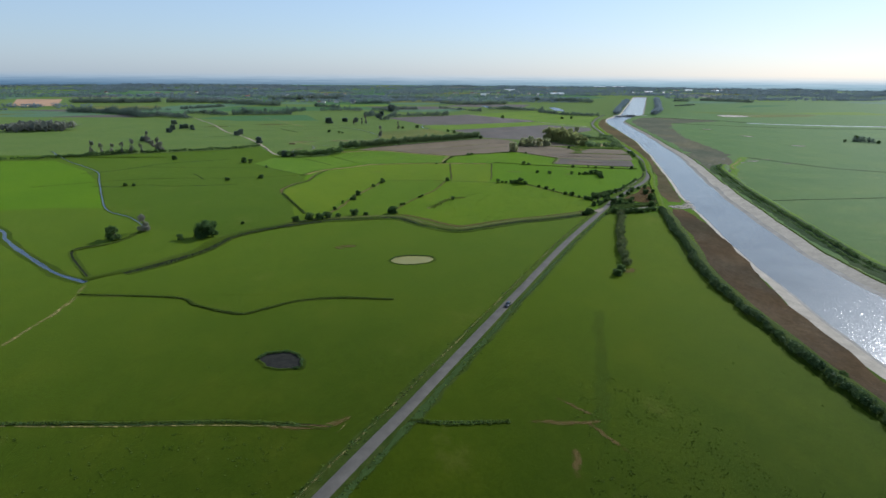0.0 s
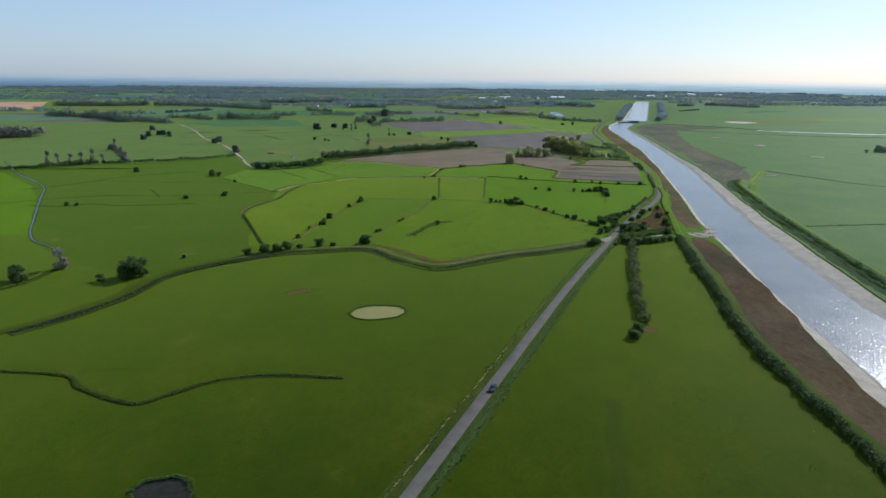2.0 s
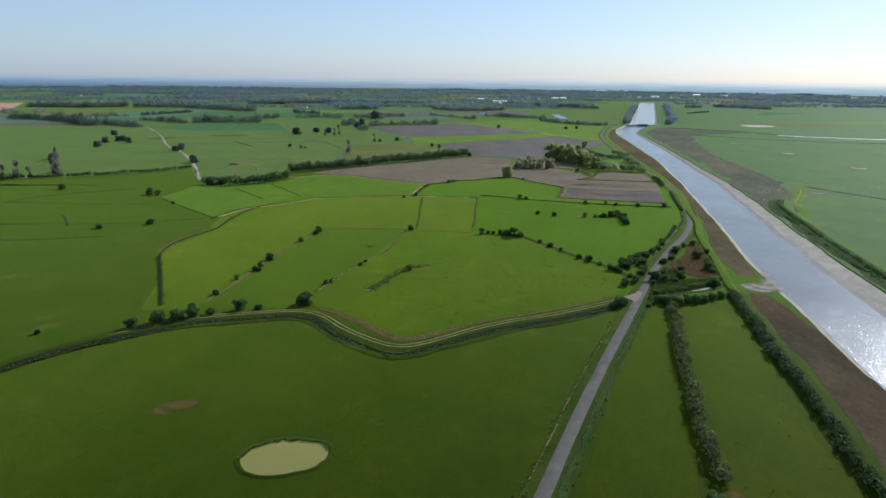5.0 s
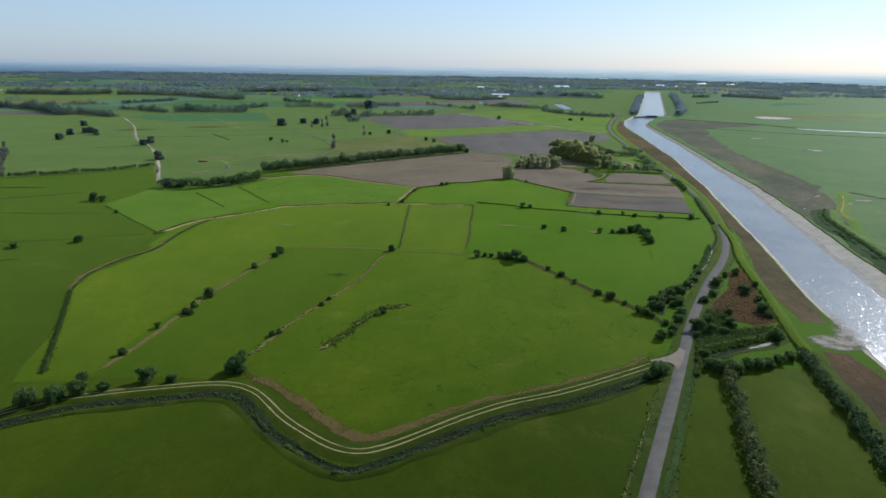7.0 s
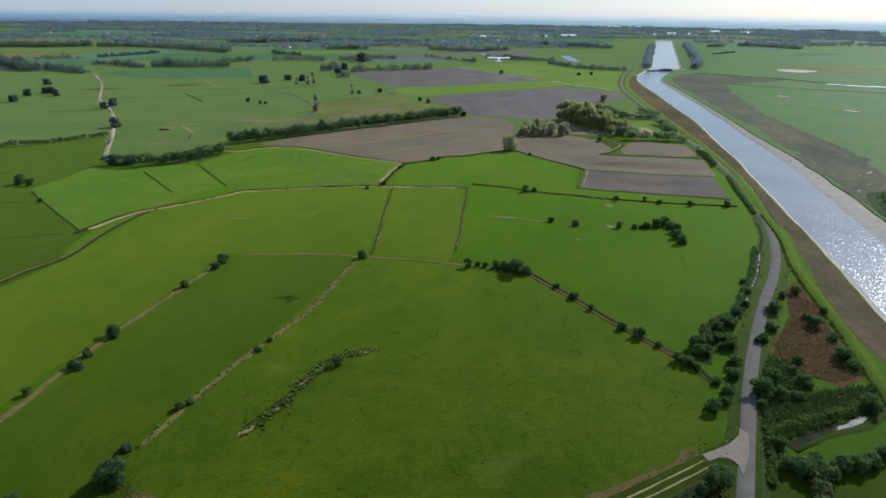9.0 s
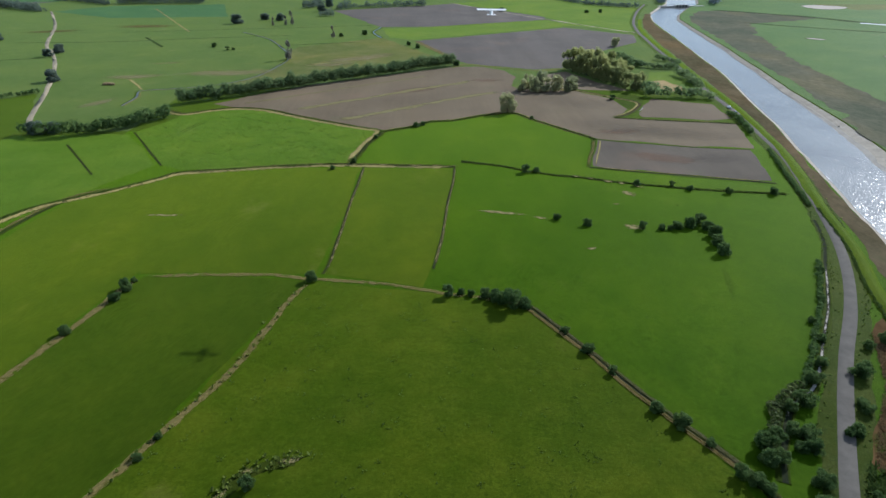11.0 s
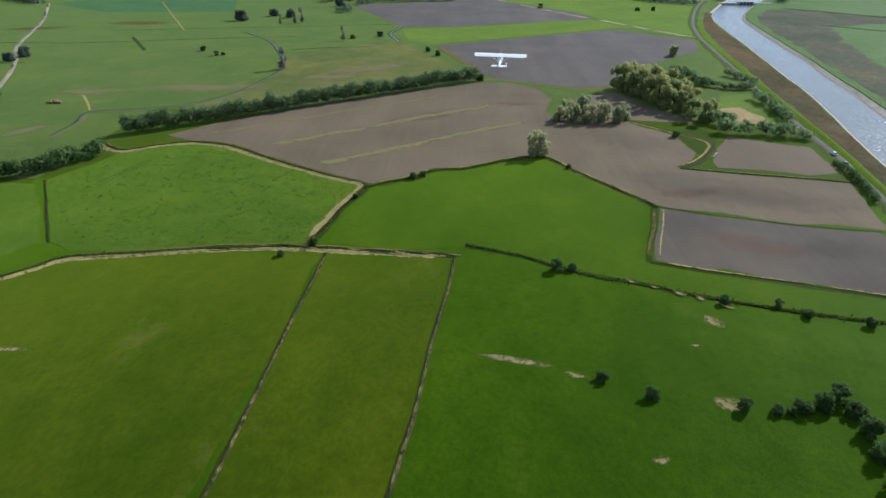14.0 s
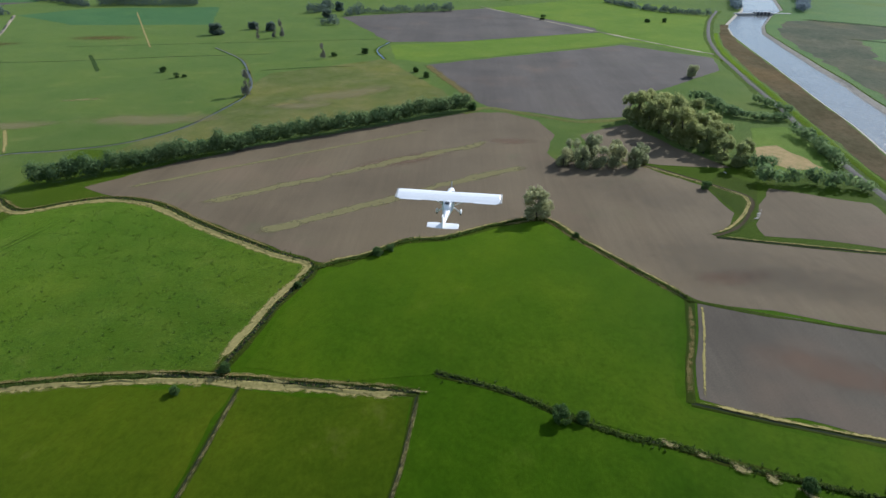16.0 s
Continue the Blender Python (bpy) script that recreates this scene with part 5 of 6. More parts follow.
# ---- shrubs and trees ----
def make_plant(name, height, width, mat, n_blobs, count, spray, trunk, label, category, upright=0.0, low=0.12, group=""):
    """A shrub or tree at the origin: stems with limbs, and a crown of sprays in uneven blobs."""
    top = new(name)
    tagged(top, label, category, group)
    bm = bmesh.new()
    blobs = []
    for i in range(n_blobs):
        a = i * 2.4 + RNG.uniform(-0.5, 0.5)
        rad = width * 0.5 * math.sqrt((i + 0.4) / n_blobs) * RNG.uniform(0.55, 0.85)
        zc = height * RNG.uniform(low + 0.08, 0.78) * (1.0 - 0.18 * (rad / (0.5 * width)) ** 2)
        if i % 3 == 1:
            zc = height * 0.2
        if i % 3 == 0:
            zc = height * RNG.uniform(0.68, 0.84) * (1.0 - 0.22 * (rad / (0.5 * width)) ** 2)
        r = width * RNG.uniform(0.13, 0.25)
        blobs.append((rad * math.cos(a), rad * math.sin(a), max(zc, r * 0.8), r, r * RNG.uniform(0.8, 1.15), r * RNG.uniform(0.75, 1.05) * (1 + upright)))
    base = Vector((0, 0, -0.1))
    fork = Vector((RNG.normal(0, 0.04) * width, RNG.normal(0, 0.04) * width, height * 0.3))
    limb(bm, base, fork, trunk, trunk * 0.7)
    for b in blobs[: min(9, n_blobs)]:
        mid = fork.lerp(Vector(b[:3]), 0.55) + Vector((0, 0, 0.05 * height))
        limb(bm, fork, mid, trunk * 0.5, trunk * 0.3, 5)
        limb(bm, mid, b[:3], trunk * 0.3, trunk * 0.1, 4)
    part("trunk", bm, M_BARK, top)
    part("crown", quads_mesh("crown", sprays(blobs, count, spray), mat), mat, top)
    return top


def put_plants(kinds, places, tall=1.0):
    """places: (x, y, width in metres); kinds: plants of unit proportions, copied and scaled."""
    for i, (x, y, d) in enumerate(places):
        src = kinds[i % len(kinds)]
        s = d / src["width"] * (0.88 if src["width"] < 7 else 1.0)
        m = pose(x, y, 0, 0, 0, RNG.uniform(0, 360)) @ Matrix.Diagonal((s, s, s * tall * RNG.uniform(0.85, 1.15), 1))
        if not src["used"]:
            src["ob"].matrix_basis = m
            src["used"] = True
        else:
            c = copy_thing(src["ob"], Matrix())
            c.matrix_basis = m


def kinds_of(n, name, height, width, *rest, **more):
    return [{"ob": make_plant(name, height * RNG.uniform(0.9, 1.1), width, *rest, **more), "width": width, "used": False} for _ in range(n)]


SHRUBS = kinds_of(5, "hawthorn_bush", 3.6, 5.0, M_LEAF, 17, 170, 0.30, 0.14, "dark green hawthorn bush on the meadow", "bush", group="scattered bushes")
WATER_SHRUBS = kinds_of(4, "willow_bush", 4.6, 6.0, M_LEAF, 19, 180, 0.33, 0.16, "dark green willow bush beside the road and creek", "bush", group="roadside bushes")
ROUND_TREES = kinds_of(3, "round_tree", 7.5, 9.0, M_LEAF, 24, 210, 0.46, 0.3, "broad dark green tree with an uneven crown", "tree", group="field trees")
# Same trees as the round ones, farther off, with haze in the leaf colour.
FIELD_TREES = kinds_of(3, "field_tree", 7.5, 9.0, M_HAZELEAF, 24, 130, 0.6, 0.3, "grey-green field tree with an uneven crown", "tree", group="field trees")
WILLOWS = kinds_of(3, "pale_willow", 10.0, 8.0, M_LEAF2, 14, 200, 0.5, 0.3, "pale silvery green willow in early leaf", "tree", upright=0.4, group="pale willows")
POPLARS = kinds_of(4, "poplar", 15.0, 8.5, M_LEAF3, 20, 190, 0.6, 0.35, "tall yellow-green poplar in a copse", "tree", upright=0.5, group="copse")
BARES = kinds_of(2, "bare_tree", 8.0, 6.5, M_TWIG, 12, 70, 0.5, 0.2, "nearly leafless grey-brown tree", "tree", upright=0.3, group="bare trees")

put_plants(SHRUBS, [(-50, 435, 3), (-45, 448, 4), (-44, 454, 3.5), (-42, 466, 5.5), (-33, 502, 4.2), (-27, 526, 4.2), (-9, 428, 3), (-7, 430, 2.5), (4, 456, 2.5), (6, 462, 2.5), (28, 448, 4), (-26, 525, 4.5), (-26, 530, 2.5), (-27, 519, 4),
                    (28, 530, 5), (70, 520, 4.5), (74, 521, 3), (77, 520, 3), (81, 519, 4), (84, 518, 5), (88, 513, 7.5), (92, 513, 5.5), (85, 515, 5.5), (101, 500, 3), (105, 491, 4.8), (109, 482, 3), (115, 468, 4), (119, 463, 5), (123, 457, 3)])
put_plants(SHRUBS, [(144, 567, 4), (151, 566, 3.6), (154, 566, 3), (157, 567, 5), (162, 568, 6), (167, 571, 6), (168, 566, 6), (168, 560, 6), (166, 553, 6), (165, 546, 6.5), (110, 629, 5.5), (115, 629, 4),
                    (114, 576, 4), (124, 570, 4), (156, 612, 4.5), (171, 611, 3.2), (177, 606, 4), (192, 602, 4), (211, 601, 5), (128, 722, 3), (190, 772, 5.5), (39, 683, 3.2), (31, 642, 3.8), (22, 634, 3.2), (60, 705, 5), (64, 708, 4), (93, 893, 7), (52, 999, 6), (61, 981, 6)])
put_plants(SHRUBS, [(-127, 336, 5), (-230, 505, 4.5), (-223, 505, 4), (-172, 643, 8), (-132, 544, 6.5), (-159, 535, 4), (-249, 664, 7), (-103, 373, 3), (-157, 532, 4.5), (-142, 608, 3.5), (-165, 640, 6), (-57, 397, 4.5), (-15, 412, 4), (-43, 447, 3), (-53, 414, 4),
                    (-114, 964, 5), (-109, 966, 4), (-131, 982, 6), (4, 1070, 7), (-20, 1056, 7), (181, 1316, 9), (302, 1307, 8), (323, 1310, 7), (626, 874, 11), (632, 838, 7), (600, 860, 6), (131, 168, 4), (96, 274, 6.5), (93, 269, 5.6)])
put_plants(WATER_SHRUBS, [(138.2, 458.8, 4.6), (135.3, 452.1, 4.5), (142.8, 460.5, 4.6), (144.8, 458.7, 5.4), (144.2, 454.6, 4.2), (140.6, 445.7, 5.5), (137.5, 439.8, 4.8), (132.4, 431.6, 4.9), (129.8, 427.6, 3.4), (125.1, 424.7, 5.0), (131.8, 437.0, 3.2), (150.3, 469.7, 6.0),
                          (156.9, 477.7, 4.9), (145.6, 467.5, 4.0), (162.6, 484.2, 3.8), (169.3, 494.8, 3.0), (125.7, 448.4, 4.1), (127.6, 446.5, 4.4), (129.1, 444.6, 3.7)])
put_plants(WATER_SHRUBS, [(170.1, 479.7, 6.2), (179.6, 490.9, 3.4), (163.2, 466.9, 4.3), (156.6, 459.6, 3.9), (141.4, 431.4, 6.9), (144.8, 429.3, 5.1), (138.6, 425.9, 3.2), (159.8, 446.9, 3.7), (155.7, 441.8, 2.9), (155.1, 435.2, 5.6), (149.3, 428.7, 4.5), (148.1, 438.2, 5.0), (149.6, 442.5, 2.6),
                          (185.6, 493.2, 4.3), (186.8, 478.6, 3.3), (178.3, 474.2, 3.2), (177.4, 468.6, 6.0), (178.5, 460.0, 3.9), (173.6, 448.3, 6.3), (174.2, 443.6, 4.7), (166.5, 424.6, 6.4)])
put_plants(WATER_SHRUBS, [(134.1, 409.7, 4.4), (132.3, 403.0, 4.9), (135.0, 401.1, 6.9), (137.7, 399.3, 6.5), (139.5, 404.3, 4.3), (144.0, 402.4, 5.2), (148.0, 402.6, 5.2), (151.8, 403.5, 5.2), (156.4, 406.2, 4.7), (140.3, 399.5, 4.5), (161.5, 408.5, 4.8), (114.0, 398.4, 6.6), (110.7, 396.1, 4.2), (117.0, 400.2, 4.0)])
put_plants(WATER_SHRUBS, [(134.0, 456.5, 5.5), (132.5, 451.5, 5.0), (141.5, 455.0, 3.6), (171.5, 503.5, 2.6), (181.0, 515.0, 2.6), (191.8, 533.0, 2.4), (163.5, 469.0, 3.0), (154.7, 459.3, 3.2)])
put_plants(WATER_SHRUBS, [(-38, 396, 6.5), (-54, 389, 6), (-59, 386, 7), (-65, 383, 7), (-72, 378, 6), (-48, 391, 4.5), (-31, 396, 4)])
put_plants(ROUND_TREES, [(-14, 402, 7.5), (-115, 342, 13), (-163, 336, 8)])
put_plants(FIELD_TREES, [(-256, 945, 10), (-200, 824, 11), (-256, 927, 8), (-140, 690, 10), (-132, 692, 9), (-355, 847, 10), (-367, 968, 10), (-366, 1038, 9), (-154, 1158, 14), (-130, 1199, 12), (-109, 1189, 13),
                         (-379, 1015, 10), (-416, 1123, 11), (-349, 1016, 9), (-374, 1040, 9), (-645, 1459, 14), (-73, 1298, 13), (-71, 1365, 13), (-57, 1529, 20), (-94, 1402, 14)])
LONE = kinds_of(1, "pale_willow", 8.5, 9.0, M_LEAF2, 18, 200, 0.5, 0.3, "pale silvery green willow at a field corner", "tree", upright=0.15, group="pale willows")
put_plants(LONE, [(116, 738, 11.5), (256, 999, 9.5)])
put_plants(WILLOWS, [(134, 797, 8), (142, 795, 9), (150, 796, 8.5), (158, 797, 9), (166, 797, 8), (138, 806, 9), (148, 808, 9), (160, 808, 9), (170, 802, 8)], 1.0)
put_plants(POPLARS, [(182, 877, 9.76), (185, 869, 11), (189, 860, 11), (192, 852, 11), (195, 843, 10.4), (198, 835, 11), (201, 828, 9.76), (205, 820, 9.76), (192, 880, 11), (196, 869, 12.2), (201, 858, 12.2), (204, 848, 11), (208, 838, 11), (212, 828, 10.4), (206, 868, 11), (211, 856, 11), (216, 844, 9.76), (202, 880, 11), (210, 816, 8.54), (219, 832, 8.54), (209, 806, 8.54), (214, 800, 7.93), (220, 808, 7.93)], 0.95)
put_plants(BARES, [(-344, 830, 9), (-330, 805, 8), (-316, 780, 9), (-302, 757, 9), (-288, 733, 10), (-154, 355, 9), (-165, 340, 6)])
put_plants(BARES, [(-351, 702, 7), (-341, 703, 6), (-332, 708, 7), (-322, 709, 6), (-314, 715, 7), (-305, 719, 6), (-291, 731, 7), (-347, 836, 8), (-50, 918, 9), (-27, 1045, 6), (-95, 1146, 6), (-88, 1150, 7), (-108, 1140, 5)], 2.0)


# ---- hedges ----
def hedge(name, points, width, height, mat, label, every=None, spray=0.7, count=60, kind=""):
    line = along(points, every or width * 0.55, width * 0.1)
    n = len(line)
    h = height * (1 + wobble(n, 0.13, 3))
    w = width * 0.5 * (1 + wobble(n, 0.15, 2))
    blobs = np.stack([line[:, 0], line[:, 1], h * 0.52, w, w, h * 0.5], axis=1)
    if width < 4.0 or width > 12.0:
        return tagged(new(name, quads_mesh(name, sprays(blobs, count, spray), mat)), label, "hedge", kind=kind)
    top = tagged(new(name), label, "hedge")
    top.location = (line[0, 0], line[0, 1], 0)
    for i in range(0, n, 2):
        me = quads_mesh("shrub", sprays(blobs[i:i + 2] - np.array([line[0, 0], line[0, 1], 0, 0, 0, 0]), count, spray), mat)
        part("shrub", me, mat, top)
    return top


hedge("west_ditch_bushes", WEST_STRAW[0:4], 1.3, 0.9, M_SHADELEAF, "dark scrub on a ditch bank", every=1.6, spray=0.28, count=26, kind="stuff")
hedge("tall_hedge", [(-87, 757.5), (-53, 783.5), (-31, 801.5), (19, 839.5), (59, 870.5), (90, 893.5)], 8.0, 9.6, M_HEDGEHAZE, "long tall green hedge beside tilled soil", spray=0.6, every=2.0, count=420)
hedge("shrub_belt", [(217, 781), (228, 780), (240, 779), (250, 777), (256, 773)], 10.0, 7.5, M_HEDGEHAZE, "dark dense shrub belt beside the road", every=3.2, spray=0.45, count=300)
hedge("shrub_belt", [(236, 928), (244, 913), (246, 890), (256, 883), (272, 883)], 9.0, 6.5, M_HEDGEHAZE, "dark shrub belt in a clearing", every=3.2, spray=0.45, count=280)
hedge("shrub_belt", [(261, 803), (263, 818), (266, 838), (264, 855)], 8.5, 6.5, M_HEDGEHAZE, "dark roadside shrub belt", every=3.2, spray=0.45, count=280)
hedge("shrub_belt", [(272, 925), (278, 915), (282, 900)], 7.0, 5.5, M_HEDGEHAZE, "dark roadside shrub belt", every=3.2, spray=0.45, count=240)
hedge("shrub_belt", [(214, 802), (222, 796), (230, 800)], 9.0, 7.0, M_HEDGEHAZE, "dark shrubs below tall poplars", every=3.2, spray=0.45, count=300)
hedge("field_hedge", [(136, 398), (128, 374), (120, 350), (112, 322), (107, 306), (102, 284)], 5.0, 3.8, M_OLDHEDGE, "dark brownish straggling hedge row in a meadow", spray=0.36, count=240)
hedge("levee_hedge", [(x - 2.6, y) for x, y in LEVEE], 4.8, 3.2, M_SHADELEAF, "scrub hedge along the river dyke, shade put into its dark leaves", spray=0.38, count=260)
# Scrub rows added to stand in for the shade on the dyke's slope.
for o, wd in ((-5.6, 3.2), (-2.6, 3.0)):
    hedge("bank_scrub", [(x + o, y) for x, y in EAST_BANK], wd, 1.3 if o < -4 else 3.2, M_LEAF, "low scrub added to darken the shaded slope of the far dyke", spray=0.45, count=50)
hedge("hedge_west", [(-146, 691), (-137, 690)], 9.0, 7.0, M_LEAF, "dark clump of hedge trees", spray=0.5, count=320)
hedge("hedge_west", [(-128, 686), (-112, 693), (-100, 700), (-90, 718), (-86, 726)], 9.0, 7.5, M_LEAF, "dark dense hedge at a lane end", spray=0.5, every=2.6, count=320)
hedge("hedge_line_west", [(-600, 600), (-418, 655), (-351, 685), (-310, 715), (-277, 726), (-222, 754), (-190, 786)], 3.9, 4.0, M_LEAF, "dark low field hedge", spray=0.8, count=40)
hedge("hedge_line_tall", [(-351, 687), (-330, 704), (-312, 716)], 5.0, 5.5, M_LEAF, "taller dark hedge bushes", spray=0.8, count=60)
hedge("creek_scrub", [(136, 415.5), (146, 419), (156, 422.5), (163, 425)], 3.2, 1.6, M_RANKDARK, "tangled dark scrub along a creek", spray=0.5, count=140)
hedge("creek_scrub", [(126.5, 398), (129.5, 404), (133, 411), (138, 421)], 2.2, 1.3, M_RANKDARK, "tangled dark scrub along a creek", spray=0.5, count=110)
hedge("dyke_growth", [(x - 2.2, y) for x, y in LEVEE_N[0:8]], 1.5, 0.8, M_RANKDARK, "rank growth along the foot of a dyke", every=1.0, spray=0.26, count=16, kind="stuff")
hedge("roadside_scrub", [(219, 588), (224, 606), (231, 632), (240, 662)], 2.2, 1.6, M_LEAF, "low scrub on the road verge", spray=0.5, count=50)
hedge("roadside_scrub", [(244, 690), (250, 712), (252, 735)], 4.0, 3.2, M_LEAF, "dark bushes on the road verge", spray=0.6, count=60)
hedge("bend_scrub", [(x - 1.7, y + 1.1) for x, y in BEND_DITCH[2:7]], 2.4, 1.5, M_LEAF, "dark rank scrub along a roadside ditch", every=1.5, spray=0.3, count=60)
hedge("bend_scrub", [(x - 2.2, y + 1.4) for x, y in BEND_DITCH[6:11]], 3.6, 2.2, M_OLDHEDGE, "brownish scrub along a roadside ditch", every=1.8, spray=0.3, count=90)
ln = spline(DITCH_TRACK, 3.0)
for o, wd in ((-1.9, 0.9), (1.7, 0.9)):
    hedge("ditch_bank_growth", ln + normals2(ln) * o + RNG.normal(0, 0.25, ln.shape), wd, 0.5, M_RANKDARK, "dark rank growth on the banks of a deep ditch", every=0.8, spray=0.24, count=10, kind="stuff")
for a in range(0, 14, 2):
    q = spline(DITCH_TRACK[a:a + 3], 1.0)
    k = int(RNG.integers(0, max(1, len(q) - 12)))
    hedge("track_scrub", q[k:k + int(RNG.integers(7, 12))] + RNG.normal(0, 0.3, 2) + np.array([0.0, -0.9]), 1.5, 0.9, M_LEAF, "low scrub along a ditch", every=0.9, spray=0.3, count=26, kind="stuff")
for pts in ([(-136, 248), (-96, 244), (-85, 235), (-66, 225), (-57, 231), (-46, 239), (-30, 242), (-8, 240)], [(-200, 151), (-107, 149), (-78, 148), (-49, 148), (-31, 146.5)], [(0, 147), (10, 146), (25, 146)], WEST_STRAW[0:4],
            [(-155, 362), (-160, 331), (-173, 314)], BORDER_N[0:9], BORDER_NE, SHIELD):
    for k in range(2):
        hedge("ditch_scrub", [(x + RNG.normal(0, 0.4), y + RNG.normal(0, 0.4)) for x, y in pts], 1.4, 0.6, M_DITCHGRASS, "low rank growth along a ditch", every=1.1, spray=0.32, count=12)
hedge("pond_scrub", RING_D[: len(RING_D) * 2 // 3], 1.5, 1.0, M_LEAF, "dark rank growth round a pond", every=0.7, spray=0.3, count=8)
hedge("pond_scrub", RING_B[: len(RING_B) // 2], 1.2, 0.8, M_LEAF, "dark rank growth round a pond", every=0.7, spray=0.3, count=8)
hedge("dark_wood", [(-600, 980), (-565, 1000), (-540, 1010)], 60.0, 12.0, M_TWIG, "dark brownish block of leafless woodland", every=14, spray=2.4, count=420)
# Canal trees share the far woods' leaf colour with haze painted in.
hedge("canal_tree_belt", [(460, 1450), (520, 1620), (620, 1890), (720, 2160)], 16.0, 11.0, M_HAZEWOOD, "trees lining the canal, haze in their grey-green colour", every=9, spray=1.4, count=130)
hedge("canal_tree_belt", [(545, 1440), (600, 1560), (690, 1800), (800, 2100), (880, 2330)], 18.0, 12.0, M_HAZEWOOD, "trees lining the canal, haze in their grey-green colour", every=9, spray=1.4, count=130)

flat_line("straw_path_west", [(-152, 836), (-140, 818), (-125, 795)], 1.2, L_PALE, "straw-coloured line across dry pasture", category="path")


def build_bales():
    for i in range(9):
        bm = bmesh.new()
        bmesh.ops.create_cone(bm, cap_ends=True, segments=14, radius1=0.75, radius2=0.75, depth=1.3, matrix=Matrix.Rotation(radians(90), 4, "X"))
        bmesh.ops.bevel(bm, geom=[e for e in bm.edges if e.calc_face_angle(0) > 1.0], offset=0.08, segments=1, affect="EDGES")
        me = bpy.data.meshes.new("hay_bale")
        bm.to_mesh(me)
        bm.free()
        me.materials.append(M_HAY)
        ob = tagged(new("hay_bale", me), "weathered brown round hay bale in dry pasture", "hay bale", "hay bales")
        ob.matrix_basis = pose(-159 + 1.7 * (i % 5) + RNG.normal(0, 0.3), 812 + 2.4 * (i // 5) + RNG.normal(0, 0.3), 0.78, 0, 0, RNG.uniform(-20, 20))


build_bales()

# ---- tussocks, reeds ----
def band(points, every, n, spread):
    line = np.repeat(spline(points, every), n, axis=0)
    return line + RNG.normal(0, spread, line.shape)


def scatter(outline, n):
    p = np.array(outline, dtype=float)
    lo, hi = p.min(axis=0), p.max(axis=0)
    q = RNG.uniform(lo, hi, (int(n * 2.2), 2))
    inside = np.zeros(len(q), dtype=bool)
    for a, b in zip(p, np.roll(p, -1, axis=0)):
        cross = ((a[1] > q[:, 1]) != (b[1] > q[:, 1])) & (q[:, 0] < (b[0] - a[0]) * (q[:, 1] - a[1]) / (b[1] - a[1] + 1e-9) + a[0])
        inside ^= cross
    return q[inside][:n]


def clumps(outline, n, most, spread):
    """Weeds in loose clumps."""
    c = scatter(outline, n)
    return np.vstack([q + RNG.normal(0, spread, (int(RNG.integers(1, most)), 2)) for q in c])


NORTH_OUT = [(-14, 412), (27, 370), (54, 384), (108, 408), (126, 436), (104, 488), (62, 520), (28, 528)]
BEND_OUT = [(96, 514), (130, 452), (180, 514), (214, 592), (150, 612), (120, 568)]
ROUGH_OUT = [(28, 645), (38, 694), (4, 714), (-30, 738), (-62, 738), (-88, 694), (-48, 636)]
LEVEE_OUT = [(40, 70), (76, 205), (104, 290), (120, 345), (140, 392), (152, 380), (134, 310), (124, 250), (118, 150), (116, 60)]
SOUTH_OUT = [(36, 100), (40, 135), (48, 165), (62, 172), (78, 150), (84, 120), (80, 96)]
SOUTHWEST_OUT = [(-110, 100), (-112, 145), (-30, 142), (-30, 105)]
CENTRE_OUT = [(-130, 60), (-105, 150), (-100, 240), (-60, 370), (22, 345), (100, 385), (36, 240), (-30, 100), (-60, 60)]
stuff("weed_clumps", tuft_quads(np.vstack([clumps(NORTH_OUT, 110, 6, 0.5), clumps(ROUGH_OUT, 260, 6, 0.5), clumps(BEND_OUT, 20, 4, 0.5), clumps(LEVEE_OUT, 60, 5, 0.5), clumps(CENTRE_OUT, 50, 4, 0.4)]), 0.18, 0.24), M_DITCHGRASS, "clumps of weeds in the meadows", "weeds")
stuff("pale_weed_clumps", tuft_quads(np.vstack([clumps(NORTH_OUT, 200, 7, 0.7), clumps(ROUGH_OUT, 420, 6, 0.6), clumps(LEVEE_OUT, 60, 5, 0.6)]), 0.2, 0.22), M_RANK, "pale green clumps of coarse grass", "grass")
stuff("low_hummocks", tuft_quads(np.vstack([clumps(SOUTH_OUT, 260, 6, 0.9), clumps(SOUTHWEST_OUT, 160, 5, 0.8)]), 0.13, 0.42), M_DITCHGRASS, "low dark hummocks of coarse grass", "grass")
stuff("scrub_tussocks", tuft_quads(np.vstack([band([(10, 419), (15, 427), (20, 439), (27, 452), (37, 456)], 0.8, 3, 1.2), band(LINE_B, 2.6, 1, 0.7)]), 0.5, 0.6), M_TUFT, "rank weeds on a broken bank", "grass")
rd = spline(ROAD[1:20], 1.3)
rn = normals2(rd)
verge = np.vstack([(rd + rn * (o + RNG.normal(0, 0.6, len(rd)))[:, None])[(RNG.uniform(0, 1, len(rd)) < p) & (np.repeat(RNG.uniform(0, 1, len(rd) // 5 + 1), 5)[:len(rd)] < 0.7)] for o, p in ((-5.2, 0.4), (-4.4, 0.5), (-3.4, 0.25), (3.6, 0.4), (4.4, 0.5), (5.2, 0.4))])
stuff("verge_tussocks", tuft_quads(verge[::2], 0.3, 0.4), M_RANK, "rank pale growth on the road verge", "grass")
stuff("verge_weeds", tuft_quads(verge[1::2], 0.34, 0.42), M_DITCHGRASS, "rank dark growth on the road verge", "grass")
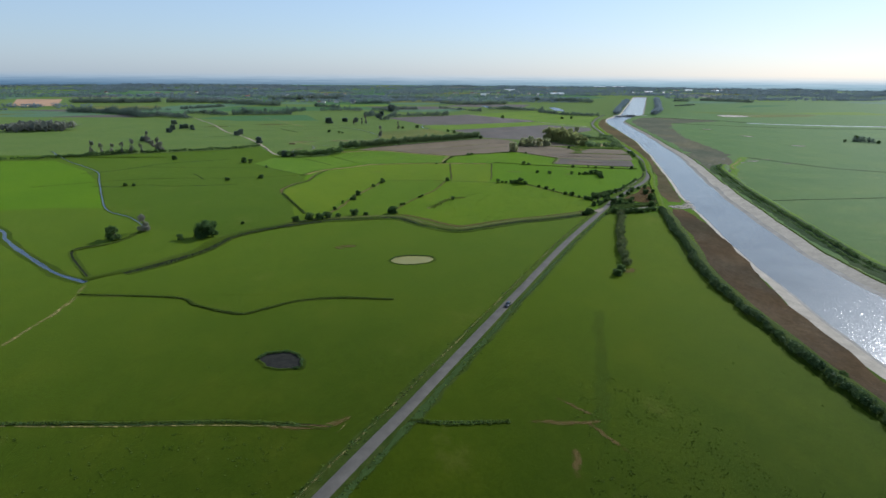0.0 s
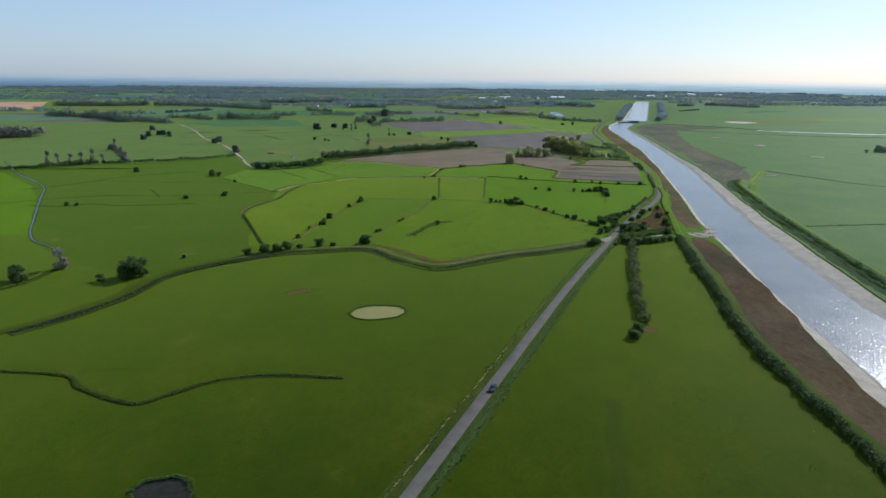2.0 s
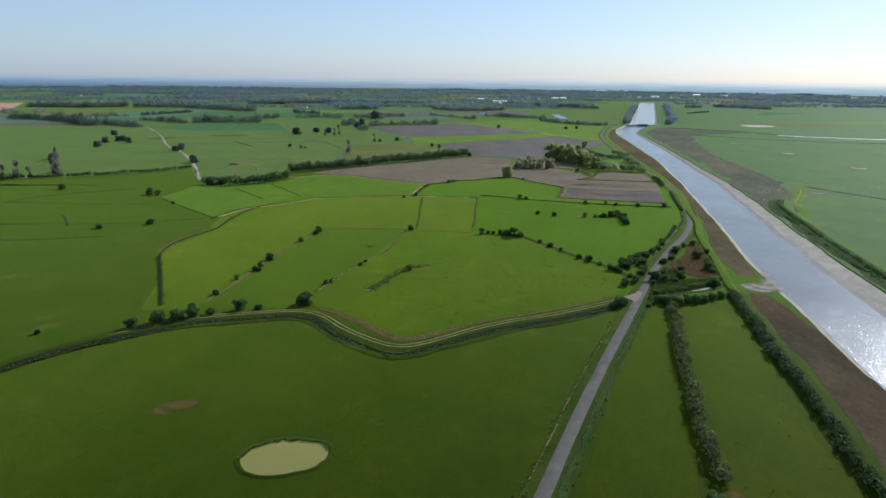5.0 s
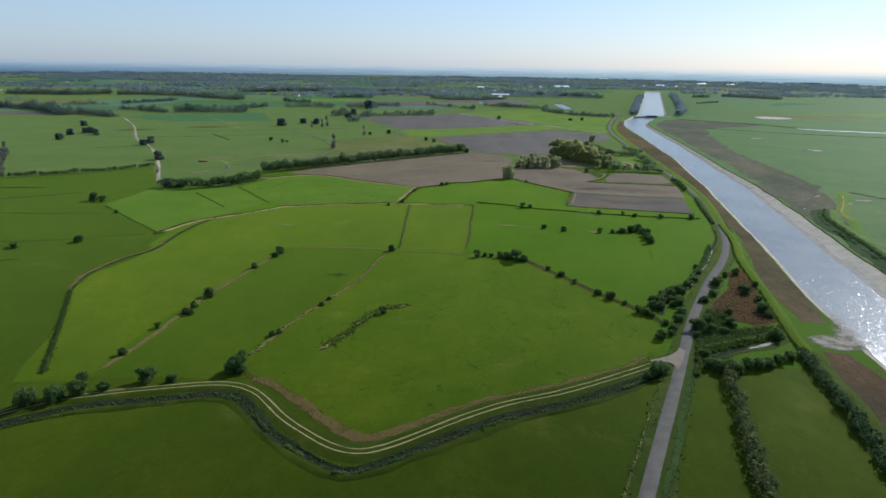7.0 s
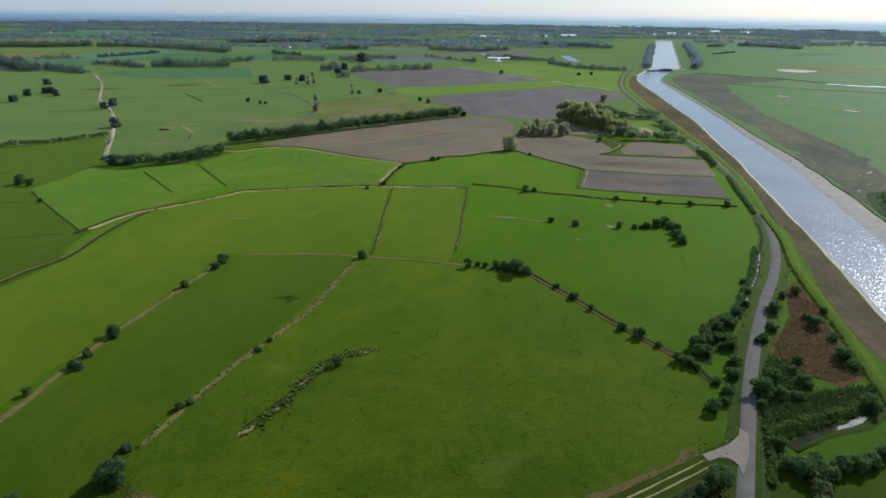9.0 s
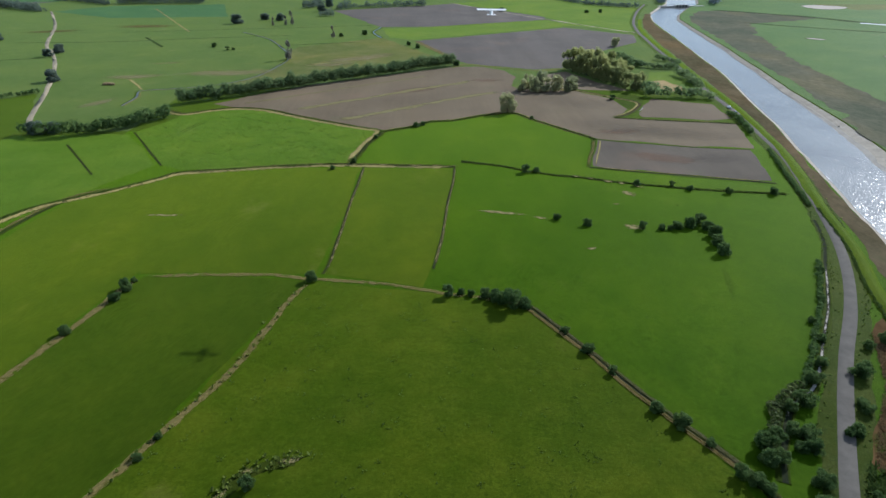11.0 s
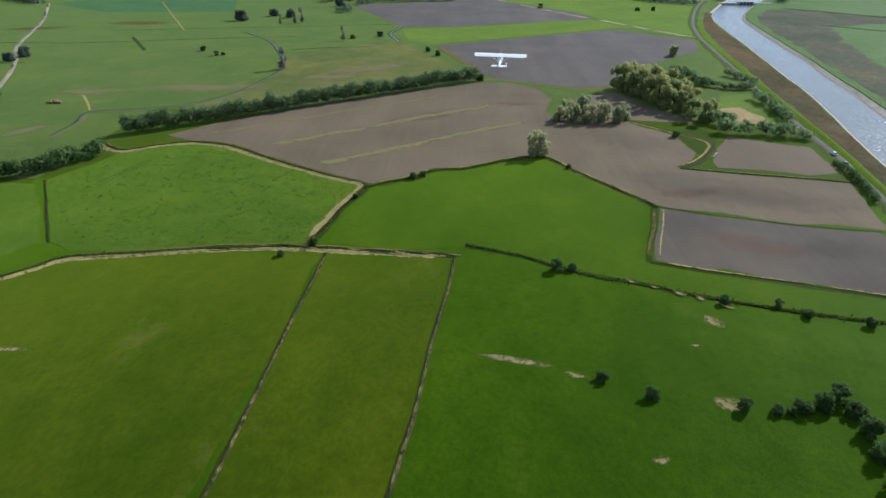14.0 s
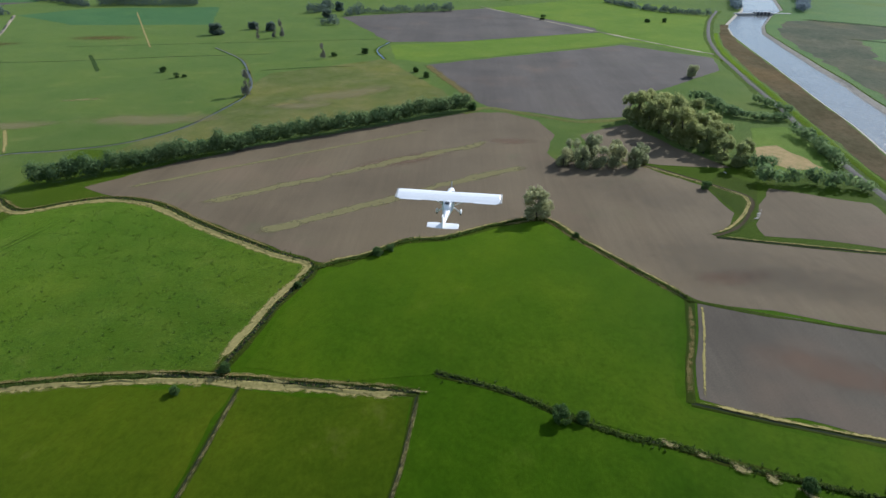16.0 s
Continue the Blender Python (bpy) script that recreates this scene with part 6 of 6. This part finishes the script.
ditches = [DITCH_TRACK, BORDER_N, BORDER_NE, PATH_W, SHIELD, WEST_STRAW[0:4]]
stuff("ditch_tussocks", tuft_quads(np.vstack([band(p, 1.0, 2, 0.8) for p in ditches]), 0.4, 0.36), M_DITCHGRASS, "rank growth along the ditches", "grass")
stuff("straw_tussocks", tuft_quads(np.vstack([band(p, 0.9, 2, 0.75) for p in (STRAW_TRACK, PATH_W, BORDER_N, SHIELD)]), 0.2, 0.3), M_STRAWTUFT, "dead grass tussocks along field boundaries", "grass")
thicket = np.vstack([scatter([(132, 411), (142, 415), (166, 424), (174, 434), (165, 433), (152, 430), (138, 424)], 900), scatter([(141, 425), (152, 432), (158, 445), (154, 452), (146, 440)], 260)])
stuff("thicket_growth", tuft_quads(np.repeat(thicket, 3, axis=0) + RNG.normal(0, 0.4, (3 * len(thicket), 2)), 0.8, 0.35), M_RANKDARK, "tall rank grass on a creek bank", "undergrowth")
reeds = scatter([(185, 498), (174, 476), (162, 461), (155, 451), (154, 443), (165, 437), (175, 440), (181, 464), (188, 484)], 5000)
stuff("reed_tussocks", tuft_quads(reeds, 0.45, 0.14), M_REEDTUFT, "dead brown reeds beside the river", "reeds")


# ---- far country: fields, hedgerows, woods ----
WEST_BELTS = [  # width, height, line
    (26, 12, [(-760, 1450), (-638, 1405), (-530, 1290)]), (16, 9, [(-530, 1331), (-483, 1298), (-440, 1270)]), (11, 8, [(-499, 1418), (-459, 1412), (-395, 1362)]), (22, 12, [(-388, 1388), (-340, 1392), (-268, 1400)]),
    (8, 7, [(-654, 1512), (-575, 1536)]), (10, 8, [(-565, 1580), (-530, 1646), (-500, 1705)]), (40, 13, [(-980, 1890), (-819, 1897), (-760, 1955)]), (24, 12, [(-722, 1912), (-635, 1928), (-503, 1858), (-370, 1757)]), (12, 9, [(-294, 1490), (-262, 1533)])]
MID_BELTS = [
    (14, 10, [(-224, 1538), (-165, 1556), (-129, 1535)]), (12, 10, [(-101, 1335), (-81, 1395)]), (12, 9, [(-67, 1241), (-51, 1242)]), (12, 9, [(-55, 1318), (-31, 1349), (14, 1363), (69, 1388)]), (12, 9, [(-101, 1565), (-40, 1540)]),
    (12, 8, [(-52, 1630), (5, 1607)]), (9, 7, [(62, 1676), (117, 1590), (157, 1540)]), (10, 8, [(191, 1660), (265, 1608), (315, 1572)]), (11, 7, [(296, 1528), (342, 1420), (400, 1382)])]
NORTH_BELTS = [
    (26, 12, [(-488, 2176), (-368, 2201), (-254, 2291)]), (16, 10, [(-183, 1910), (-75, 1928)]), (10, 8, [(-267, 1735), (-196, 1675)]), (16, 10, [(78, 1953), (158, 1876), (275, 1939)]), (22, 11, [(320, 2274), (470, 2178), (570, 2060)]), (22, 11, [(-84, 2259), (82, 2227)]),
    (16, 9, [(897, 2196), (950, 2205)]), (24, 10, [(1029, 2280), (1091, 2230), (1133, 2126)]), (5, 4, [(764, 1862), (852, 1937)]), (10, 8, [(620, 870), (634, 840)])]


def build_far():
    nx, ny = 34, 19
    gx = np.linspace(-3300, 3300, nx)
    gy = 1330 * (4700 / 1330) ** (np.arange(ny) / (ny - 1))
    P = np.zeros((ny, nx, 2))
    for j in range(ny):
        dy = gy[min(j + 1, ny - 1)] - gy[j] if j < ny - 1 else 300
        P[j, :, 0] = gx + RNG.uniform(-60, 60, nx) + (j % 2) * 70
        P[j, :, 1] = gy[j] + RNG.uniform(-0.28, 0.28, nx) * dy + 0.06 * gx
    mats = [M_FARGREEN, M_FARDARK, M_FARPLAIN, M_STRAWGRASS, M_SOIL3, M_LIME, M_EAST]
    v, f, ix = [], [], []
    blobs = []

    def row(a, b, r, h, gap):
        n = max(2, int(np.linalg.norm(b - a) / (r * 1.15)))
        for u in (np.arange(n) + RNG.uniform(-0.3, 0.3, n)) / n:
            if RNG.uniform() > gap:
                q = a + (b - a) * u + RNG.normal(0, 1.5, 2)
                s = RNG.uniform(0.75, 1.3)
                blobs.append((q[0], q[1], h * s * 0.5, r * s, r * s, h * s * 0.52))

    def clear(q):
        l, r = river_edges(q[1])
        return (l - 60 < q[0] < r + 60 and q[1] < 2700) or np.hypot(q[0] - 365, q[1] - 1665) < 90 or np.hypot(q[0] + 1080, q[1] - 1890) < 260 or (-330 < q[0] + 0 < 330 and q[1] < 1460)

    for j in range(ny - 1):
        for i in range(nx - 1):
            c = [P[j, i], P[j, i + 1], P[j + 1, i + 1], P[j + 1, i]]
            mid = sum(c) / 4
            east = mid[0] > 0.36 * mid[1] + 20
            if not any(clear(q) for q in (*c, mid)):
                k = len(v)
                v += [(*(mid + (q - mid) * 0.97), 0.02) for q in c]
                f.append((k, k + 1, k + 2, k + 3))
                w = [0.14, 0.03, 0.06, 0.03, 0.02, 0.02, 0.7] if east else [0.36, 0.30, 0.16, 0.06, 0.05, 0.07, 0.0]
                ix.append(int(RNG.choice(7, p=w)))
            if clear(mid) or (mid[1] < 2050 and -900 < mid[0]) or mid[1] < 1500:
                continue
            far = mid[1] > 2900
            for a, b, keep in ((c[0], c[1], 0.75), (c[0], c[3], 0.4)):
                if RNG.uniform() < (keep if not east or mid[1] > 2400 else 0.0) and not clear(a) and not clear(b) and not clear((a + b) / 2):
                    row(a, b, RNG.uniform(4.0, 7.0), RNG.uniform(5, 9), RNG.uniform(0.0, 0.1))
            if RNG.uniform() < (0.0 if east and mid[1] < 2300 else 0.45 if far else 0.3 if east else 0.2):
                spread = np.array([85.0, 24.0])
                for _ in range(int(RNG.uniform(30, 70))):
                    q = mid + RNG.normal(0, 1, 2) * spread
                    if not clear(q):
                        s = RNG.uniform(0.7, 1.2)
                        blobs.append((q[0], q[1], 5 * s, 9 * s, 9 * s, 5.5 * s))
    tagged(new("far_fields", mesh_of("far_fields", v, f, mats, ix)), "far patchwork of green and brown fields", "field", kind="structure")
    stuff("far_woods", sprays(np.array(blobs), 22, 3.6, 0.5, 0), M_HAZEWOOD, "woods and hedgerows far off, haze in their grey-green colour", "trees")
    for width, height, pts in WEST_BELTS + MID_BELTS + NORTH_BELTS:
        ln = spline(pts, 3.2)
        n = max(1, int(width / 5))
        near = []
        for o in np.linspace(-0.5, 0.5, n) * (width - 5):
            q = ln + normals2(ln) * (o + RNG.normal(0, 1.2, len(ln)))[:, None]
            s = RNG.uniform(0.55, 1.25, len(ln)) * (1 + wobble(len(ln), 0.2, 5))
            near.append(np.stack([q[:, 0], q[:, 1], height * s * 0.48, 3.0 * s, 3.0 * s, height * s * 0.5], axis=1)[RNG.uniform(0, 1, len(ln)) > 0.06])
        stuff("hedgerow_trees", sprays(np.vstack(near), 44, 1.5, 0.5, 6), M_HAZELEAF, "hazy green belt of hedgerow trees between far fields", "trees")


build_far()


# ---- houses, sheds ----
def make_house(x, y, length, depth, wall, roof, turn, roof_mat, label, name="house"):
    top = new(name)
    tagged(top, label, "house")
    top.matrix_basis = pose(x, y, 0, 0, 0, turn)
    bm = bmesh.new()
    bmesh.ops.create_cube(bm, size=1.0, matrix=Matrix.Translation((0, 0, wall / 2)) @ Matrix.Diagonal((length, depth, wall, 1)))
    part("wall", bm, M_RENDER, top)
    a, b, o = length / 2 + 0.4, depth / 2 + 0.5, wall - 0.1
    v = [(-a, -b, o), (a, -b, o), (a, 0, o + roof), (-a, 0, o + roof), (-a, b, o), (a, b, o), (-a, -b, o + 0.25), (a, -b, o + 0.25), (a, 0, o + roof + 0.25), (-a, 0, o + roof + 0.25), (-a, b, o + 0.25), (a, b, o + 0.25)]
    f = [(6, 7, 8, 9), (9, 8, 11, 10), (0, 3, 2, 1), (3, 4, 5, 2), (0, 1, 7, 6), (4, 10, 11, 5), (0, 6, 9, 3), (3, 9, 10, 4), (1, 2, 8, 7), (2, 5, 11, 8)]
    part("roof", mesh_of("roof", v, f, roof_mat), roof_mat, top)
    gx = np.linspace(-length * 0.35, length * 0.35, 3)
    for k, wx in enumerate(gx):
        bm = bmesh.new()
        h = 2.1 if k == 1 else 1.3
        bmesh.ops.create_cube(bm, size=1.0, matrix=Matrix.Translation((wx, -depth / 2, h / 2 + (0.02 if k == 1 else 1.0))) @ Matrix.Diagonal((1.1, 0.12, h, 1)))
        part("door" if k == 1 else "window", bm, M_GLASS, top)
    return top


for x, y, n, sx, sy in ((390, 2900, 14, 260, 160), (1330, 4450, 10, 220, 90), (2150, 4480, 6, 260, 60), (-230, 1950, 5, 60, 40), (140, 2300, 6, 160, 90), (1150, 3200, 7, 140, 90), (-430, 2500, 8, 200, 120), (1700, 3700, 8, 300, 150), (-900, 2700, 6, 250, 120)):
    for i in range(n):
        q = (x + RNG.normal(0, sx * 0.6), y + RNG.normal(0, sy * 0.6))
        make_house(*q, RNG.uniform(10, 17), RNG.uniform(7, 10), RNG.uniform(3, 5.5), RNG.uniform(2, 3.5), RNG.uniform(-40, 40), M_SLATE if RNG.uniform() < 0.6 else M_TILE, "small pale-walled house with a pitched roof far off")
for x, y, l, d in ((1267, 4450, 60, 24), (1300, 4440, 40, 30), (1390, 4470, 30, 24), (1447, 4480, 50, 24), (2120, 4400, 110, 26), (2230, 4405, 90, 24), (632, 2860, 60, 22), (1178, 3220, 36, 20), (281, 2660, 22, 16), (1560, 3640, 45, 20), (1650, 3500, 40, 20)):
    make_house(x, y, l, d, 6.0, 3.0, RNG.uniform(-12, 12), M_SHEET, "large white metal-roofed shed far off", "shed")


# ---- sluice across the river ----
def block(bm, sx, sy, sz, x, y, z, turn=0.0, bevel=0.05):
    r = bmesh.ops.create_cube(bm, size=1.0, matrix=Matrix.Translation((x, y, z)) @ Matrix.Rotation(radians(turn), 4, "Z") @ Matrix.Diagonal((sx, sy, sz, 1)))
    if bevel:
        es = list({e for v in r["verts"] for e in v.link_edges})
        bmesh.ops.bevel(bm, geom=es, offset=bevel, segments=1, affect="EDGES")


def build_sluice():
    top = new("sluice")
    tagged(top, "low concrete sluice dam with a dark gate across the river", "dam")
    top.matrix_basis = pose(481, 1416, 0, 0, 0, 6)
    bm = bmesh.new()
    block(bm, 78, 6, 3.6, 0, 0, -1.2, 0, 0.2)
    part("deck", bm, M_CONCRETE, top)
    for k in range(5):
        bm = bmesh.new()
        block(bm, 1.4, 8, 5.2, -10 + 5 * k, 0, -0.6, 0, 0.1)
        part("pier", bm, M_CONCRETE, top)
    for k in range(4):
        bm = bmesh.new()
        block(bm, 3.4, 0.5, 3.6, -7.5 + 5 * k, -3.3, 0.4, 0, 0.05)
        part("gate", bm, M_STEEL, top, "dark steel sluice gate")


build_sluice()


# ---- groyne and bank stones ----
def build_groyne():
    bm = bmesh.new()
    for i in range(46):
        u = i / 45
        s = RNG.uniform(0.9, 1.9)
        m = Matrix.Translation((320 - 12 * u + RNG.normal(0, 0.5), 714 - 2.5 * u + RNG.normal(0, 0.7), -2.0 + 1.2 * (1 - u))) @ Euler(RNG.uniform(0, 3, 3)).to_matrix().to_4x4() @ Matrix.Diagonal((s, s * 0.8, s * 0.6, 1))
        bmesh.ops.create_icosphere(bm, subdivisions=1, radius=0.7, matrix=m)
    me = bpy.data.meshes.new("stone_groyne")
    bm.to_mesh(me)
    bm.free()
    me.materials.append(M_MUD)
    tagged(new("stone_groyne", me), "pale stone groyne running into the river", "groyne")


build_groyne()


# ---- cars ----
def make_car(x, y, turn, paint, label):
    top = new("car")
    tagged(top, label, "car")
    top.matrix_basis = pose(x, y, 0.19, 0, 0, turn)

    def lofted(sections):
        bm = bmesh.new()
        rings = []
        for px, w0, z0, w1, z1 in sections:
            rings.append([bm.verts.new(c) for c in ((px, -w0, z0), (px, w0, z0), (px, w1, z1), (px, -w1, z1))])
        for a, b in zip(rings, rings[1:]):
            for k in range(4):
                bm.faces.new((a[k], a[(k + 1) % 4], b[(k + 1) % 4], b[k]))
        bm.faces.new(rings[0][::-1])
        bm.faces.new(rings[-1])
        bmesh.ops.recalc_face_normals(bm, faces=bm.faces)
        return bm

    body = lofted([(-2.05, 0.70, 0.40, 0.66, 0.72), (-1.9, 0.84, 0.28, 0.80, 0.95), (-1.0, 0.87, 0.26, 0.82, 0.98), (0.7, 0.87, 0.26, 0.82, 0.95), (1.6, 0.85, 0.28, 0.76, 0.82), (2.02, 0.70, 0.38, 0.62, 0.66)])
    bmesh.ops.bevel(body, geom=list(body.edges), offset=0.05, segments=2, affect="EDGES")
    part("body", body, paint, top, smooth=True)
    cabin = lofted([(-1.85, 0.76, 0.94, 0.60, 1.02), (-1.35, 0.78, 0.96, 0.60, 1.42), (0.0, 0.78, 0.96, 0.61, 1.46), (0.95, 0.76, 0.93, 0.58, 0.98)])
    part("windows", cabin, M_GLASS, top, "dark tinted windows")
    roof = lofted([(-1.42, 0.60, 1.40, 0.56, 1.45), (-0.7, 0.61, 1.44, 0.58, 1.50), (0.08, 0.61, 1.44, 0.57, 1.49)])
    part("roof", roof, paint, top)
    for wx in (-1.3, 1.3):
        for wy in (-0.80, 0.80):
            bm = bmesh.new()
            bmesh.ops.create_cone(bm, cap_ends=True, segments=18, radius1=0.31, radius2=0.31, depth=0.2, matrix=Matrix.Translation((wx, wy, 0.31)) @ Matrix.Rotation(radians(90), 4, "X"))
            wheel = part("wheel", bm, M_RUBBER, top)
            bm = bmesh.new()
            bmesh.ops.create_cone(bm, cap_ends=True, segments=12, radius1=0.19, radius2=0.17, depth=0.22, matrix=Matrix.Translation((wx, wy, 0.31)) @ Matrix.Rotation(radians(90), 4, "X"))
            part("rim", bm, M_CHROME, wheel)
    for wy in (-0.55, 0.55):
        for wx, mat, nm in ((2.0, M_CHROME, "headlight"), (-2.02, M_LAMP, "tail_light")):
            bm = bmesh.new()
            block(bm, 0.08, 0.26, 0.13, wx, wy, 0.62, 0, 0.02)
            part(nm, bm, mat, top)
    return top


make_car(37.2, 231, 244, M_CARDARK, "dark blue hatchback driving on the country road")
make_car(258.5, 749, 80, M_CARWHITE, "white hatchback on the country road")
make_car(256.2, 735, 80, M_CARDARK, "dark hatchback on the country road")


# ---- light aircraft in flight ----
def build_aircraft():
    top = new("light_aircraft")
    tagged(top, "white high-wing light aircraft flying low over the fields", "aircraft")
    top.matrix_basis = pose(85.46, 574.97, 74.5, 12.0, 0.0, -6.0)

    def loft(sections, sides=14):
        bm = bmesh.new()
        rings = [[bm.verts.new((w * math.cos(k * math.tau / sides), y, z + h * math.sin(k * math.tau / sides))) for k in range(sides)] for y, w, h, z in sections]
        for a, b in zip(rings, rings[1:]):
            for k in range(sides):
                bm.faces.new((a[k], a[(k + 1) % sides], b[(k + 1) % sides], b[k]))
        bm.faces.new(rings[0])
        bm.faces.new(rings[-1][::-1])
        bmesh.ops.recalc_face_normals(bm, faces=bm.faces)
        return bm

    def foil(span, chord, tip, thick, y, z, sweep_y=0.0):
        """A wing across x from -span/2 to span/2 with a rounded nose and thin tail edge."""
        prof = [(0.5, 0.0), (0.46, 0.45), (0.3, 0.95), (0.05, 1.0), (-0.25, 0.6), (-0.5, 0.08), (-0.5, -0.05), (-0.2, -0.25), (0.2, -0.4), (0.44, -0.3)]
        bm = bmesh.new()
        rings = []
        for x, c in ((-span / 2, tip * 0.9), (-span / 2 + 0.12, tip), (-span * 0.25, chord), (0, chord), (span * 0.25, chord), (span / 2 - 0.12, tip), (span / 2, tip * 0.9)):
            rings.append([bm.verts.new((x, y + u * c - sweep_y * abs(x), z + w * thick * (0.5 if abs(x) == span / 2 else 1) + 0.012 * abs(x))) for u, w in prof])
        for a, b in zip(rings, rings[1:]):
            for k in range(len(prof)):
                bm.faces.new((a[k], a[(k + 1) % len(prof)], b[(k + 1) % len(prof)], b[k]))
        bm.faces.new(rings[0])
        bm.faces.new(rings[-1])
        bmesh.ops.recalc_face_normals(bm, faces=bm.faces)
        return bm

    part("fuselage", loft([(2.2, 0.12, 0.12, -0.22), (2.08, 0.28, 0.26, -0.23), (1.7, 0.40, 0.36, -0.25), (1.0, 0.52, 0.47, -0.28), (0.4, 0.56, 0.62, -0.30), (-0.6, 0.55, 0.60, -0.30), (-1.2, 0.42, 0.42, -0.28), (-2.2, 0.24, 0.26, -0.18), (-3.6, 0.12, 0.16, -0.05), (-4.15, 0.05, 0.10, 0.0)]), M_WHITE, top, smooth=True)
    part("cabin_roof", loft([(1.25, 0.2, 0.1, 0.20), (0.9, 0.42, 0.13, 0.25), (0.2, 0.5, 0.13, 0.28), (-0.6, 0.46, 0.16, 0.26), (-1.15, 0.34, 0.14, 0.16), (-1.6, 0.24, 0.10, 0.06)]), M_WHITE, top, smooth=True)
    wing = part("wing", foil(9.5, 1.58, 1.48, 0.13, 0.1, 0.36), M_WHITE, top, smooth=False)
    for s in (-1, 1):
        bm = bmesh.new()
        block(bm, 0.22, 1.44, 0.10, s * 4.74, 0.08, 0.45, 0, 0.04)
        part("wing_tip", bm, M_CONCRETE, wing, "grey wing tip cap")
        bm = bmesh.new()
        block(bm, 2.0, 0.30, 0.035, s * 3.4, -0.62, 0.40, 0, 0.01)
        part("aileron", bm, M_WHITE, wing)
        bm = bmesh.new()
        limb(bm, (s * 0.48, 0.35, -0.72), (s * 2.35, 0.25, 0.34), 0.045, 0.04, 8)
        part("wing_strut", bm, M_WHITE, top)
        bm = bmesh.new()
        limb(bm, (s * 0.42, 0.15, -0.80), (s * 1.02, 0.05, -1.28), 0.06, 0.04, 8)
        part("gear_leg", bm, M_WHITE, top)
        bm = bmesh.new()
        bmesh.ops.create_cone(bm, cap_ends=True, segments=20, radius1=0.21, radius2=0.21, depth=0.14, matrix=Matrix.Translation((s * 1.10, 0.05, -1.32)) @ Matrix.Rotation(radians(90), 4, "Y"))
        wheel = part("wheel", bm, M_RUBBER, top)
        bm = bmesh.new()
        bmesh.ops.create_uvsphere(bm, u_segments=12, v_segments=8, radius=0.25, matrix=Matrix.Translation((s * 1.10, 0.10, -1.24)) @ Matrix.Diagonal((0.45, 1.25, 0.75, 1)))
        part("wheel_fairing", bm, M_WHITE, wheel)
        bm = bmesh.new()
        block(bm, 0.02, 0.85, 0.42, s * 0.545, 0.1, -0.05, 0, 0.0)
        part("side_window", bm, M_GLASS, top, "dark cabin window")
    bm = bmesh.new()
    block(bm, 0.42, 0.4, 0.04, 0, -0.95, 0.375, 0, 0.01)
    part("roof_window", bm, M_GLASS, top, "dark roof window behind the wing")
    bm = bmesh.new()
    block(bm, 0.92, 0.10, 0.36, 0, 1.02, 0.16, 0, 0.03)
    part("windscreen", bm, M_GLASS, top, "dark windscreen")
    tail = part("tailplane", foil(2.75, 0.82, 0.72, 0.05, -3.85, 0.02), M_WHITE, top)
    fin = bmesh.new()
    a = [fin.verts.new((-0.04, y, z)) for y, z in ((-3.1, 0.1), (-3.75, 1.15), (-4.2, 1.2), (-4.35, 0.05))]
    b = [fin.verts.new((0.04, y, z)) for y, z in ((-3.1, 0.1), (-3.75, 1.15), (-4.2, 1.2), (-4.35, 0.05))]
    fin.faces.new(a)
    fin.faces.new(b[::-1])
    for k in range(4):
        fin.faces.new((a[k], b[k], b[(k + 1) % 4], a[(k + 1) % 4]))
    bmesh.ops.recalc_face_normals(fin, faces=fin.faces)
    part("fin", fin, M_WHITE, top)
    bm = bmesh.new()
    limb(bm, (0, 2.17, -0.20), (0, 2.45, -0.20), 0.14, 0.03, 10)
    spinner = part("spinner", bm, M_WHITE, top)
    for k in range(2):
        bm = bmesh.new()
        block(bm, 0.12, 0.03, 0.80, 0, 2.27, 0.21 if k else -0.61, 0, 0.01)
        part("propeller_blade", bm, M_CONCRETE, spinner, "grey propeller blade at rest")
    bm = bmesh.new()
    limb(bm, (0, 1.2, -0.72), (0, 1.3, -1.15), 0.05, 0.04, 8)
    part("nose_gear_leg", bm, M_WHITE, top)
    bm = bmesh.new()
    bmesh.ops.create_cone(bm, cap_ends=True, segments=18, radius1=0.18, radius2=0.18, depth=0.12, matrix=Matrix.Translation((0, 1.32, -1.28)) @ Matrix.Rotation(radians(90), 4, "Y"))
    part("nose_wheel", bm, M_RUBBER, top)


build_aircraft()
